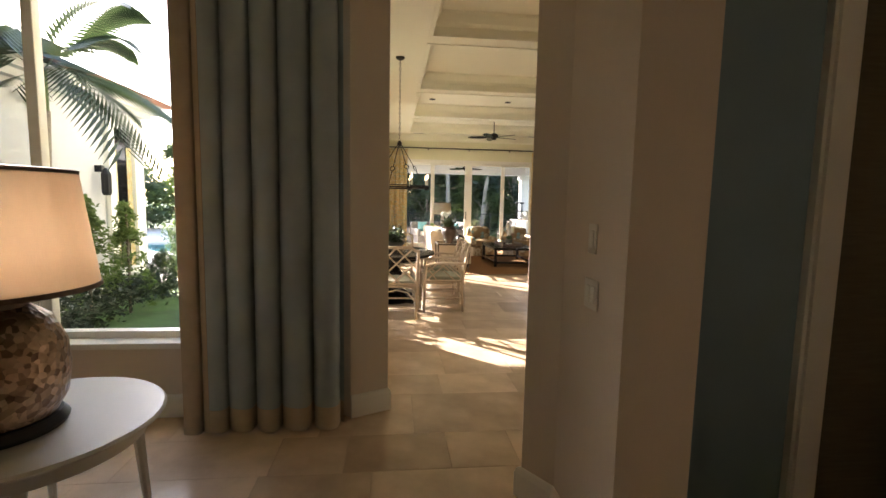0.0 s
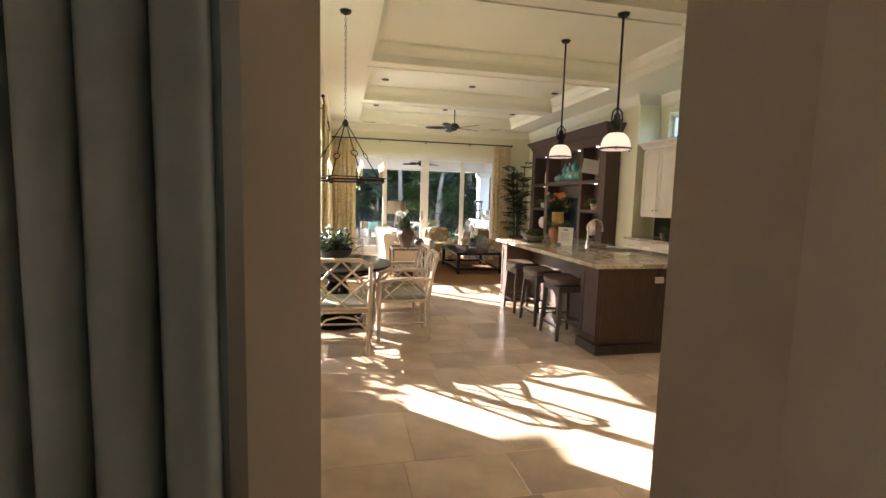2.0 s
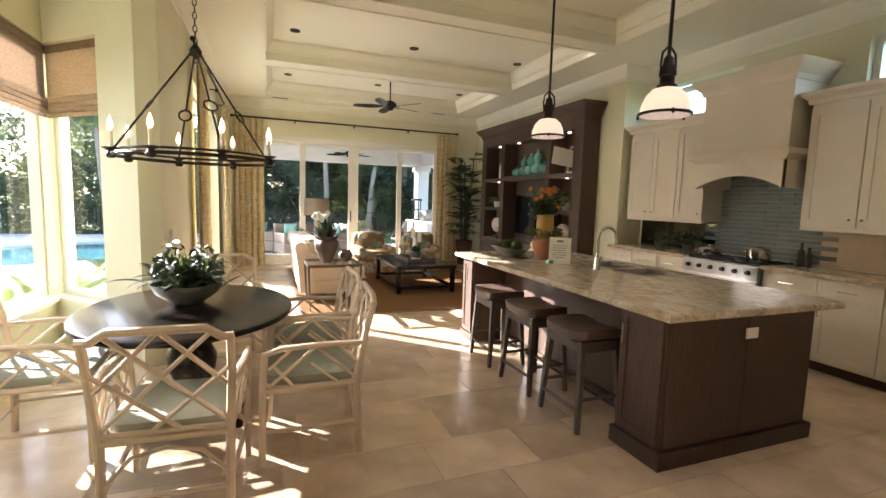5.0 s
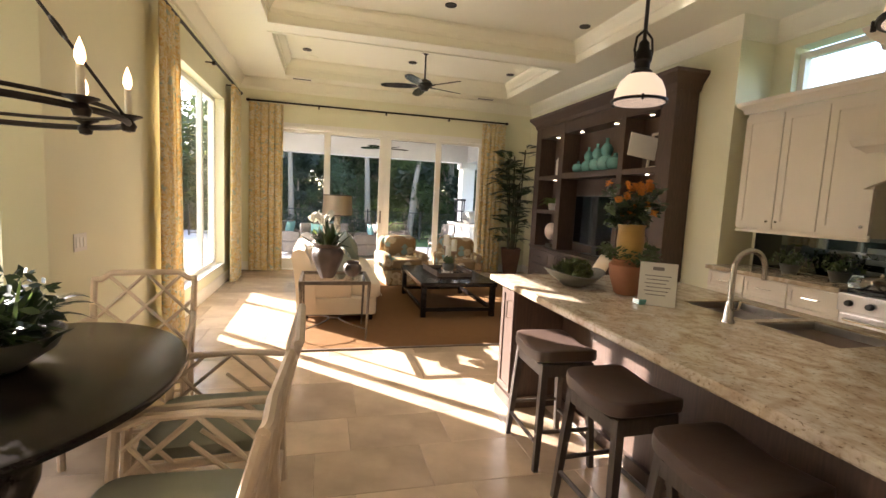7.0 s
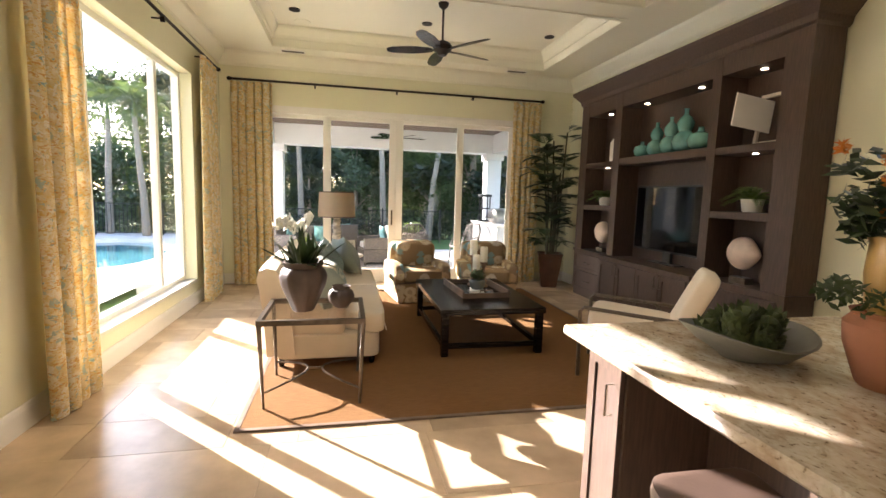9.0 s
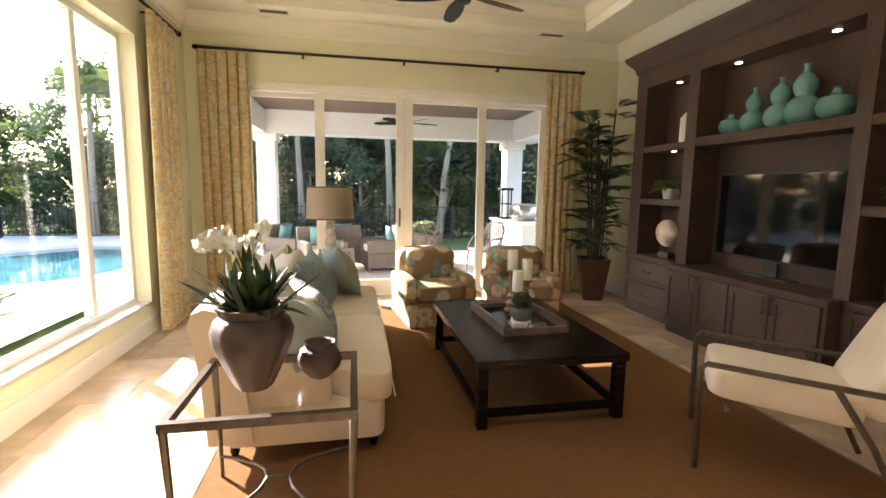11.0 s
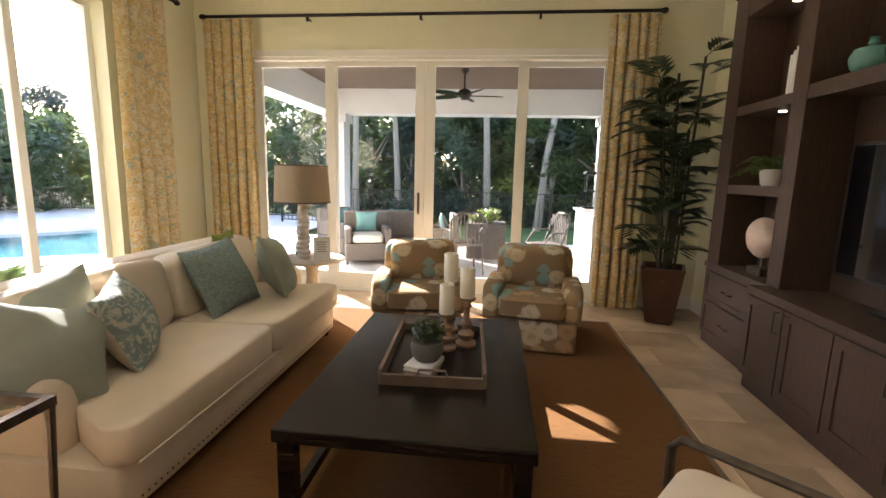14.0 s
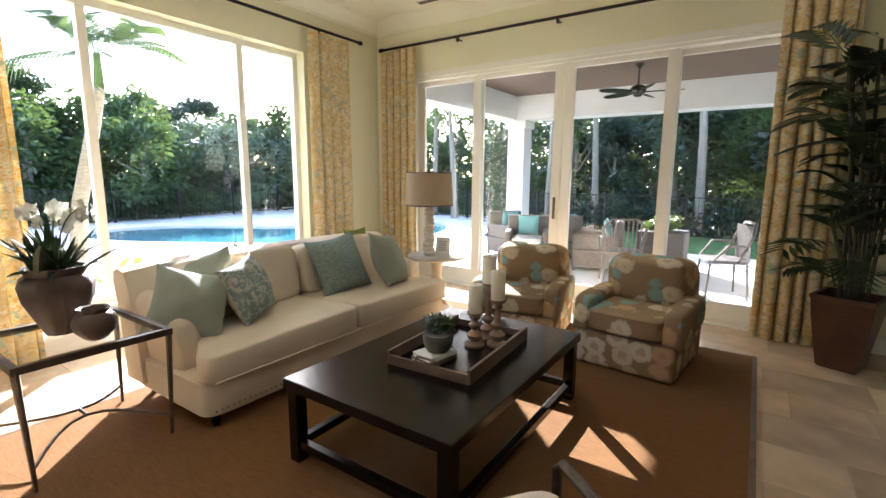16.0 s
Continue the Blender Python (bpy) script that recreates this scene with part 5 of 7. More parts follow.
# ---- lamps and ceiling fixtures ----
def chandelier():
    C = thing("ring_chandelier", "black iron ring chandelier with eight lit candle bulbs", "chandelier", pose(0.38, 8.1, 1.69))
    R = 0.43
    ring = lambda z, r: [(r * math.cos(2 * math.pi * i / 40), r * math.sin(2 * math.pi * i / 40), z) for i in range(40)]
    part("ring", tube(ring(0, R), 0.011, 6, closed=True), M["metal_dark"], C, smooth=True)
    part("ring", tube(ring(0.028, R - 0.03), 0.007, 6, closed=True), M["metal_dark"], C, smooth=True)
    for k in range(8):
        a = 2 * math.pi * (k + 0.5) / 8
        x, y = R * math.cos(a), R * math.sin(a)
        arm = part("candle_arm", lathe([(0.0, -0.03), (0.02, -0.025), (0.026, -0.005), (0.016, 0.012), (0.03, 0.02), (0.045, 0.026), (0.045, 0.03), (0.012, 0.03)], 14, x, y), M["metal_dark"], C, smooth=True)
        part("candle", lathe([(0.011, 0.03), (0.011, 0.12), (0, 0.12)], 10, x, y), M["candle"], arm)
        part("bulb", lathe([(0.007, 0.12), (0.015, 0.14), (0.012, 0.165), (0.0, 0.20)], 10, x, y), M["bulb"], arm, smooth=True)
    for k in range(4):
        a = 2 * math.pi * k / 4 + 0.4
        top = Vector((0.02 * math.cos(a), 0.02 * math.sin(a), 0.62))
        low = Vector((R * math.cos(a), R * math.sin(a), 0.01))
        mid_ = top.lerp(low, 0.55)
        part("rod", tube([top, top.lerp(low, 0.50)], 0.006, 6), M["metal_dark"], C)
        part("rod", tube([top.lerp(low, 0.60), low], 0.006, 6), M["metal_dark"], C)
        d = (low - top).normalized()
        side = Vector((-math.sin(a), math.cos(a), 0))
        part("link", tube([mid_ + (d * math.cos(2 * math.pi * i / 14) + side * math.sin(2 * math.pi * i / 14)) * 0.036 for i in range(14)], 0.006, 6, closed=True), M["metal_dark"], C, smooth=True)
    part("hub", lathe([(0, 0.58), (0.03, 0.6), (0.035, 0.63), (0.015, 0.66), (0, 0.67)], 12), M["metal_dark"], C, smooth=True)
    links = []
    for i in range(30):
        z = 0.68 + i * 0.037
        e = [(0.011 * math.cos(q), 0, z + 0.021 * math.sin(q)) for q in [2 * math.pi * k / 8 for k in range(8)]]
        links.append(moved(tube(e, 0.003, 4, closed=True), pose(0, 0, 0, 0, 0, 90 * (i % 2))))
    part("chain", merge(*links), M["metal_dark"], C)
    part("canopy", lathe([(0.012, 1.765), (0.055, 1.785), (0.065, 1.81), (0, 1.81)], 18), M["metal_dark"], C, smooth=True)


chandelier()


def pendant(m, ceil):
    P = thing("pendant_lamp", "black iron pendant lamp with lit opal glass shade", "pendant lamp", m, group="pendants over the island")
    part("shade", lathe([(0.155, 0.0), (0.158, 0.01), (0.15, 0.07), (0.125, 0.13), (0.085, 0.17), (0.05, 0.18), (0.05, 0.172), (0.08, 0.16), (0.117, 0.125), (0.142, 0.068), (0.148, 0.004)], 32), M["opal"], P, smooth=True)
    part("band", lathe([(0.156, 0.0), (0.170, 0.002), (0.170, 0.016), (0.156, 0.018)], 32), M["metal_dark"], P, smooth=True)
    for k in range(3):
        a = 2 * math.pi * k / 3
        part("lug", lathe([(0.0, -0.014), (0.008, -0.012), (0.008, 0.02), (0, 0.022)], 8, 0.172 * math.cos(a), 0.172 * math.sin(a)), M["metal_dark"], P)
    part("socket", lathe([(0.06, 0.172), (0.065, 0.19), (0.045, 0.21), (0.045, 0.25), (0.055, 0.26), (0.05, 0.31), (0.035, 0.33), (0.03, 0.37), (0.012, 0.39), (0, 0.39)], 16), M["metal_dark"], P, smooth=True)
    for s in (-1, 1):
        part("bail", tube([(s * 0.05, 0, 0.25), (s * 0.065, 0, 0.32), (s * 0.055, 0, 0.40), (0, 0, 0.45)], 0.008, 6), M["metal_dark"], P)
    part("stem", tube([(0, 0, 0.38), (0, 0, ceil - 0.03)], 0.012, 8), M["metal_dark"], P)
    part("canopy", lathe([(0.014, ceil - 0.045), (0.05, ceil - 0.03), (0.065, ceil), (0, ceil)], 18), M["metal_dark"], P, smooth=True)


pendant(pose(3.39, 8.97, 2.15), 1.61)
pendant(pose(3.24, 7.36, 2.09), 1.41)


def ceiling_fan(m, drop, r, label, blades=5, turn=20):
    F = thing("ceiling_fan", label, "ceiling fan", m)
    part("motor", lathe([(0, -0.09), (0.05, -0.085), (0.07, -0.05), (0.11, -0.03), (0.12, 0.02), (0.09, 0.06), (0.03, 0.09), (0, 0.09)], 24), M["metal_dark"], F, smooth=True)
    part("rod", tube([(0, 0, 0.08), (0, 0, drop - 0.04)], 0.013, 8), M["metal_dark"], F)
    part("canopy", lathe([(0.02, drop - 0.07), (0.055, drop - 0.04), (0.065, drop), (0, drop)], 18), M["metal_dark"], F, smooth=True)
    for k in range(blades):
        bm = bmesh.new()
        up, lo = [], []
        for i in range(9):
            s = 0.12 + (r - 0.12) * i / 8
            w = 0.035 + 0.04 * math.sin(math.pi * min(i / 8, 0.8)) ** 0.8 if i < 8 else 0.03
            tw = math.radians(13)
            for q in (-1, 1):
                x, y, z = s, q * w, q * w * math.tan(tw)
                up.append(bm.verts.new((x, y, z + 0.004)))
                lo.append(bm.verts.new((x, y, z - 0.004)))
        for i in range(8):
            j = 2 * i
            bm.faces.new((up[j], up[j + 2], up[j + 3], up[j + 1]))
            bm.faces.new((lo[j], lo[j + 1], lo[j + 3], lo[j + 2]))
            bm.faces.new((up[j], lo[j], lo[j + 2], up[j + 2]))
            bm.faces.new((up[j + 1], up[j + 3], lo[j + 3], lo[j + 1]))
        bm.faces.new((up[0], up[1], lo[1], lo[0]))
        bm.faces.new((up[16], lo[16], lo[17], up[17]))
        part("blade", moved(bm, pose(0, 0, -0.02, 0, 0, turn + k * 360 / blades)), M["dark_wood"], F)
        part("blade_iron", moved(boxes([(0.06, -0.018, -0.022, 0.2, 0.018, -0.012)]), pose(0, 0, -0.006, 0, 0, turn + k * 360 / blades)), M["metal_dark"], F)
    return F


ceiling_fan(pose(2.93, 13.6, 3.24), 0.52, 0.68, "dark bronze ceiling fan with five wooden blades")
can = thing("recessed_light", "small recessed ceiling downlight with dark trim, lit", "ceiling light", pose(1.14, 14.3, 3.76), group="recessed ceiling lights")
part("trim_ring", lathe([(0.052, -0.001), (0.07, -0.001), (0.068, -0.012), (0.052, -0.008)], 20), M["metal_dark"], can)
part("lens", lathe([(0.05, -0.0015), (0.05, -0.004), (0, -0.004)], 20), M["can_glow"], can)
for x, y in CANS[1:]:
    copy_thing(can, pose(x, y, 3.76))
for x, y in ((1.02, 15.22), (4.49, 15.22)):
    V = thing("ceiling_vent", "grey slatted air vent in the ceiling", "vent", pose(x, y, 3.499), group="ceiling air vents")
    part("frame", boxes([(-0.17, -0.06, -0.008, 0.17, -0.045, 0), (-0.17, 0.045, -0.008, 0.17, 0.06, 0), (-0.17, -0.045, -0.008, -0.155, 0.045, 0), (0.155, -0.045, -0.008, 0.17, 0.045, 0)]), M["trim"], V)
    part("backing", boxes([(-0.155, -0.045, -0.002, 0.155, 0.045, 0)]), M["black"], V)
    for i in range(5):
        part("slat", boxes([(-0.155, -0.04 + i * 0.018, -0.007, 0.155, -0.032 + i * 0.018, -0.003)]), M["grey_bowl"], V)
SP = thing("ceiling_speaker", "round cream speaker grille in the ceiling tray", "speaker", pose(1.2, 14.72, 3.756))
part("grille", lathe([(0.11, 0), (0.11, -0.005), (0.1, -0.008), (0, -0.008)], 24), M["ceiling"], SP)


# ---- plants ----
def blade(bm, base, yaw, length, width, rise, droop, n=6, fold=0.0):
    """One arching strap leaf added to bm."""
    d, s = Vector((math.cos(yaw), math.sin(yaw), 0)), Vector((-math.sin(yaw), math.cos(yaw), 0))
    prev = None
    for i in range(n + 1):
        t = i / n
        p = Vector(base) + d * (length * t * math.cos(rise) ) + Vector((0, 0, length * (t * math.sin(rise) - droop * t * t)))
        w = width * (math.sin(math.pi * (0.12 + 0.88 * t)) ** 0.7 if t < 0.999 else 0.02)
        cur = [bm.verts.new(p - s * w), bm.verts.new(p - Vector((0, 0, fold * w))), bm.verts.new(p + s * w)]
        if prev:
            bm.faces.new((prev[0], prev[1], cur[1], cur[0]))
            bm.faces.new((prev[1], prev[2], cur[2], cur[1]))
        prev = cur


def frond(bm, base, yaw, length, rise, droop, pairs=14, leaf=0.16, width=0.012, sag=0.3):
    """A feathered palm leaf: a rib and leaflets along it."""
    d, s = Vector((math.cos(yaw), math.sin(yaw), 0)), Vector((-math.sin(yaw), math.cos(yaw), 0))
    pt = lambda t: Vector(base) + d * (length * t * math.cos(rise)) + Vector((0, 0, length * (t * math.sin(rise) - droop * t * t)))
    for i in range(pairs):
        t = 0.18 + 0.82 * i / (pairs - 1)
        p, tang = pt(t), (pt(min(t + 0.03, 1.03)) - pt(t)).normalized()
        L = leaf * (0.55 + 0.75 * math.sin(math.pi * (0.15 + 0.75 * t)))
        for q in (-1, 1):
            w = (s * q * 0.8 + tang * 0.65 + Vector((0, 0, -sag))).normalized()
            e = p + w * L
            m_ = p + w * L * 0.45 + Vector((0, 0, 0.02 * L))
            wid = tang * width
            f = [bm.verts.new(v) for v in (p - wid * 0.3, m_ - wid, e, m_ + wid)]
            bm.faces.new(f)
    side = s * 0.006
    a_, b_ = pt(0.0), pt(0.5)
    c_ = pt(1.0)
    v = [bm.verts.new(x) for x in (a_ - side, a_ + side, b_ - side, b_ + side, c_)]
    bm.faces.new((v[0], v[1], v[3], v[2]))
    bm.faces.new((v[2], v[3], v[4]))


def scatter_leaves(bm, rnd, centre, radius, n, size, squash=1.0):
    for _ in range(n):
        v = Vector((rnd.gauss(0, 1), rnd.gauss(0, 1), rnd.gauss(0, 1)))
        p = Vector(centre) + Vector((v.x, v.y, v.z * squash)).normalized() * radius * rnd.random() ** 0.45
        a1 = Vector((rnd.uniform(-1, 1), rnd.uniform(-1, 1), rnd.uniform(-0.6, 0.6))).normalized()
        b1 = a1.orthogonal().normalized()
        s = size * rnd.uniform(0.6, 1.3)
        bm.faces.new([bm.verts.new(q) for q in (p - a1 * s, p + b1 * s * 0.38, p + a1 * s, p - b1 * s * 0.38)])


# bamboo palm in the corner
rnd = random.Random(5)
BP = thing("bamboo_palm", "tall potted bamboo palm with many canes", "potted plant", pose(5.13, 14.98, 0))
part("planter", merge(lathe([(0.13, 0.0), (0.15, 0.02), (0.215, 0.42), (0.225, 0.52), (0.235, 0.54), (0.235, 0.56), (0.205, 0.56), (0.195, 0.45), (0, 0.45)], 4)), M["copper_pot"], BP, "dark copper square tapered planter")
BP.children[0].matrix_basis = pose(0, 0, 0, 0, 0, 25) @ Matrix.Diagonal((1.18, 1.18, 1.02, 1.0))
part("soil", lathe([(0.19, 0.45), (0.15, 0.50), (0, 0.51)], 10), M["grey_bowl"], BP)
for k in range(12):
    a_ = rnd.uniform(0, 6.28)
    r0 = rnd.uniform(0.02, 0.11)
    h_ = 0.55 + 1.55 * (k + rnd.random()) / 12
    tip = Vector((r0 * math.cos(a_) * 2.2 - 0.06, r0 * math.sin(a_) * 2.2 - 0.06, 0.5 + h_))
    part("cane", tube([(r0 * math.cos(a_), r0 * math.sin(a_), 0.48), (r0 * math.cos(a_) * 1.4, r0 * math.sin(a_) * 1.4, 0.5 + h_ * 0.5), tip], 0.012, 6), M["cane"], BP)
    fr = bmesh.new()
    for j in range(6):
        zz = tip.z - 0.10 * j
        yaw = rnd.uniform(0, 6.28)
        L = rnd.uniform(0.36, 0.60)
        if math.cos(yaw) > 0.3:
            L *= 0.75
        if math.sin(yaw) > 0.3:
            L *= 0.7
        frond(fr, (tip.x * (zz / tip.z), tip.y * (zz / tip.z), zz), yaw, L, rnd.uniform(0.35, 1.1), 0.42, 9, 0.20, 0.026, 0.15)
    part("fronds", fr, M["leaf_house"], BP)

# centrepiece on the dining table
CP = thing("table_centrepiece", "mixed green plants in a grey bowl on the dining table", "potted plant", pose(0.26, 8.40, 0.753))
part("bowl", lathe([(0.08, 0), (0.09, 0.008), (0.17, 0.06), (0.2, 0.11), (0.192, 0.11), (0.16, 0.066), (0.08, 0.02), (0, 0.02)], 28), M["grey_bowl"], CP, smooth=True)
part("soil", lathe([(0.175, 0.085), (0.1, 0.10), (0, 0.105)], 16), M["cane"], CP)
lf, lg, lh = bmesh.new(), bmesh.new(), bmesh.new()
rnd = random.Random(8)
for i in range(46):
    blade(lf, (rnd.gauss(0, 0.06), rnd.gauss(0, 0.06), 0.09), rnd.uniform(0, 6.28), rnd.uniform(0.16, 0.30), rnd.uniform(0.018, 0.034), rnd.uniform(0.4, 1.2), rnd.uniform(0.2, 0.6), 5, 0.3)
for i in range(26):
    frond(lg, (rnd.gauss(0, 0.05), rnd.gauss(0, 0.05), 0.09), rnd.uniform(0, 6.28), rnd.uniform(0.2, 0.34), rnd.uniform(0.5, 1.2), 0.5, 12, 0.055, 0.007, 0.1)
for i in range(14):
    blade(lh, (rnd.gauss(0, 0.05), rnd.gauss(0, 0.05), 0.10), rnd.uniform(0, 6.28), rnd.uniform(0.16, 0.24), 0.009, rnd.uniform(0.8, 1.4), 0.1, 5)
scatter_leaves(lf, rnd, (0, 0, 0.17), 0.19, 420, 0.03, 0.62)
part("broad_leaf", lf, M["leaf_house"], CP)["kind"] = "stuff"
CP.scale = (1.12, 1.12, 1.25)
part("fern_leaf", lg, M["leaf_house"], CP)["kind"] = "stuff"
part("grass_blade", lh, M["leaf"], CP)["kind"] = "stuff"


def orchid_vase(m):
    V = thing("orchid_vase", "carved brown vase of white orchids and dark leaves", "vase", m)
    bm = lathe([(0.06, 0), (0.068, 0.01), (0.10, 0.07), (0.135, 0.14), (0.145, 0.19), (0.13, 0.225), (0.112, 0.235), (0.125, 0.265), (0.112, 0.265), (0.098, 0.238), (0, 0.22)], 36)
    for v in bm.verts:
        a_ = math.atan2(v.co.y, v.co.x)
        k = 1 + 0.035 * math.cos(9 * a_)
        v.co.x, v.co.y = v.co.x * k, v.co.y * k
    part("vase", bm, M["brown_vase"], V, smooth=True)
    rnd = random.Random(31)
    lv, fl = bmesh.new(), bmesh.new()
    for i in range(64):
        blade(lv, (rnd.gauss(0, 0.035), rnd.gauss(0, 0.035), 0.22), rnd.uniform(0, 6.28), rnd.uniform(0.18, 0.31), rnd.uniform(0.012, 0.02), rnd.uniform(0.45, 1.5), rnd.uniform(0.12, 0.5), 6, 0.6)
    part("leaves", lv, M["leaf_house"], V)
    for s in range(3):
        yaw = (2.6, 3.5, 1.5)[s]
        pts = [Vector((0, 0, 0.24)) + Vector((math.cos(yaw), math.sin(yaw), 0)) * 0.16 * t ** 1.4 + Vector((0, 0, 0.24 * math.sin(1.9 * t))) for t in [i / 8 for i in range(9)]]
        part("stem", tube(pts, 0.003, 5), M["cane"], V)
        for p in pts[4:]:
            for q in range(2):
                c = p + Vector((rnd.uniform(-0.025, 0.025), rnd.uniform(-0.025, 0.025), rnd.uniform(-0.03, 0.02)))
                ax = Vector((rnd.uniform(-1, 1), rnd.uniform(-1, 1), rnd.uniform(-0.3, 0.6))).normalized()
                u1 = ax.orthogonal().normalized()
                u2 = ax.cross(u1)
                for k in range(5):
                    w = u1 * math.cos(k * 1.2566) + u2 * math.sin(k * 1.2566)
                    n_ = ax.cross(w)
                    L = 0.034
                    fl.faces.new([fl.verts.new(z) for z in (c, c + w * L * 0.6 + n_ * L * 0.42, c + w * L + ax * 0.008, c + w * L * 0.6 - n_ * L * 0.42)])
    part("bloom", fl, M["white_petal"], V, "white orchid flowers")["kind"] = "stuff"


orchid_vase(pose(1.50, 11.26, 0.611) @ Matrix.Diagonal((1.12, 1.12, 1.34, 1.0)))
SV = thing("bud_vase", "small round brown carved vase on the end table", "vase", pose(1.765, 11.32, 0.611))
bm = lathe([(0.035, 0), (0.05, 0.01), (0.085, 0.05), (0.095, 0.09), (0.082, 0.128), (0.062, 0.142), (0.068, 0.165), (0.058, 0.16), (0.052, 0.135), (0.05, 0.05), (0, 0.04)], 32)
for v in bm.verts:
    a_ = math.atan2(v.co.y, v.co.x)
    k = 1 + 0.05 * math.cos(8 * a_ + v.co.z * 14)
    v.co.x, v.co.y = v.co.x * k, v.co.y * k
part("vase", bm, M["brown_vase"], SV, smooth=True)

# coffee table setting
ZT = 0.453
TR = thing("serving_tray", "grey-brown wooden serving tray with cut-out handles", "tray", pose(3.16, 12.60, ZT, 0, 0, 3))
part("base", box(-0.23, -0.36, 0.001, 0.23, 0.36, 0.012), M["dark_wood"], TR)
for s in (-1, 1):
    part("long_side", box(s * 0.232, -0.375, 0.0, s * 0.25, 0.375, 0.075, 0.003), M["tray_wood"], TR)
    part("short_side", boxes([(-0.232, s * 0.361 - 0.0, 0, 0.232, s * 0.378, 0.05)] if s > 0 else [(-0.232, -0.378, 0, 0.232, -0.361, 0.05)]), M["tray_wood"], TR)
    part("handle", tube([(-0.07, s * 0.37, 0.05), (-0.06, s * 0.37, 0.078), (0.06, s * 0.37, 0.078), (0.07, s * 0.37, 0.05)], 0.007, 6), M["tray_wood"], TR)
for (x, y, hs, hc) in ((3.20, 12.83, 0.345, 0.165), (3.30, 12.755, 0.275, 0.17), (3.195, 12.68, 0.20, 0.165)):
    K = thing("candlestick", "turned washed-wood candlestick with an ivory pillar candle", "candlestick", pose(x, y, ZT + 0.013), group="candlesticks on the tray")
    part("stick", lathe([(0.058, 0), (0.06, 0.014), (0.045, 0.024), (0.03, 0.032), (0.044, 0.05), (0.048, 0.068), (0.03, 0.085), (0.018, 0.095), (0.034, 0.115), (0.036, 0.13), (0.018, 0.145), (0.017, hs * 0.78), (0.03, hs * 0.83), (0.02, hs * 0.9), (0.046, hs - 0.012), (0.05, hs), (0, hs)], 20), M["turned_wood"], K, smooth=True)
    cnd = part("candle", lathe([(0.041, hs + 0.001), (0.042, hs + 0.01), (0.042, hs + hc - 0.006), (0.037, hs + hc), (0.008, hs + hc - 0.006), (0, hs + hc - 0.006)], 18), M["candle"], K, smooth=True)
    part("wick", tube([(0, 0, hs + hc - 0.007), (0.002, 0, hs + hc + 0.008)], 0.0015, 4), M["black"], cnd)
for i, (c, w, d, r) in enumerate((("paper", 0.15, 0.21, 5), ("candle", 0.14, 0.19, -4))):
    K = thing("book", "pale cloth-bound book lying on the tray", "book", pose(3.12, 12.38, ZT + 0.013 + i * 0.024, 0, 0, 80 + r), group="books on the tray")
    part("cover", boxes([(-d / 2, -w / 2, 0, d / 2, w / 2, 0.003), (-d / 2, -w / 2, 0.019, d / 2, w / 2, 0.022), (-d / 2, -w / 2, 0.003, d / 2, -w / 2 + 0.003, 0.019)]), M["paper" if i else "tray_wood"], K)
    part("pages", boxes([(-d / 2 + 0.004, -w / 2 + 0.003, 0.003, d / 2 - 0.004, w / 2 - 0.004, 0.019)]), M["paper"], K)
SU = thing("succulent_pot", "grey stone pot of green succulent on the books", "potted plant", pose(3.13, 12.40, ZT + 0.061) @ Matrix.Scale(1.25, 4))
part("pot", lathe([(0.045, 0), (0.06, 0.02), (0.066, 0.06), (0.06, 0.075), (0.054, 0.07), (0, 0.06)], 20), M["grey_bowl"], SU, smooth=True)
bm = bmesh.new()
rnd = random.Random(3)
for c in range(9):
    cx, cy = rnd.gauss(0, 0.03), rnd.gauss(0, 0.03)
    scatter_leaves(bm, rnd, (cx, cy, 0.10 + rnd.uniform(0, 0.03)), 0.04, 60, 0.014, 0.8)
part("leaves", bm, M["leaf"], SU)

# pedestal table, lamp and card in the corner
PT = thing("pedestal_table", "round whitewashed pedestal side table", "side table", pose(1.72, 14.40, 0.0))
part("tabletop", lathe([(0, 0.575), (0.29, 0.575), (0.31, 0.585), (0.31, 0.6), (0.30, 0.607), (0, 0.607)], 36), M["carved_white"], PT, smooth=True)
part("pedestal", lathe([(0.17, 0), (0.17, 0.02), (0.1, 0.05), (0.05, 0.09), (0.045, 0.2), (0.07, 0.3), (0.05, 0.42), (0.06, 0.5), (0.12, 0.575), (0, 0.575)], 24), M["carved_white"], PT, smooth=True)


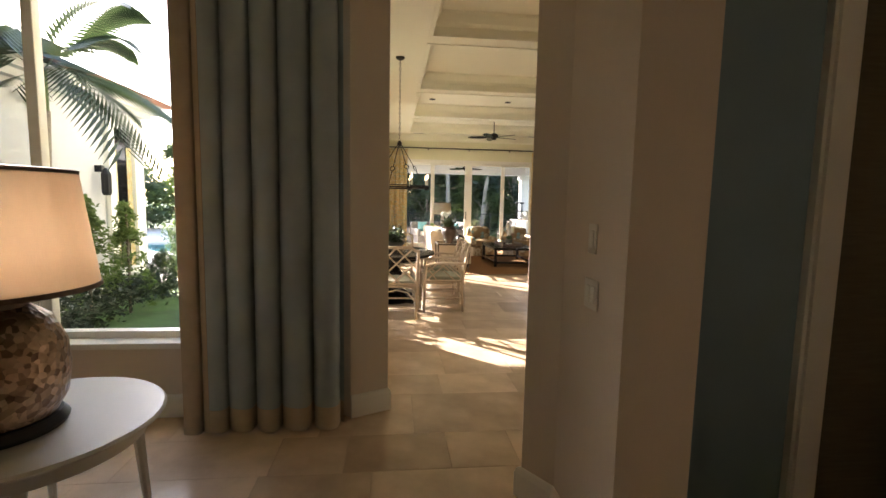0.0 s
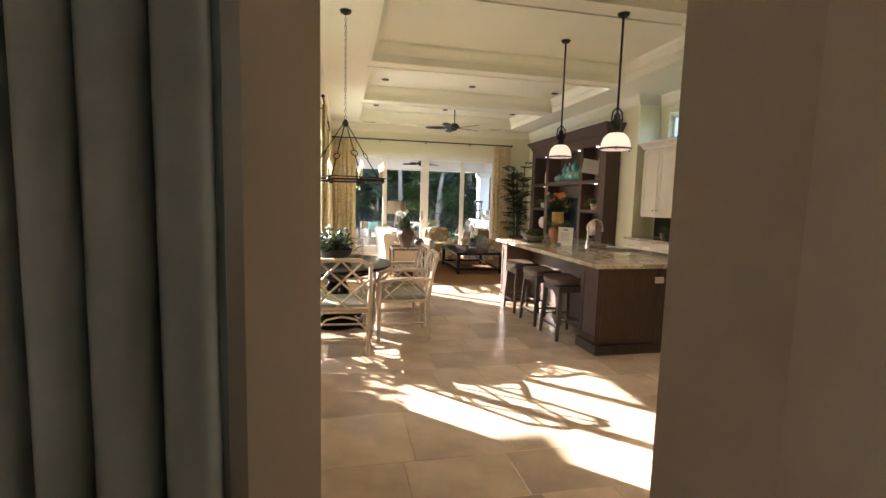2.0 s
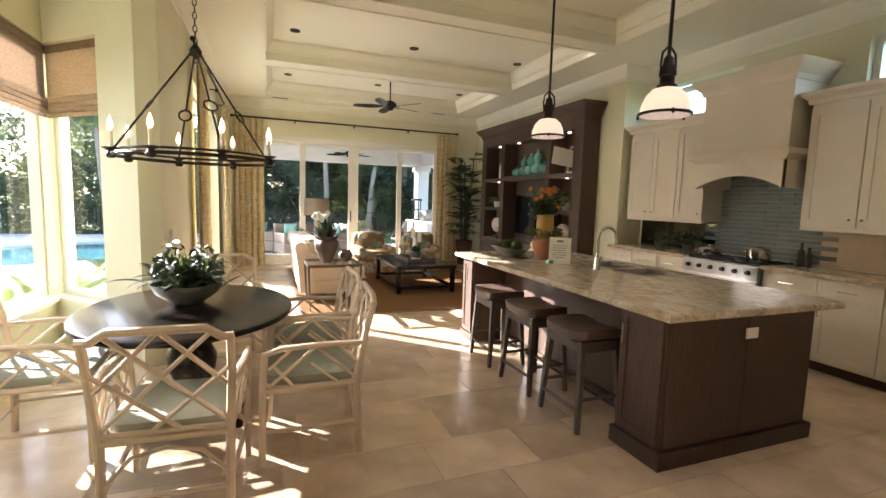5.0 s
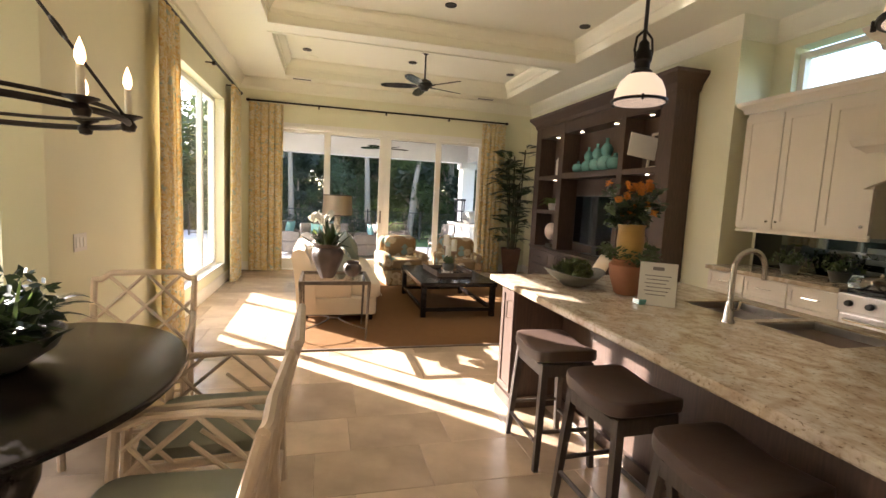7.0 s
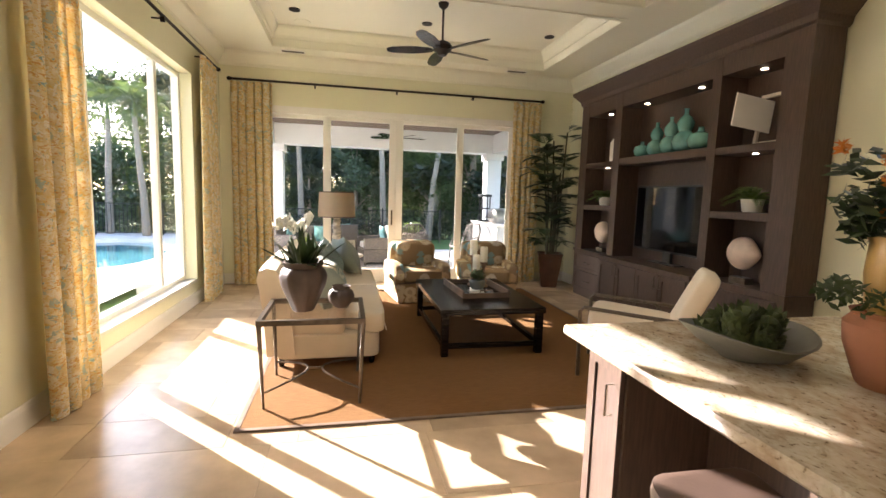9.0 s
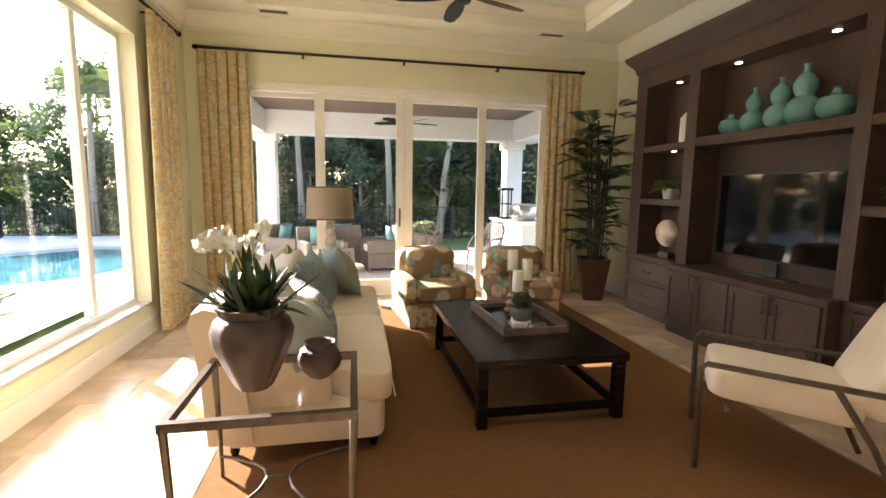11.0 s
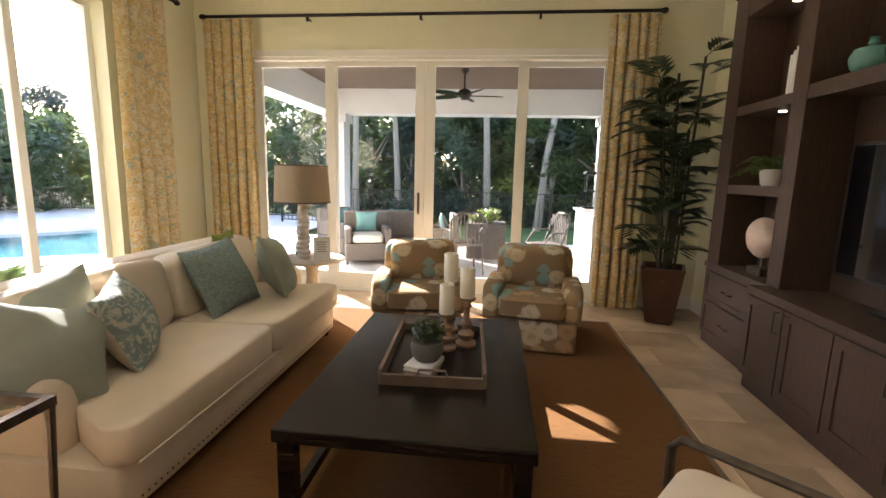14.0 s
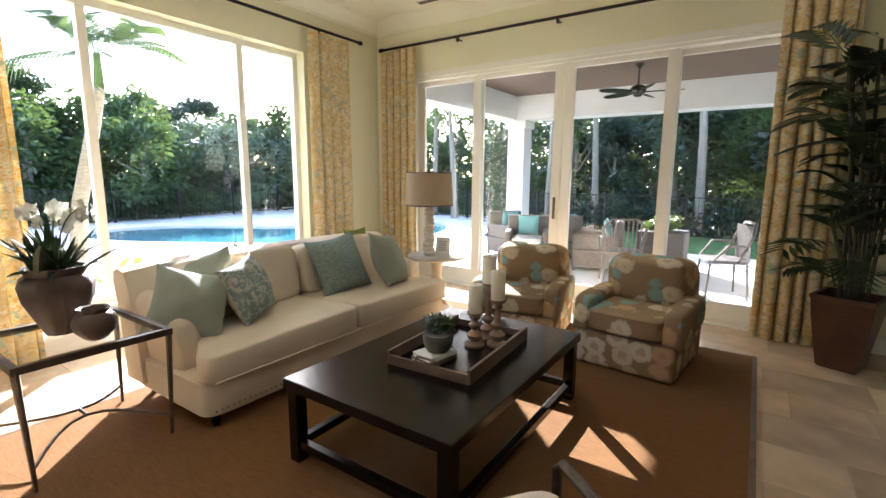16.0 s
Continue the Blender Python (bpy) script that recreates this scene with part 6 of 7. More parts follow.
def shade_lamp(m, body, body_mat, r0, r1, z0, z1, label, shade_mat, body_label=""):
    L = thing("table_lamp", label, "lamp", m)
    part("body", body, body_mat, L, body_label, smooth=True)
    part("shade", lathe([(r0, z0), (r1, z1), (r1 - 0.004, z1), (r0 - 0.004, z0)], 40), shade_mat, L, smooth=True)
    part("shade_rim", lathe([(r0 + 0.001, z0 - 0.002), (r0 + 0.003, z0), (r0 + 0.002, z0 + 0.012), (r0 - 0.006, z0 + 0.012), (r0 - 0.006, z0 - 0.002)], 40), M["tray_wood"], L)
    part("shade_rim", lathe([(r1 + 0.001, z1 - 0.012), (r1 + 0.003, z1), (r1 - 0.006, z1 + 0.002), (r1 - 0.006, z1 - 0.012)], 40), M["tray_wood"], L)
    part("harp", tube([(0.0, 0, z0 - 0.03), (0.06, 0, z0 + 0.05), (0.05, 0, z1 - 0.06), (0, 0, z1 - 0.02), (-0.05, 0, z1 - 0.06), (-0.06, 0, z0 + 0.05), (0, 0, z0 - 0.03)], 0.003, 6), M["pewter"], L)
    part("spider", merge(*[tube([(0, 0, z1 - 0.02), (r1 * math.cos(q), r1 * math.sin(q), z1 - 0.015)], 0.0025, 5) for q in (0.3, 2.4, 4.5)]), M["pewter"], L)
    part("finial", lathe([(0.004, z1 - 0.02), (0.012, z1 + 0.005), (0.014, z1 + 0.02), (0, z1 + 0.034)], 12), M["pewter"], L, smooth=True)
    # the front-room lamp's bulb glows in place of sunlight on its shade
    part("bulb", lathe([(0.012, z0 - 0.01), (0.03, z0 + 0.06), (0.025, z0 + 0.09), (0, z0 + 0.1)], 14), M["bulb"] if shade_mat is M["sheer_shade"] else M["opal"], L, smooth=True)
    return L


prof = [(0.055, 0.0), (0.06, 0.015)]
for i in range(24):
    z = 0.03 + i * 0.022
    prof.append(((0.058 if i % 2 else 0.07) * (1 - 0.012 * i) , z))
prof += [(0.015, 0.56), (0.012, 0.60), (0, 0.60)]
bm = lathe(prof, 20)
for v in bm.verts:
    v.co.x += 0.006 * math.sin(v.co.z * 43)
shade_lamp(pose(1.67, 14.33, 0.607), bm, M["carved_white"], 0.25, 0.232, 0.525, 0.865, "carved white table lamp with beige linen drum shade", M["shade_linen"], "stacked carved white column")
SG = thing("info_card", "white printed information card on an easel", "sign", pose(1.86, 14.30, 0.608, -12, 0, 20))
part("card", box(-0.075, -0.004, 0, 0.075, 0.004, 0.21), M["paper"], SG)
part("print_lines", boxes([(-0.045, -0.0055, 0.16 - i * 0.022, 0.045 - 0.012 * (i % 2), -0.0042, 0.168 - i * 0.022) for i in range(5)]), M["ink"], SG)
part("easel_leg", tube([(0, 0.004, 0.16), (0, 0.09, 0.02)], 0.004, 5), M["paper"], SG)
GL = thing("glass_bottle", "pale turquoise glass bottle behind the sofa", "bottle", pose(1.55, 14.50, 0.608))
part("bottle", lathe([(0.03, 0), (0.034, 0.01), (0.034, 0.1), (0.014, 0.14), (0.013, 0.18), (0, 0.18)], 16), M["teal"], GL, smooth=True)
LP = part("scatter_pillow", pillow(0.34, 0.12, 6), sheer(mat("lime_green_print", (0.30, 0.36, 0.08), 0.9, var=0.35, scale=14, stretch=(1, 1, 4)), (0.4, 0.45, 0.1), 0.2), smooth=True)
LP.matrix_basis = pose(1.36, 13.60, 0.60, -6, 0, 98)
tagged(LP, "lime green printed pillow tucked behind the others", "pillow", "pillows on the sofa")

# on the island
FB = thing("fruit_bowl", "grey stoneware bowl of green artichokes on the island", "bowl", pose(3.16, 9.20, 0.926))
bm = lathe([(0.07, 0), (0.08, 0.012), (0.15, 0.045), (0.21, 0.10), (0.202, 0.103), (0.14, 0.055), (0.07, 0.022), (0, 0.02)], 32)
for v in bm.verts:
    if v.co.z > 0.04:
        v.co.z += 0.018 * math.cos(2 * math.atan2(v.co.y, v.co.x))
part("bowl", bm, M["grey_bowl"], FB, smooth=True)
rnd = random.Random(2)
for i in range(13):
    a_, r_ = i * 2.4, 0.035 * math.sqrt(i)
    F = soft_box(0.08, 0.08, 0.075, 0.95, 14, 10)
    for ring in range(5):
        for k in range(8):
            aa, hz = 2 * math.pi * (k + 0.5 * (ring % 2)) / 8, 0.012 + 0.013 * ring
            rr = 0.042 * math.sqrt(max(0.05, 1 - ((hz - 0.036) / 0.042) ** 2))
            o, t_ = Vector((math.cos(aa), math.sin(aa), 0)), Vector((-math.sin(aa), math.cos(aa), 0))
            q0 = o * rr + Vector((0, 0, hz))
            F.faces.new([F.verts.new(v) for v in (q0 - t_ * 0.013, q0 + t_ * 0.013, q0 + o * 0.012 + Vector((0, 0, 0.024)))])
    F = moved(F, pose(r_ * math.cos(a_), r_ * math.sin(a_), 0.055 + 0.045 * (i < 6), rnd.uniform(-60, 60), rnd.uniform(-30, 30), 0))
    art = part("artichoke", F, M["moss"], smooth=True)
    art.matrix_basis = pose(3.16, 9.20, 0.926)
    tagged(art, "green artichoke lying in the grey bowl", "vegetable", "artichokes in the bowl")
FT = thing("flowering_pot_tree", "terracotta pot with yellow jar, orange flowers and greenery", "potted plant", pose(3.37, 8.9, 0.926))
part("pot", lathe([(0.065, 0), (0.075, 0.01), (0.115, 0.13), (0.12, 0.19), (0.10, 0.215), (0.108, 0.23), (0.095, 0.23), (0.09, 0.2), (0, 0.19)], 24), M["terracotta"], FT, smooth=True)
part("jar", lathe([(0.05, 0.2), (0.075, 0.24), (0.085, 0.34), (0.08, 0.43), (0.09, 0.45), (0.075, 0.45), (0.07, 0.42), (0, 0.42)], 20), mat("ochre_glaze", (0.42, 0.26, 0.07), 0.35, var=0.15), FT, "ochre glazed jar", smooth=True)
rnd = random.Random(14)
lv, fl, lo_ = bmesh.new(), bmesh.new(), bmesh.new()
for i in range(26):
    c = Vector((rnd.gauss(0, 0.08), rnd.gauss(0, 0.08), 0.56 + rnd.gauss(0, 0.06)))
    scatter_leaves(lv, rnd, c, 0.06, 34, 0.028)
for i in range(16):
    a_ = i * 2.4
    c = (0.15 * math.cos(a_), 0.15 * math.sin(a_), 0.27 + rnd.uniform(-0.03, 0.03))
    scatter_leaves(lo_, rnd, c, 0.05, 30, 0.02)
part("foliage", lv, M["leaf_house"], FT)
part("trailing_foliage", lo_, M["leaf"], FT)
for i in range(22):
    a_ = rnd.uniform(0, 6.28)
    r_ = rnd.uniform(0.05, 0.17)
    scatter_leaves(fl, rnd, (r_ * math.cos(a_), r_ * math.sin(a_), 0.62 + rnd.uniform(-0.12, 0.12)), 0.022, 46, 0.015)
part("flowers", fl, M["orange_petal"], FT, "orange flower heads")
IC = thing("info_card", "white printed information card standing on the island", "sign", pose(3.33, 8.57, 0.926, -10, 0, -38))
part("card", box(-0.10, -0.005, 0, 0.10, 0.005, 0.25), M["paper"], IC)
part("print_lines", boxes([(-0.03, -0.0065, 0.205, 0.03, -0.0052, 0.225)] + [(-0.07 + 0.01 * (i % 2), -0.0065, 0.17 - i * 0.022, 0.07 - 0.012 * (i % 3), -0.0052, 0.175 - i * 0.022) for i in range(6)]), M["ink"], IC)
part("easel_leg", tube([(0, 0.005, 0.18), (0, 0.10, 0.02)], 0.004, 5), M["paper"], IC)
GB = part("green_box", box(3.24, 8.60, 0.926, 3.30, 8.66, 0.956, 0.004), M["teal"])
tagged(GB, "small teal green box on the island", "box")

# in the media cabinet niches
def gourd(m, k, lab="celadon glazed double-gourd vase in the niche"):
    V = thing("gourd_vase", lab, "vase", m, group="celadon vases in the niche")
    part("vase", lathe([(r * k, z * k) for r, z in ((0.05, 0), (0.085, 0.03), (0.10, 0.08), (0.085, 0.13), (0.045, 0.165), (0.06, 0.2), (0.065, 0.235), (0.045, 0.275), (0.018, 0.30), (0.016, 0.335), (0.022, 0.345), (0, 0.34))], 24), M["teal"], V, smooth=True)


def low_gourd(m, k):
    V = thing("gourd_vase", "squat celadon glazed gourd jar in the niche", "vase", m, group="celadon vases in the niche")
    part("vase", lathe([(r * k, z * k) for r, z in ((0.05, 0), (0.09, 0.03), (0.105, 0.08), (0.085, 0.13), (0.03, 0.155), (0.02, 0.18), (0.026, 0.19), (0, 0.185))], 24), M["teal"], V, smooth=True)


low_gourd(pose(5.45, 13.16, 2.021), 1.0)
gourd(pose(5.50, 12.96, 2.021), 1.15)
gourd(pose(5.46, 12.66, 2.021), 1.2)
gourd(pose(5.51, 12.49, 2.021), 1.4)
low_gourd(pose(5.45, 12.18, 2.021), 1.25)
for y, z in ((11.48, 1.391), (13.95, 1.391)):
    K = thing("fern_pot", "white pot of trailing fern in the niche", "potted plant", pose(5.47, y, z))
    part("pot", lathe([(0.07, 0), (0.08, 0.01), (0.095, 0.11), (0.10, 0.12), (0.09, 0.12), (0.08, 0.1), (0, 0.1)], 20), M["white_paint"], K, smooth=True)
    bm = bmesh.new()
    rnd = random.Random(int(y * 7))
    for i in range(46):
        yw = rnd.uniform(0, 6.28)
        frond(bm, (0.02 * math.cos(yw), 0.02 * math.sin(yw), 0.1), yw, rnd.uniform(0.24, 0.38) * (0.4 if math.cos(yw) > 0.3 else 1), rnd.uniform(0.5, 1.25), 0.6, 12, 0.05, 0.007, 0.1)
    part("fern", bm, M["leaf_light"], K)
for y in (11.50, 13.93):
    K = thing("shell_ornament", "pale ribbed shell ornament on a metal stand", "ornament", pose(5.45, y, 0.721))
    part("block", box(-0.05, -0.09, 0, 0.05, 0.09, 0.06, 0.004), M["pewter"], K)
    part("pin", tube([(0, 0, 0.06), (0, 0, 0.17)], 0.006, 6), M["pewter"], K)
    bm = soft_box(0.19, 0.34, 0.31, 1.0, 24, 14, pose(0, 0, 0.13))
    for v in bm.verts:
        k = 1 + 0.05 * math.sin(v.co.y * 90 + v.co.z * 30)
        v.co.x *= k
        if v.co.y < -0.05:
            v.co.z = 0.28 + (v.co.z - 0.28) * (1 + (v.co.y + 0.05) * 4.0)
    part("shell", bm, M["coral"], K, smooth=True)
FPx = thing("framed_print", "framed green leaf print leaning in the niche", "picture", pose(5.50, 11.40, 2.003, 0, 7, 0))
part("frame", boxes([(-0.012, -0.17, 0, 0.012, 0.17, 0.03), (-0.012, -0.17, 0.43, 0.012, 0.17, 0.46), (-0.012, -0.17, 0.03, 0.012, -0.14, 0.43), (-0.012, 0.14, 0.03, 0.012, 0.17, 0.43)]), M["carved_white"], FPx)
part("mat_board", boxes([(-0.004, -0.14, 0.03, 0.008, 0.14, 0.43)]), M["paper"], FPx)
part("leaf_print", prism([(0.05 * math.sin(math.pi * t / 10) * (1 + 0.25 * math.cos(t * 2)), -0.13 + 0.026 * t) for t in range(11)] + [(-0.05 * math.sin(math.pi * t / 10) * (1 + 0.25 * math.cos(t * 2)), -0.13 + 0.026 * t) for t in range(9, 0, -1)], 0, 0.0015), M["leaf_light"], FPx, "green leaf motif")
FPx.children[-1].matrix_basis = pose(-0.0048, 0, 0.23, 90, 0, -90)
for i in range(3):
    K = thing("book", "pale book standing upright in the niche", "book", pose(5.46, 13.66 + 0.03 * i, 2.001), group="books in the niche")
    part("cover", boxes([(-0.10, 0, 0, 0.10, 0.003, 0.30 - 0.02 * i), (-0.10, 0.021, 0, 0.10, 0.024, 0.30 - 0.02 * i), (-0.103, 0, 0, -0.10, 0.024, 0.30 - 0.02 * i)]), M["paper"], K)
    part("pages", boxes([(-0.099, 0.0035, 0.003, 0.095, 0.0205, 0.296 - 0.02 * i)]), M["candle"], K)

# pictures, switches
def leaf_motif(bm, x, z, length, width, angle, y):
    """A painted leaf lying on a canvas: a pointed oval."""
    ca, sa = math.cos(angle), math.sin(angle)
    pts = [(length * (i / 5 - 0.5), width * math.sin(math.pi * i / 5) * (1 + 0.2 * math.sin(2.3 * i))) for i in range(6)] + [(length * (i / 5 - 0.5), -width * 0.8 * math.sin(math.pi * i / 5)) for i in range(4, 0, -1)]
    bm.faces.new([bm.verts.new((x + p * ca - q * sa, y, z + p * sa + q * ca)) for p, q in pts])


rnd = random.Random(71)
for z0, z1 in ((0.64, 1.69), (1.82, 2.87)):
    K = thing("framed_painting", "botanical painting of leaves and red blooms, dark frame", "picture", pose(-0.118, 6.14, z0, 0, 0, 90), group="paintings on the gallery wall")
    h = z1 - z0
    part("frame", boxes([(-0.45, -0.05, 0, 0.45, 0.0, 0.04), (-0.45, -0.05, h - 0.04, 0.45, 0.0, h), (-0.45, -0.05, 0.04, -0.41, 0.0, h - 0.04), (0.41, -0.05, 0.04, 0.45, 0.0, h - 0.04)]), M["dark_wood"], K)
    part("canvas", boxes([(-0.41, -0.032, 0.04, 0.41, -0.004, h - 0.04)]), M["art"], K)
    for mt, n, depth, lab in (("art_grey", 34, -0.0325, "grey-green painted leaves"), ("art_green", 34, -0.033, "olive painted leaves"), ("art_rust", 16, -0.0335, "rust red painted blooms")):
        lm = bmesh.new()
        for k in range(n):
            L = rnd.uniform(0.07, 0.15) * (0.75 if mt == "art_rust" else 1)
            leaf_motif(lm, rnd.uniform(-0.33, 0.33), rnd.uniform(0.13, h - 0.13), L, L * rnd.uniform(0.12, 0.22), rnd.choice((1.2, 1.9, 0.4, 2.6)) + rnd.uniform(-0.4, 0.4), depth)
        part("leaf_motifs" if mt != "art_rust" else "bloom_motifs", lm, M[mt], K, lab)["kind"] = "stuff"
    st_ = bmesh.new()
    for k in range(9):
        x_, z_ = rnd.uniform(-0.3, 0.3), rnd.uniform(0.1, h - 0.45)
        leaf_motif(st_, x_, z_ + 0.15, 0.34, 0.004, 1.57 + rnd.uniform(-0.35, 0.35), -0.0328)
    part("stem_motifs", st_, M["art_green"], K, "thin painted stems")["kind"] = "stuff"


def plate(m, n, label):
    P = thing("switch_plate", label, "switch", m)
    part("plate", box(-0.035 - 0.023 * (n - 1), -0.006, -0.058, 0.035 + 0.023 * (n - 1), 0, 0.058, 0.003), M["white_paint"], P)
    for i in range(n):
        x = (i - (n - 1) / 2) * 0.046
        part("rocker", box(x - 0.016, -0.010, -0.033, x + 0.016, -0.0055, 0.033, 0.002), M["trim"], P)


plate(pose(1.077, 3.11, 1.37, 0, 0, -90), 1, "white thermostat plate on the beige wall")
plate(pose(1.077, 3.10, 1.155, 0, 0, -90), 2, "white double switch plate on the beige wall")
plate(pose(-0.068, 9.80, 1.09, 0, 0, 90), 3, "white triple switch plate on the green wall")
plate(pose(5.45, 15.498, 1.35, 0, 0, 0), 1, "white switch plate beside the palm")

# front room
RT = thing("lamp_table", "round white lacquered side table with splayed legs", "side table", pose(-1.13, 3.33, 0))
part("tabletop", lathe([(0, 0.565), (0.42, 0.565), (0.46, 0.58), (0.465, 0.59), (0.455, 0.6), (0, 0.6)], 48), M["white_paint"], RT, smooth=True)
part("apron", lathe([(0.38, 0.50), (0.39, 0.50), (0.39, 0.565), (0.37, 0.565)], 40), M["white_paint"], RT, smooth=True)
for k in range(4):
    a_ = 0.5 + k * math.pi / 2
    part("leg", tube([(0.34 * math.cos(a_), 0.34 * math.sin(a_), 0.56), (0.38 * math.cos(a_), 0.38 * math.sin(a_), 0.0)], 0.018, 8, radii=[0.026, 0.016]), M["white_paint"], RT)
gm, gt, gb = node_mat("copper_mosaic_glaze")
vo = gt.nodes.new("ShaderNodeTexVoronoi")
vo.inputs["Scale"].default_value = 62
tc_ = gt.nodes.new("ShaderNodeTexCoord")
gt.links.new(tc_.outputs["Object"], vo.inputs["Vector"])
rp = gt.nodes.new("ShaderNodeValToRGB")
rp.color_ramp.elements[0].color, rp.color_ramp.elements[1].color = (0.22, 0.13, 0.075, 1), (0.74, 0.52, 0.34, 1)
sp_ = gt.nodes.new("ShaderNodeSeparateColor")
gt.links.new(vo.outputs["Color"], sp_.inputs[0])
gt.links.new(sp_.outputs[0], rp.inputs[0])
gt.links.new(rp.outputs[0], gb.inputs["Base Color"])
bp_ = gt.nodes.new("ShaderNodeBump")
bp_.inputs["Strength"].default_value, bp_.inputs["Distance"].default_value = 0.6, 0.01
gt.links.new(vo.outputs["Distance"], bp_.inputs["Height"])
gt.links.new(bp_.outputs[0], gb.inputs["Normal"])
gb.inputs["Metallic"].default_value, gb.inputs["Roughness"].default_value = 0.45, 0.30
body = merge(lathe([(0.05, 0.032), (0.13, 0.035), (0.155, 0.08), (0.165, 0.16), (0.16, 0.23), (0.13, 0.30), (0.085, 0.335), (0, 0.34)], 32))
TL = shade_lamp(pose(-1.20, 3.26, 0.601), body, gm, 0.245, 0.205, 0.38, 0.70, "table lamp with copper mosaic base, beige shade brightened in place of sun", M["sheer_shade"], "copper mosaic pot")
TL.scale = (1.42, 1.42, 1.42)
part("foot", lathe([(0.15, 0), (0.155, 0.012), (0.14, 0.032), (0, 0.033)], 32), M["black"], TL, smooth=True)
part("cap", lathe([(0.08, 0.335), (0.082, 0.35), (0.06, 0.355), (0.02, 0.37), (0, 0.38)], 24), M["pewter"], TL, smooth=True)
OT = thing("striped_pillow", "woven striped pillow on a low bench", "pillow", pose(-0.62, 2.95, 0.40))
OT2 = thing("low_bench", "low bench under the striped pillow", "bench", pose(-0.62, 2.85, 0))
OT.matrix_basis = pose(-0.64, 2.98, 0.39, 70, 0, 20)
part("cushion", pillow(0.34, 0.12, 9), M["pillow_pat"], OT, smooth=True)
part("seat", box(-0.25, -0.25, 0.3, 0.15, 0.2, 0.36, 0.02), M["tray_wood"], OT2)
for sx in (-0.22, 0.12):
    for sy in (-0.22, 0.17):
        part("leg", box(sx - 0.02, sy - 0.02, 0, sx + 0.02, sy + 0.02, 0.3, 0.004), M["tray_wood"], OT2)
setting("trim_door_casing", boxes([(2.28, 3.38, 0, 2.44, 3.57, 4.2), (2.30, 3.36, 0, 2.36, 3.379, 4.2)]), M["trim"], "white door casing in the side passage", "trim")
PC = thing("pantry_cabinet", "dark brown pantry base cabinet with stone top", "cabinet", pose(3.0, 4.5, 0))
part("body", box(2.48, 4.30, 0, 3.7, 4.745, 0.885), M["brown_wood"], PC, world=True)
part("door", moved(shaker(0.42, 0.7), W90(2.46, 4.74, 0.12)), M["brown_wood"], PC, world=True)
part("handle", moved(bar_pull(0.12), W90(2.46, 4.66, 0.70)), M["pewter"], PC, world=True)
part("top", box(2.44, 4.26, 0.885, 3.7, 4.745, 0.925, 0.005), M["granite"], PC, world=True)
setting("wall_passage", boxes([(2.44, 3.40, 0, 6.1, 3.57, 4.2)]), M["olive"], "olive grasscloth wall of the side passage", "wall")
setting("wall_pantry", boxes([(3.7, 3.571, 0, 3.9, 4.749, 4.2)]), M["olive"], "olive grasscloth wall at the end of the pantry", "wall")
setting("backsplash_mirror", boxes([(6.085, 9.1, 0.93, 6.097, 10.4, 1.30)]), mat("dark_mirror_glass", (0.10, 0.11, 0.11), 0.03, 1.0, var=0.0), "dark mirrored glass splashback behind the worktop", "backsplash")
BS = setting("backsplash", boxes([(6.085, 5.62, 0.93, 6.09, 9.08, 1.9)]), M["grout"], "grey-blue glass tile splashback round the range", "backsplash")


# ---- outside ----
setting("terrace", boxes([(-1.4, 15.75, -0.5, 8.0, 20.4, -0.03)]), M["stone_pale"], "pale stone terrace floor outside the doors", "terrace")
pool = [Vector(p) for p in ((-11.2, 15.6), (-9.6, 14.6), (-7.7, 14.9), (-5.8, 16.0), (-4.0, 17.2), (-2.7, 17.8), (-2.3, 19.2), (-2.9, 21.8), (-4.6, 23.6), (-6.0, 22.4), (-7.2, 20.0), (-9.2, 18.7), (-11.0, 17.4))]
for _ in range(3):  # round the pool's outline
    pool = [q for a_, b_ in zip(pool, pool[1:] + pool[:1]) for q in (a_.lerp(b_, 0.25), a_.lerp(b_, 0.75))]
deck = bmesh.new()
rim = [deck.verts.new((p.x, p.y, -0.12)) for p in pool]
low = [deck.verts.new((p.x, p.y, -0.5)) for p in pool]
edge = [deck.verts.new((x, y, -0.12)) for x, y in ((-14, 10.6), (-1.45, 10.6), (-1.45, 26), (-14, 26))]
loops = [deck.edges.new((r_[i], r_[(i + 1) % len(r_)])) for r_ in (rim, edge) for i in range(len(r_))]
bmesh.ops.triangle_fill(deck, edges=loops, use_beauty=True)
for i in range(len(rim)):
    k = (i + 1) % len(rim)
    deck.faces.new((rim[i], rim[k], low[k], low[i]))
bmesh.ops.recalc_face_normals(deck, faces=deck.faces[:])
setting("pool_deck", deck, M["stone_pale"], "pale stone pool deck", "deck")
setting("pool_water", prism([(p.x, p.y) for p in pool], -0.48, -0.2), M["pool"], "clear turquoise swimming pool water", "water")
setting("terrace_roof", boxes([(-0.35, 15.76, 3.085, 6.3, 20.25, 3.3)]), M["soffit"], "dark stained wooden terrace ceiling", "roof")
setting("terrace_beam", boxes([(-0.3, 19.62, 2.6, 6.2, 20.08, 3.08), (-0.3, 15.76, 2.6, 0.12, 19.62, 3.08), (5.55, 15.76, 2.6, 6.2, 19.62, 3.08)]), M["stucco"], "white stucco beam round the terrace roof", "beam")
# eave out of view, added to hold back high sun at the pool window
setting("house_eave", boxes([(-0.9, 10.55, 3.45, -0.1, 19.5, 3.62)]), M["stucco"], "unseen white stucco eave added above the pool window", "eave")
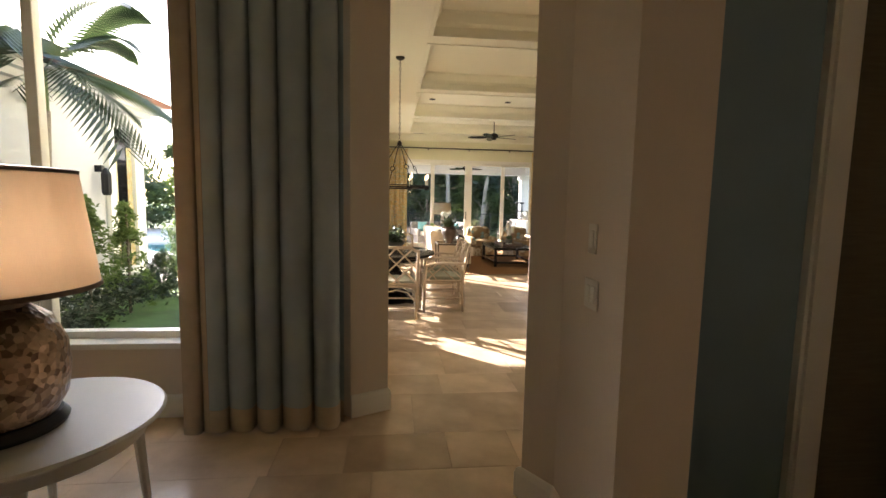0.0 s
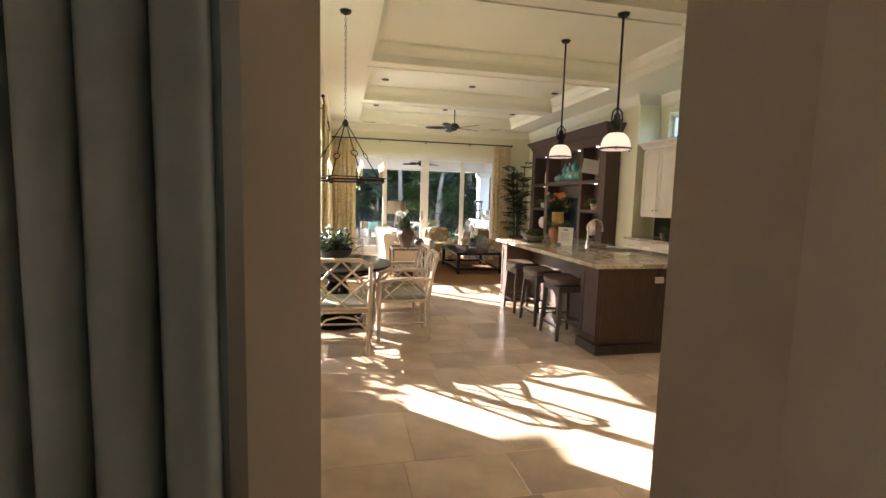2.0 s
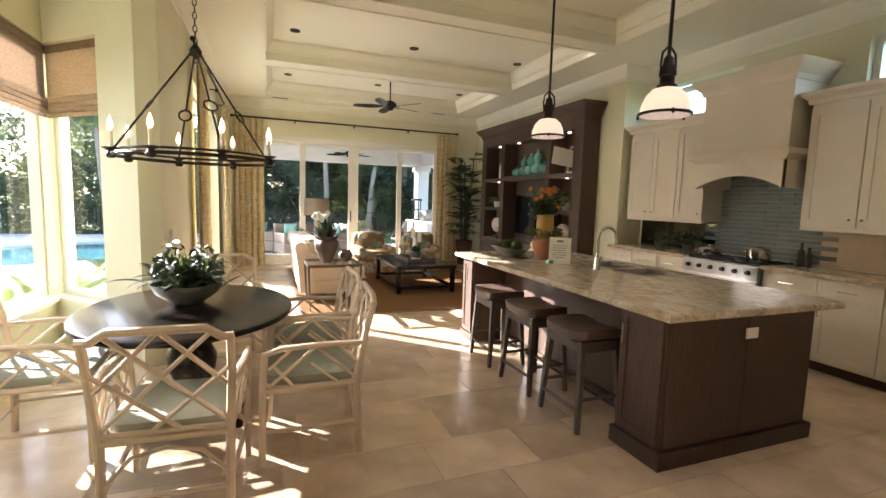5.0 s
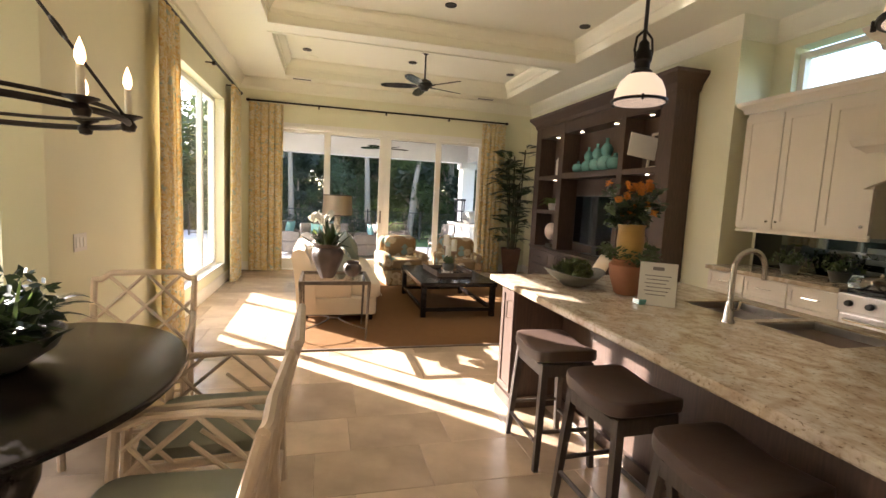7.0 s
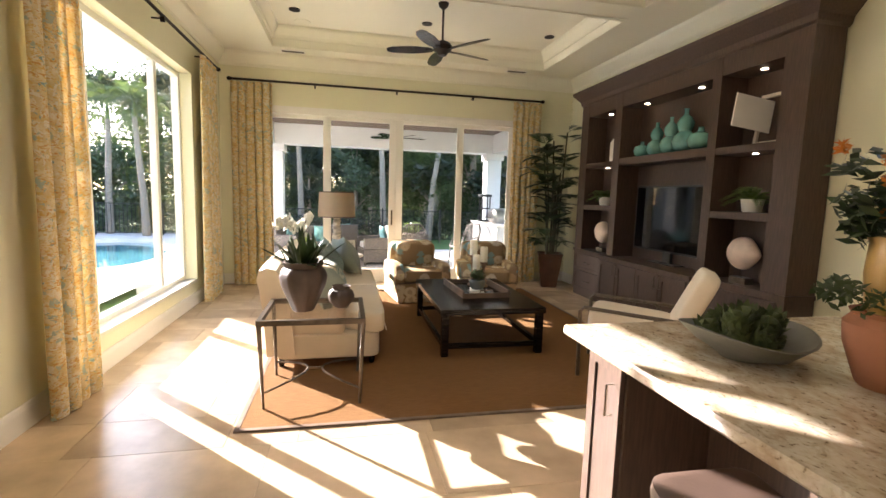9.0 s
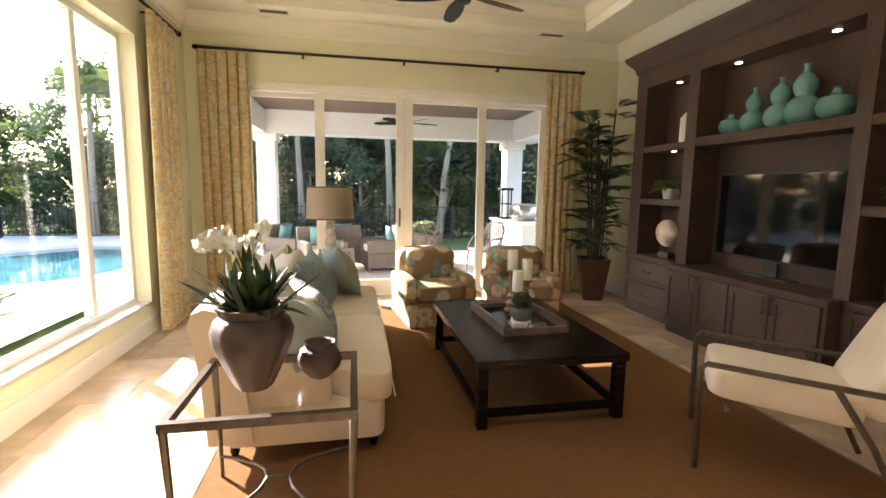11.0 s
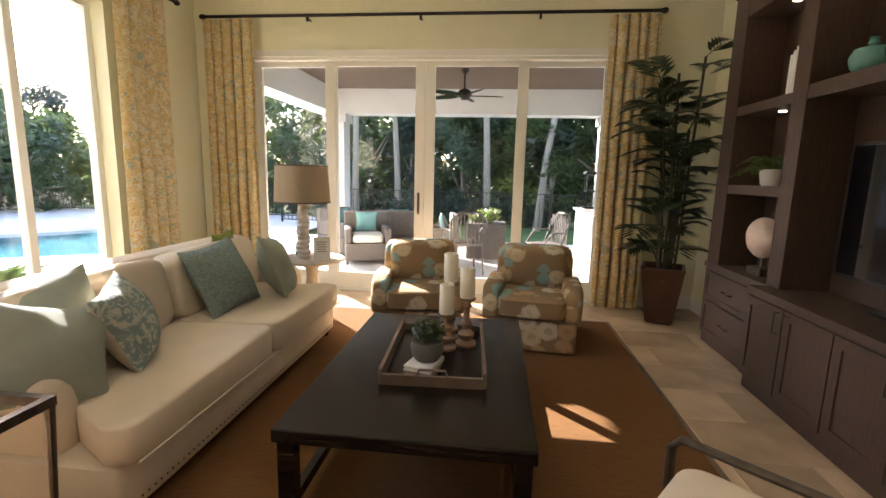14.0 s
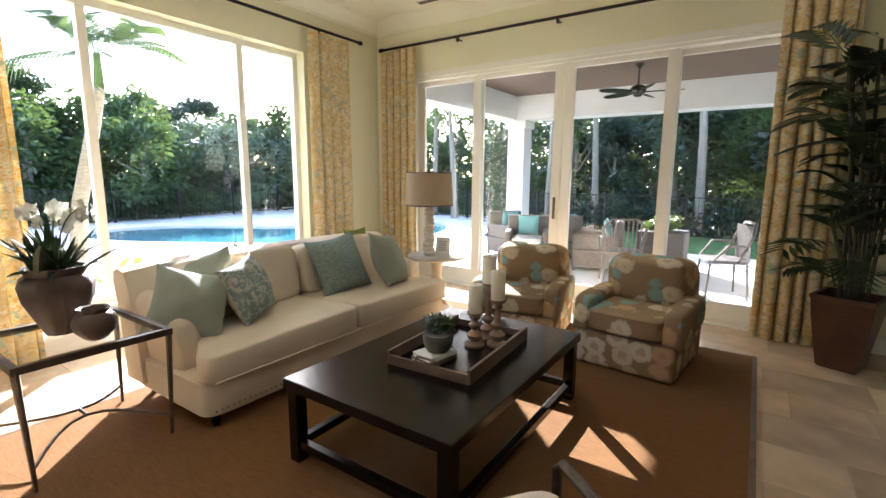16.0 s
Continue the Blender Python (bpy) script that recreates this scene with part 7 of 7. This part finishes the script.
for x in (-0.1, 5.42):
    K = thing("terrace_column", "square white stucco terrace column with capital", "column", pose(x + 0.2, 19.85, -0.03), group="terrace columns", kind="structure")
    part("shaft", box(-0.19, -0.19, 0.14, 0.19, 0.19, 2.46), M["stucco"], K)
    part("base", box(-0.23, -0.23, 0, 0.23, 0.23, 0.14, 0.01), M["stucco"], K)
    part("capital", box(-0.24, -0.24, 2.46, 0.24, 0.24, 2.629, 0.02), M["stucco"], K)
ceiling_fan(pose(2.87, 17.95, 2.70), 0.385, 0.62, "dark bronze outdoor fan under the terrace roof", turn=10)


def wicker_chair(m):
    W = thing("wicker_chair", "grey wicker terrace armchair with pale cushion", "chair", m, group="terrace wicker seats")
    part("body", merge(box(-0.36, -0.36, 0.06, 0.36, 0.36, 0.34, 0.03), box(-0.36, -0.36, 0.34, -0.26, 0.36, 0.58, 0.03), box(0.26, -0.36, 0.34, 0.36, 0.36, 0.58, 0.03), box(-0.36, 0.26, 0.34, 0.36, 0.36, 0.80, 0.03)), M["wicker"], W)
    part("cushion", soft_box(0.50, 0.58, 0.13, 0.25, 20, 8, pose(0, -0.05, 0.34)), M["stone_pale"], W, smooth=True)
    part("pillow", moved(pillow(0.36, 0.13, 4), pose(0, 0.17, 0.46, 12, 0, 0)), M["teal_cushion"], W, "turquoise pillow", smooth=True)
    for sx in (-1, 1):
        for sy in (-1, 1):
            part("foot", box(sx * 0.33 - 0.02, sy * 0.33 - 0.02, 0, sx * 0.33 + 0.02, sy * 0.33 + 0.02, 0.06), M["wicker"], W)
    return W


wc = wicker_chair(pose(1.35, 17.6, -0.03, 0, 0, 20))
copy_thing(wc, pose(0.75, 18.3, -0.03, 0, 0, 60))
copy_thing(wc, pose(1.7, 18.6, -0.03, 0, 0, 178))
copy_thing(wc, pose(2.45, 17.9, -0.03, 0, 0, -80))
PL = thing("wicker_planter", "square grey wicker planter with a clipped green shrub", "planter", pose(3.3, 18.5, -0.03))
part("tub", box(-0.34, -0.3, 0, 0.34, 0.3, 0.62, 0.02), M["wicker"], PL)
bm = bmesh.new()
rnd = random.Random(77)
for i in range(12):
    scatter_leaves(bm, rnd, (rnd.gauss(0, 0.13), rnd.gauss(0, 0.12), 0.72 + rnd.gauss(0, 0.05)), 0.12, 70, 0.045)
part("shrub", bm, M["leaf_light"], PL)
def iron_chair(m):
    W = thing("terrace_dining_chair", "dark woven terrace dining chair with curved back", "chair", m, group="terrace dining chairs")
    part("seat", soft_box(0.48, 0.46, 0.05, 0.3, 16, 8, pose(0, 0, 0.43)), M["wicker"], W, smooth=True)
    part("backrest", merge(tube([(-0.24, 0.1, 0.45), (-0.27, 0.22, 0.8), (-0.15, 0.27, 0.92), (0.15, 0.27, 0.92), (0.27, 0.22, 0.8), (0.24, 0.1, 0.45)], 0.018, 6), boxes([(-0.22 + 0.055 * i, 0.20, 0.47, -0.205 + 0.055 * i, 0.215, 0.9) for i in range(9)])), M["wicker"], W)
    for s in (-1, 1):
        part("arm", tube([(s * 0.26, 0.2, 0.66), (s * 0.29, -0.05, 0.66), (s * 0.26, -0.2, 0.45)], 0.015, 6), M["wicker"], W)
        for y in (-0.2, 0.2):
            part("leg", tube([(s * 0.21, y, 0.43), (s * 0.24, y * 1.15, 0)], 0.014, 6), M["wicker"], W)
    return W


ic = iron_chair(pose(4.2, 17.1, -0.03, 0, 0, -70))
copy_thing(ic, pose(3.0, 17.0, -0.03, 0, 0, 200))
GR = thing("outdoor_grill", "stainless steel grill set in a white stucco counter", "grill", pose(5.4, 18.2, -0.03))
part("counter", box(-0.45, -0.95, 0, 0.4, 0.95, 0.86), M["stucco"], GR)
part("slab", box(-0.5, -1.0, 0.86, 0.42, 1.0, 0.9, 0.006), M["stone_pale"], GR)
part("hood", soft_box(0.55, 0.72, 0.34, 0.45, 20, 10, pose(0, 0.1, 0.9)), M["steel"], GR, smooth=True)
part("handle", tube([(-0.27, -0.15, 1.02), (-0.32, -0.15, 1.02), (-0.32, 0.35, 1.02), (-0.27, 0.35, 1.02)], 0.012, 6), M["chrome"], GR)
LN = thing("lantern", "tall black iron lantern on the grill counter", "lantern", pose(5.15, 18.85, 0.872))
part("frame", merge(*[box(sx * 0.1 - 0.012, sy * 0.1 - 0.012, 0, sx * 0.1 + 0.012, sy * 0.1 + 0.012, 0.6) for sx in (-1, 1) for sy in (-1, 1)], box(-0.14, -0.14, 0.6, 0.14, 0.14, 0.66, 0.02), box(-0.12, -0.12, 0, 0.12, 0.12, 0.03), box(-0.11, -0.11, 0.3, 0.11, 0.11, 0.33)), M["iron"], LN)


# trees: trunk with limbs, crown of many small leaves in clumps
def tree(m, height, spread, seed, leafm, leaves=6500, leaf=0.17, low=0.3):
    rnd = random.Random(seed)
    T = thing("broadleaf_tree", "tall broadleaf tree with a dense green crown", "tree", m, group="garden trees")
    trunk = [tube([(0, 0, -0.3), (0.1, 0.05, height * 0.25), (0.05, 0.15, height * 0.55), (0.1, 0.1, height * 0.85)], 0.1, 8, radii=[0.2, 0.16, 0.11, 0.03])]
    cr = bmesh.new()
    n = 34
    for i in range(n):
        a_ = rnd.uniform(0, 6.28)
        zz = height * (low + (1 - low) * rnd.random() ** 0.85)
        rr = spread * math.sqrt(rnd.random()) * (1.05 - 0.75 * ((zz / height - low) / (1 - low)) ** 2)
        c = Vector((rr * math.cos(a_), rr * math.sin(a_), zz))
        if i < 9:
            trunk.append(tube([(0.06, 0.1, max(zz - height * 0.22, height * 0.2)), tuple(c * 0.6 + Vector((0, 0, zz * 0.36))), tuple(c)], 0.03, 5, radii=[0.06, 0.035, 0.01]))
        scatter_leaves(cr, rnd, c, spread * rnd.uniform(0.2, 0.36), leaves // n, leaf, 0.7)
    part("trunk", merge(*trunk), M["bark"], T)
    part("crown", cr, leafm, T)
    return T


def palm(m, height, seed, lean=0.3, fr=16, L=2.0, leafm="leaf", wide=0.013):
    rnd = random.Random(seed)
    T = thing("palm_tree", "slender palm tree with feathered arching fronds", "palm tree", m, group="garden palms")
    top = Vector((lean, lean * 0.4, height))
    part("trunk", tube([(0, 0, -0.3), (lean * 0.3, lean * 0.1, height * 0.4), (lean * 0.8, lean * 0.3, height * 0.8), tuple(top)], 0.1, 10, radii=[0.14, 0.10, 0.085, 0.07]), M["bark"], T)
    part("crownshaft", tube([tuple(top - Vector((0.02, 0, 0.05))), tuple(top + Vector((0.02, 0, 0.45)))], 0.07, 8, radii=[0.075, 0.045]), M["leaf_light"], T)
    bm = bmesh.new()
    for i in range(fr):
        frond(bm, tuple(top + Vector((0.02, 0, 0.42))), i * 2.4 + rnd.uniform(-0.2, 0.2), L * rnd.uniform(0.8, 1.15), rnd.uniform(0.15, 1.25), rnd.uniform(0.4, 0.8), 26, L * 0.24, wide, 0.45)
    part("fronds", bm, M[leafm], T)
    return T


GZ = -0.22
t1 = tree(pose(3.0, 31, GZ), 9.5, 3.4, 1, M["leaf_dark"])
t2 = tree(pose(-2.0, 29.5, GZ), 7.5, 3.2, 2, M["leaf"], low=0.12)
t3 = tree(pose(7.0, 27, GZ), 8.5, 3.0, 3, M["leaf_dark"], low=0.15)
sh = tree(pose(-13.5, 18, GZ), 3.6, 2.2, 4, M["leaf"], 5200, 0.14, low=0.05)
for (src, x, y, r, k) in ((t1, 9.5, 33, 60, 1), (t2, 0.5, 34, 100, 1.2), (t3, 4.8, 36, 30, 1.25), (t1, -4.5, 35, 200, 1.0), (t2, 5.5, 30, 140, 1), (t3, 11, 26, 10, 1.1), (t1, 13, 32, 80, 1.1), (t2, 9.5, 22.5, 300, 0.9), (t3, -8, 36, 150, 0.9), (t2, -8.5, 31, 20, 0.85), (t2, 2.2, 27.5, 45, 0.55), (t3, 0.4, 27.0, 95, 0.42), (t2, 5.3, 26.0, 195, 0.6)):
    copy_thing(src, pose(x, y, GZ, 0, 0, r) @ Matrix.Scale(k, 4)).scale = (k, k, k)
for i, (x, y, k) in enumerate(((-15, 15.2, 1.0), (-14.2, 21.5, 1.05), (-12.6, 24.6, 1.0), (-16, 12, 1.1), (-10.2, 27.4, 0.95), (-7.4, 28.2, 0.9), (-16.5, 8.5, 1.15), (-4.6, 28.0, 0.8))):
    copy_thing(sh, pose(x, y, GZ, 0, 0, 70 * i)).scale = (k, k, k)
for i in range(14):
    copy_thing(sh, pose(-17.6 + 0.5 * (i % 3), 7 + 1.75 * i, GZ, 0, 0, 53 * i)).scale = (1.1, 1.1, 1.0 + 0.12 * (i % 4))
for i in range(13):
    copy_thing(sh, pose(-9 + 1.9 * i, 37.5 + 0.7 * (i % 3), GZ, 0, 0, 67 * i)).scale = (1.2, 1.2, 1.2 + 0.15 * (i % 3))
for i, (x, y, k) in enumerate(((-22, 17, 1.0), (-21, 24, 0.95), (-18, 30, 0.9), (-23, 11, 1.05), (-13, 33, 0.85))):
    copy_thing(t1, pose(x, y, GZ, 0, 0, 50 * i)).scale = (k * 0.7, k * 0.7, k * 0.62)
palm(pose(-4.04, 13.0, -0.12), 2.75, 21, 0.75, 13, 1.7, "leaf")
p1 = palm(pose(-4.6, 24.6, GZ), 3.9, 22, -0.2, 16, 1.7)
copy_thing(p1, pose(-6.0, 25.3, GZ, 0, 0, 120))
copy_thing(p1, pose(0.2, 25.5, GZ, 0, 0, 40))
copy_thing(p1, pose(-0.9, 24.2, GZ, 0, 0, 250))
palm(pose(4.7, 24.4, GZ), 5.6, 23, 0.7, 18, 1.9)
palm(pose(3.2, 25.4, GZ), 7.0, 24, -0.35, 16, 1.8)
palm(pose(-3.75, 7.05, GZ), 2.65, 25, 0.15, 13, 1.75, "leaf_dark", 0.03)
# low cycad fans at the pool window, side garden shrubs
for (x, y, z, n, L, lm) in ((-1.75, 12.75, -0.12, 22, 0.85, "leaf_light"), (-1.9, 14.6, -0.12, 20, 0.7, "leaf"), (-1.55, 5.6, GZ, 22, 0.75, "leaf_dark"), (-1.55, 10.9, GZ, 24, 1.1, "leaf_light")):
    K = thing("cycad", "low cycad with stiff feathered leaves", "shrub", pose(x, y, z), group="garden cycads")
    bm = bmesh.new()
    rnd = random.Random(int(100 * y))
    for i in range(n):
        frond(bm, (0, 0, 0.12), i * 2.4, L * rnd.uniform(0.8, 1.1), rnd.uniform(0.25, 1.2), 0.35, 24, L * 0.17, 0.012, 0.1)
    part("leaves", bm, M[lm], K)
    part("stem", lathe([(0.1, -0.05), (0.12, 0.05), (0.06, 0.14), (0, 0.15)], 10), M["bark"], K)
for i, (x, y, k) in enumerate(((-3.6, 9.6, 0.22), (-4.2, 12.0, 0.4))):
    copy_thing(sh, pose(x, y, GZ, 0, 0, 40 * i)).scale = (k * 0.55, k * 0.55, k)
rnd = random.Random(49)
# unseen shrub, added and sized to trim the sun patch on the floor
NS = thing("nook_shrub", "unseen dense green shrub added to shade the nook window", "shrub", pose(-1.85, 8.45, GZ))
bm = bmesh.new()
for i in range(200):
    scatter_leaves(bm, rnd, (rnd.uniform(-0.3, 0.22), rnd.uniform(-1.1, 0.45), rnd.uniform(0.1, 1.55)), 0.22, 60, 0.06, 0.8)
part("leaves", bm, M["leaf"], NS)
part("stems", merge(*[tube([(0.05 * k, 0.2 * k, -0.05), (0.08 * k, 0.3 * k, 1.1)], 0.018, 5) for k in (-1, 0, 1)]), M["bark"], NS)
rnd = random.Random(50)
bm = bmesh.new()
for i in range(90):
    scatter_leaves(bm, rnd, (-3.45 + rnd.uniform(-0.45, 0.4), 5.4 + 0.05 * i, 0.0 + rnd.uniform(0, 0.25)), 0.24, 50, 0.04, 0.6)
for y, h_ in ((7.55, 1.78), (8.42, 1.62)):
    K = thing("conical_shrub", "upright bright green conical garden shrub", "shrub", pose(-3.5, y, GZ), group="shrubs by the garden wing")
    cb = bmesh.new()
    for i in range(60):
        v = rnd.random() ** 0.8
        rr, aa = 0.40 * (1 - v * 0.88) * math.sqrt(rnd.random()), rnd.uniform(0, 6.28)
        scatter_leaves(cb, rnd, (rr * math.cos(aa), rr * math.sin(aa), 0.2 + (h_ - 0.25) * v), 0.10, 26, 0.042, 1.3)
    part("leaves", cb, M["leaf_light"], K)
    part("trunk", tube([(0, 0, -0.1), (0.01, 0, h_ * 0.5), (0, 0.01, h_ * 0.9)], 0.02, 6), M["bark"], K)
hd = tagged(part("low_hedge", bm, M["leaf_dark"]), "low clipped dark green hedge beside the lawn", "hedge", kind="stuff")
bm = bmesh.new()
for i in range(240):
    s_ = i / 240
    x, y = (-12.6, 12 + 12 * s_ * 1.1) if i < 150 else (-12.6 + (i - 150) * 0.2, 25.6)
    scatter_leaves(bm, rnd, (x + rnd.uniform(-0.2, 0.2), y, rnd.uniform(0.0, 0.75)), 0.33, 60, 0.07)
tagged(part("fence_hedge", bm, M["leaf"]), "loose green hedge growing behind the fence", "hedge", kind="stuff")
bm = bmesh.new()
for i in range(120):
    scatter_leaves(bm, rnd, (-2.5 + i * 0.12, 25.3 + rnd.uniform(-0.3, 0.5), rnd.uniform(-0.1, 0.5)), 0.4, 60, 0.08)
tagged(part("border_shrubs", bm, M["leaf_dark"]), "dark green border shrubs behind the lawn", "shrub", kind="stuff")


def fence(p, q, n):
    F = thing("pool_fence", "black iron picket pool fence", "fence", pose(*p, -0.16), group="pool fences")
    d = Vector((q[0] - p[0], q[1] - p[1], 0))
    s = Vector((1, 0, 0)) if abs(d.y) > abs(d.x) else Vector((0, 1, 0))
    part("rail", merge(tube([(0, 0, 1.08), tuple(d + Vector((0, 0, 1.08)))], 0.016, 4), tube([(0, 0, 0.12), tuple(d + Vector((0, 0, 0.12)))], 0.016, 4)), M["iron"], F)
    for i in range(int(d.length / 2.0) + 1):
        c = d * min(i * 2.0 / d.length, 1)
        part("post", box(c.x - 0.025, c.y - 0.025, 0, c.x + 0.025, c.y + 0.025, 1.16), M["iron"], F)
    pk = bmesh.new()
    for i in range(n):
        c = d * ((i + 0.5) / n)
        bm_box(pk, c.x - 0.007, c.y - 0.007, 0.1, c.x + 0.007, c.y + 0.007, 1.1)
    ob = part("pickets", pk, M["iron"], F)
    ob["kind"] = "stuff"


fence((-12.2, 10.6), (-12.2, 24.8), 110)
fence((-12.2, 24.8), (-3.0, 24.8), 76)
fence((-3.0, 23.6), (11.0, 23.6), 110)

# neighbouring wing
WG = thing("garden_wing", "white stucco garden wing with tiled roof", "house", pose(-6.2, 7.0, GZ))
part("wall", boxes([(-8.4, 3.2, GZ, -4.2, 10.35, 2.95)]), M["stucco"], WG, world=True)
part("cornice", boxes([(-8.7, 2.9, 2.95, -3.95, 10.6, 3.12), (-8.55, 3.05, 2.86, -4.08, 10.45, 2.95)]), M["stucco"], WG, world=True)
rf = bmesh.new()
vs = [rf.verts.new((v[0], v[1], v[2] + 0.125)) for v in ((-8.9, 2.7, 3.0), (-3.7, 2.7, 3.0), (-3.7, 10.8, 3.0), (-8.9, 10.8, 3.0), (-6.3, 5.3, 4.1), (-6.3, 8.2, 4.1))]
for f in ((0, 1, 4), (1, 2, 5, 4), (2, 3, 5), (3, 0, 4, 5), (3, 2, 1, 0)):
    rf.faces.new([vs[i] for i in f])
part("roof", rf, M["roof_tile"], WG, "red clay tiled hip roof", world=True)
wd = part("window", boxes([(-4.22, 9.19, 0.3, -4.12, 9.35, 2.58), (-4.22, 9.92, 0.3, -4.12, 10.09, 2.58), (-4.22, 9.17, 2.58, -4.10, 10.11, 2.73), (-4.22, 9.17, 0.2, -4.10, 10.11, 0.3)]), M["trim"], WG, world=True)
part("pane", boxes([(-4.2, 9.35, 0.3, -4.19, 9.92, 2.58)]), M["screen"], wd, world=True)
part("drapes", boxes([(-4.188, 9.35, 0.3, -4.18, 9.5, 2.3), (-4.188, 9.78, 0.3, -4.18, 9.92, 2.3)]), M["curtain"], wd, world=True)
part("wall_light", merge(box(-4.2, 8.95, 1.85, -4.10, 9.03, 1.95), lathe([(0.05, 1.5), (0.07, 1.55), (0.07, 1.82), (0.03, 1.9), (0, 1.92)], 8, -4.06, 8.99)), M["iron"], WG, world=True)
# house's own outer wall over the front room, closing the side garden
setting("lawn_strip", boxes([(-3.6, 5.0, -0.3, -1.5, 10.55, -0.2)]), M["grass"], "narrow green lawn between the house wings", "lawn")

# ---- tiles of the splashback and the floor ----
tm = {}
rnd = random.Random(6)


def tile_mesh(key, sx, sy, sz, material):
    if key not in tm:
        b_ = box(0, 0, 0, sx, sy, sz, 0.0015, 1)
        me = bpy.data.meshes.new("tile")
        b_.to_mesh(me)
        b_.free()
        me.materials.append(material)
        tm[key] = me
    return tm[key]


z = 0.94
row = 0
while z < 1.85:
    y = 7.96 - (0.15 if row % 2 else 0)
    while y < 9.06:
        o = new("tile", tile_mesh("splash", 0.007, 0.296, 0.046, M["tile_blue"]))
        o.parent = BS
        o.location = (6.0775, y, z)
        y += 0.30
    z += 0.05
    row += 1

# mixed-size stone floor: courses of two depths, cut into three lengths
near, far_bm = [], bmesh.new()
y = 1.0
count = 0
while y < 15.6:
    dy = rnd.choice((0.406, 0.406, 0.61))
    x = -1.0 if 6.8 < y < 9.8 else (-0.1 if y > 4.9 else -2.6)
    x -= rnd.choice((0.0, 0.2, 0.35))
    while x < 6.1:
        dx = rnd.choice((0.406, 0.61, 0.61, 0.81)) if dy < 0.5 else rnd.choice((0.406, 0.61, 0.914))
        if y + dy < 15.74 and not (y > 10.8 and y < 14.4 and 1.3 < x and x + dx < 4.5):
            close = count < 300 and ((4.6 < y < 11 and -0.3 < x < 2.8) or (1.9 < y < 4.6 and -0.8 < x < 1.0) or (10.6 < y < 15.4 and (x < 1.2 or x > 4.4)))
            if close:
                o = new("tile", tile_mesh((dx, dy), dx - 0.0022, dy - 0.0022, 0.010, M["travertine"]))
                o.parent = floor
                o.location = (x, y, -0.0098 + rnd.uniform(0, 0.0006))
                count += 1
            else:
                bm_box(far_bm, x, y, -0.0095, x + dx - 0.0022, y + dy - 0.0022, 0.0004)
        x += dx
    y += dy
ob = part("far_tiles", far_bm, M["travertine"], floor)
ob["kind"] = "stuff"
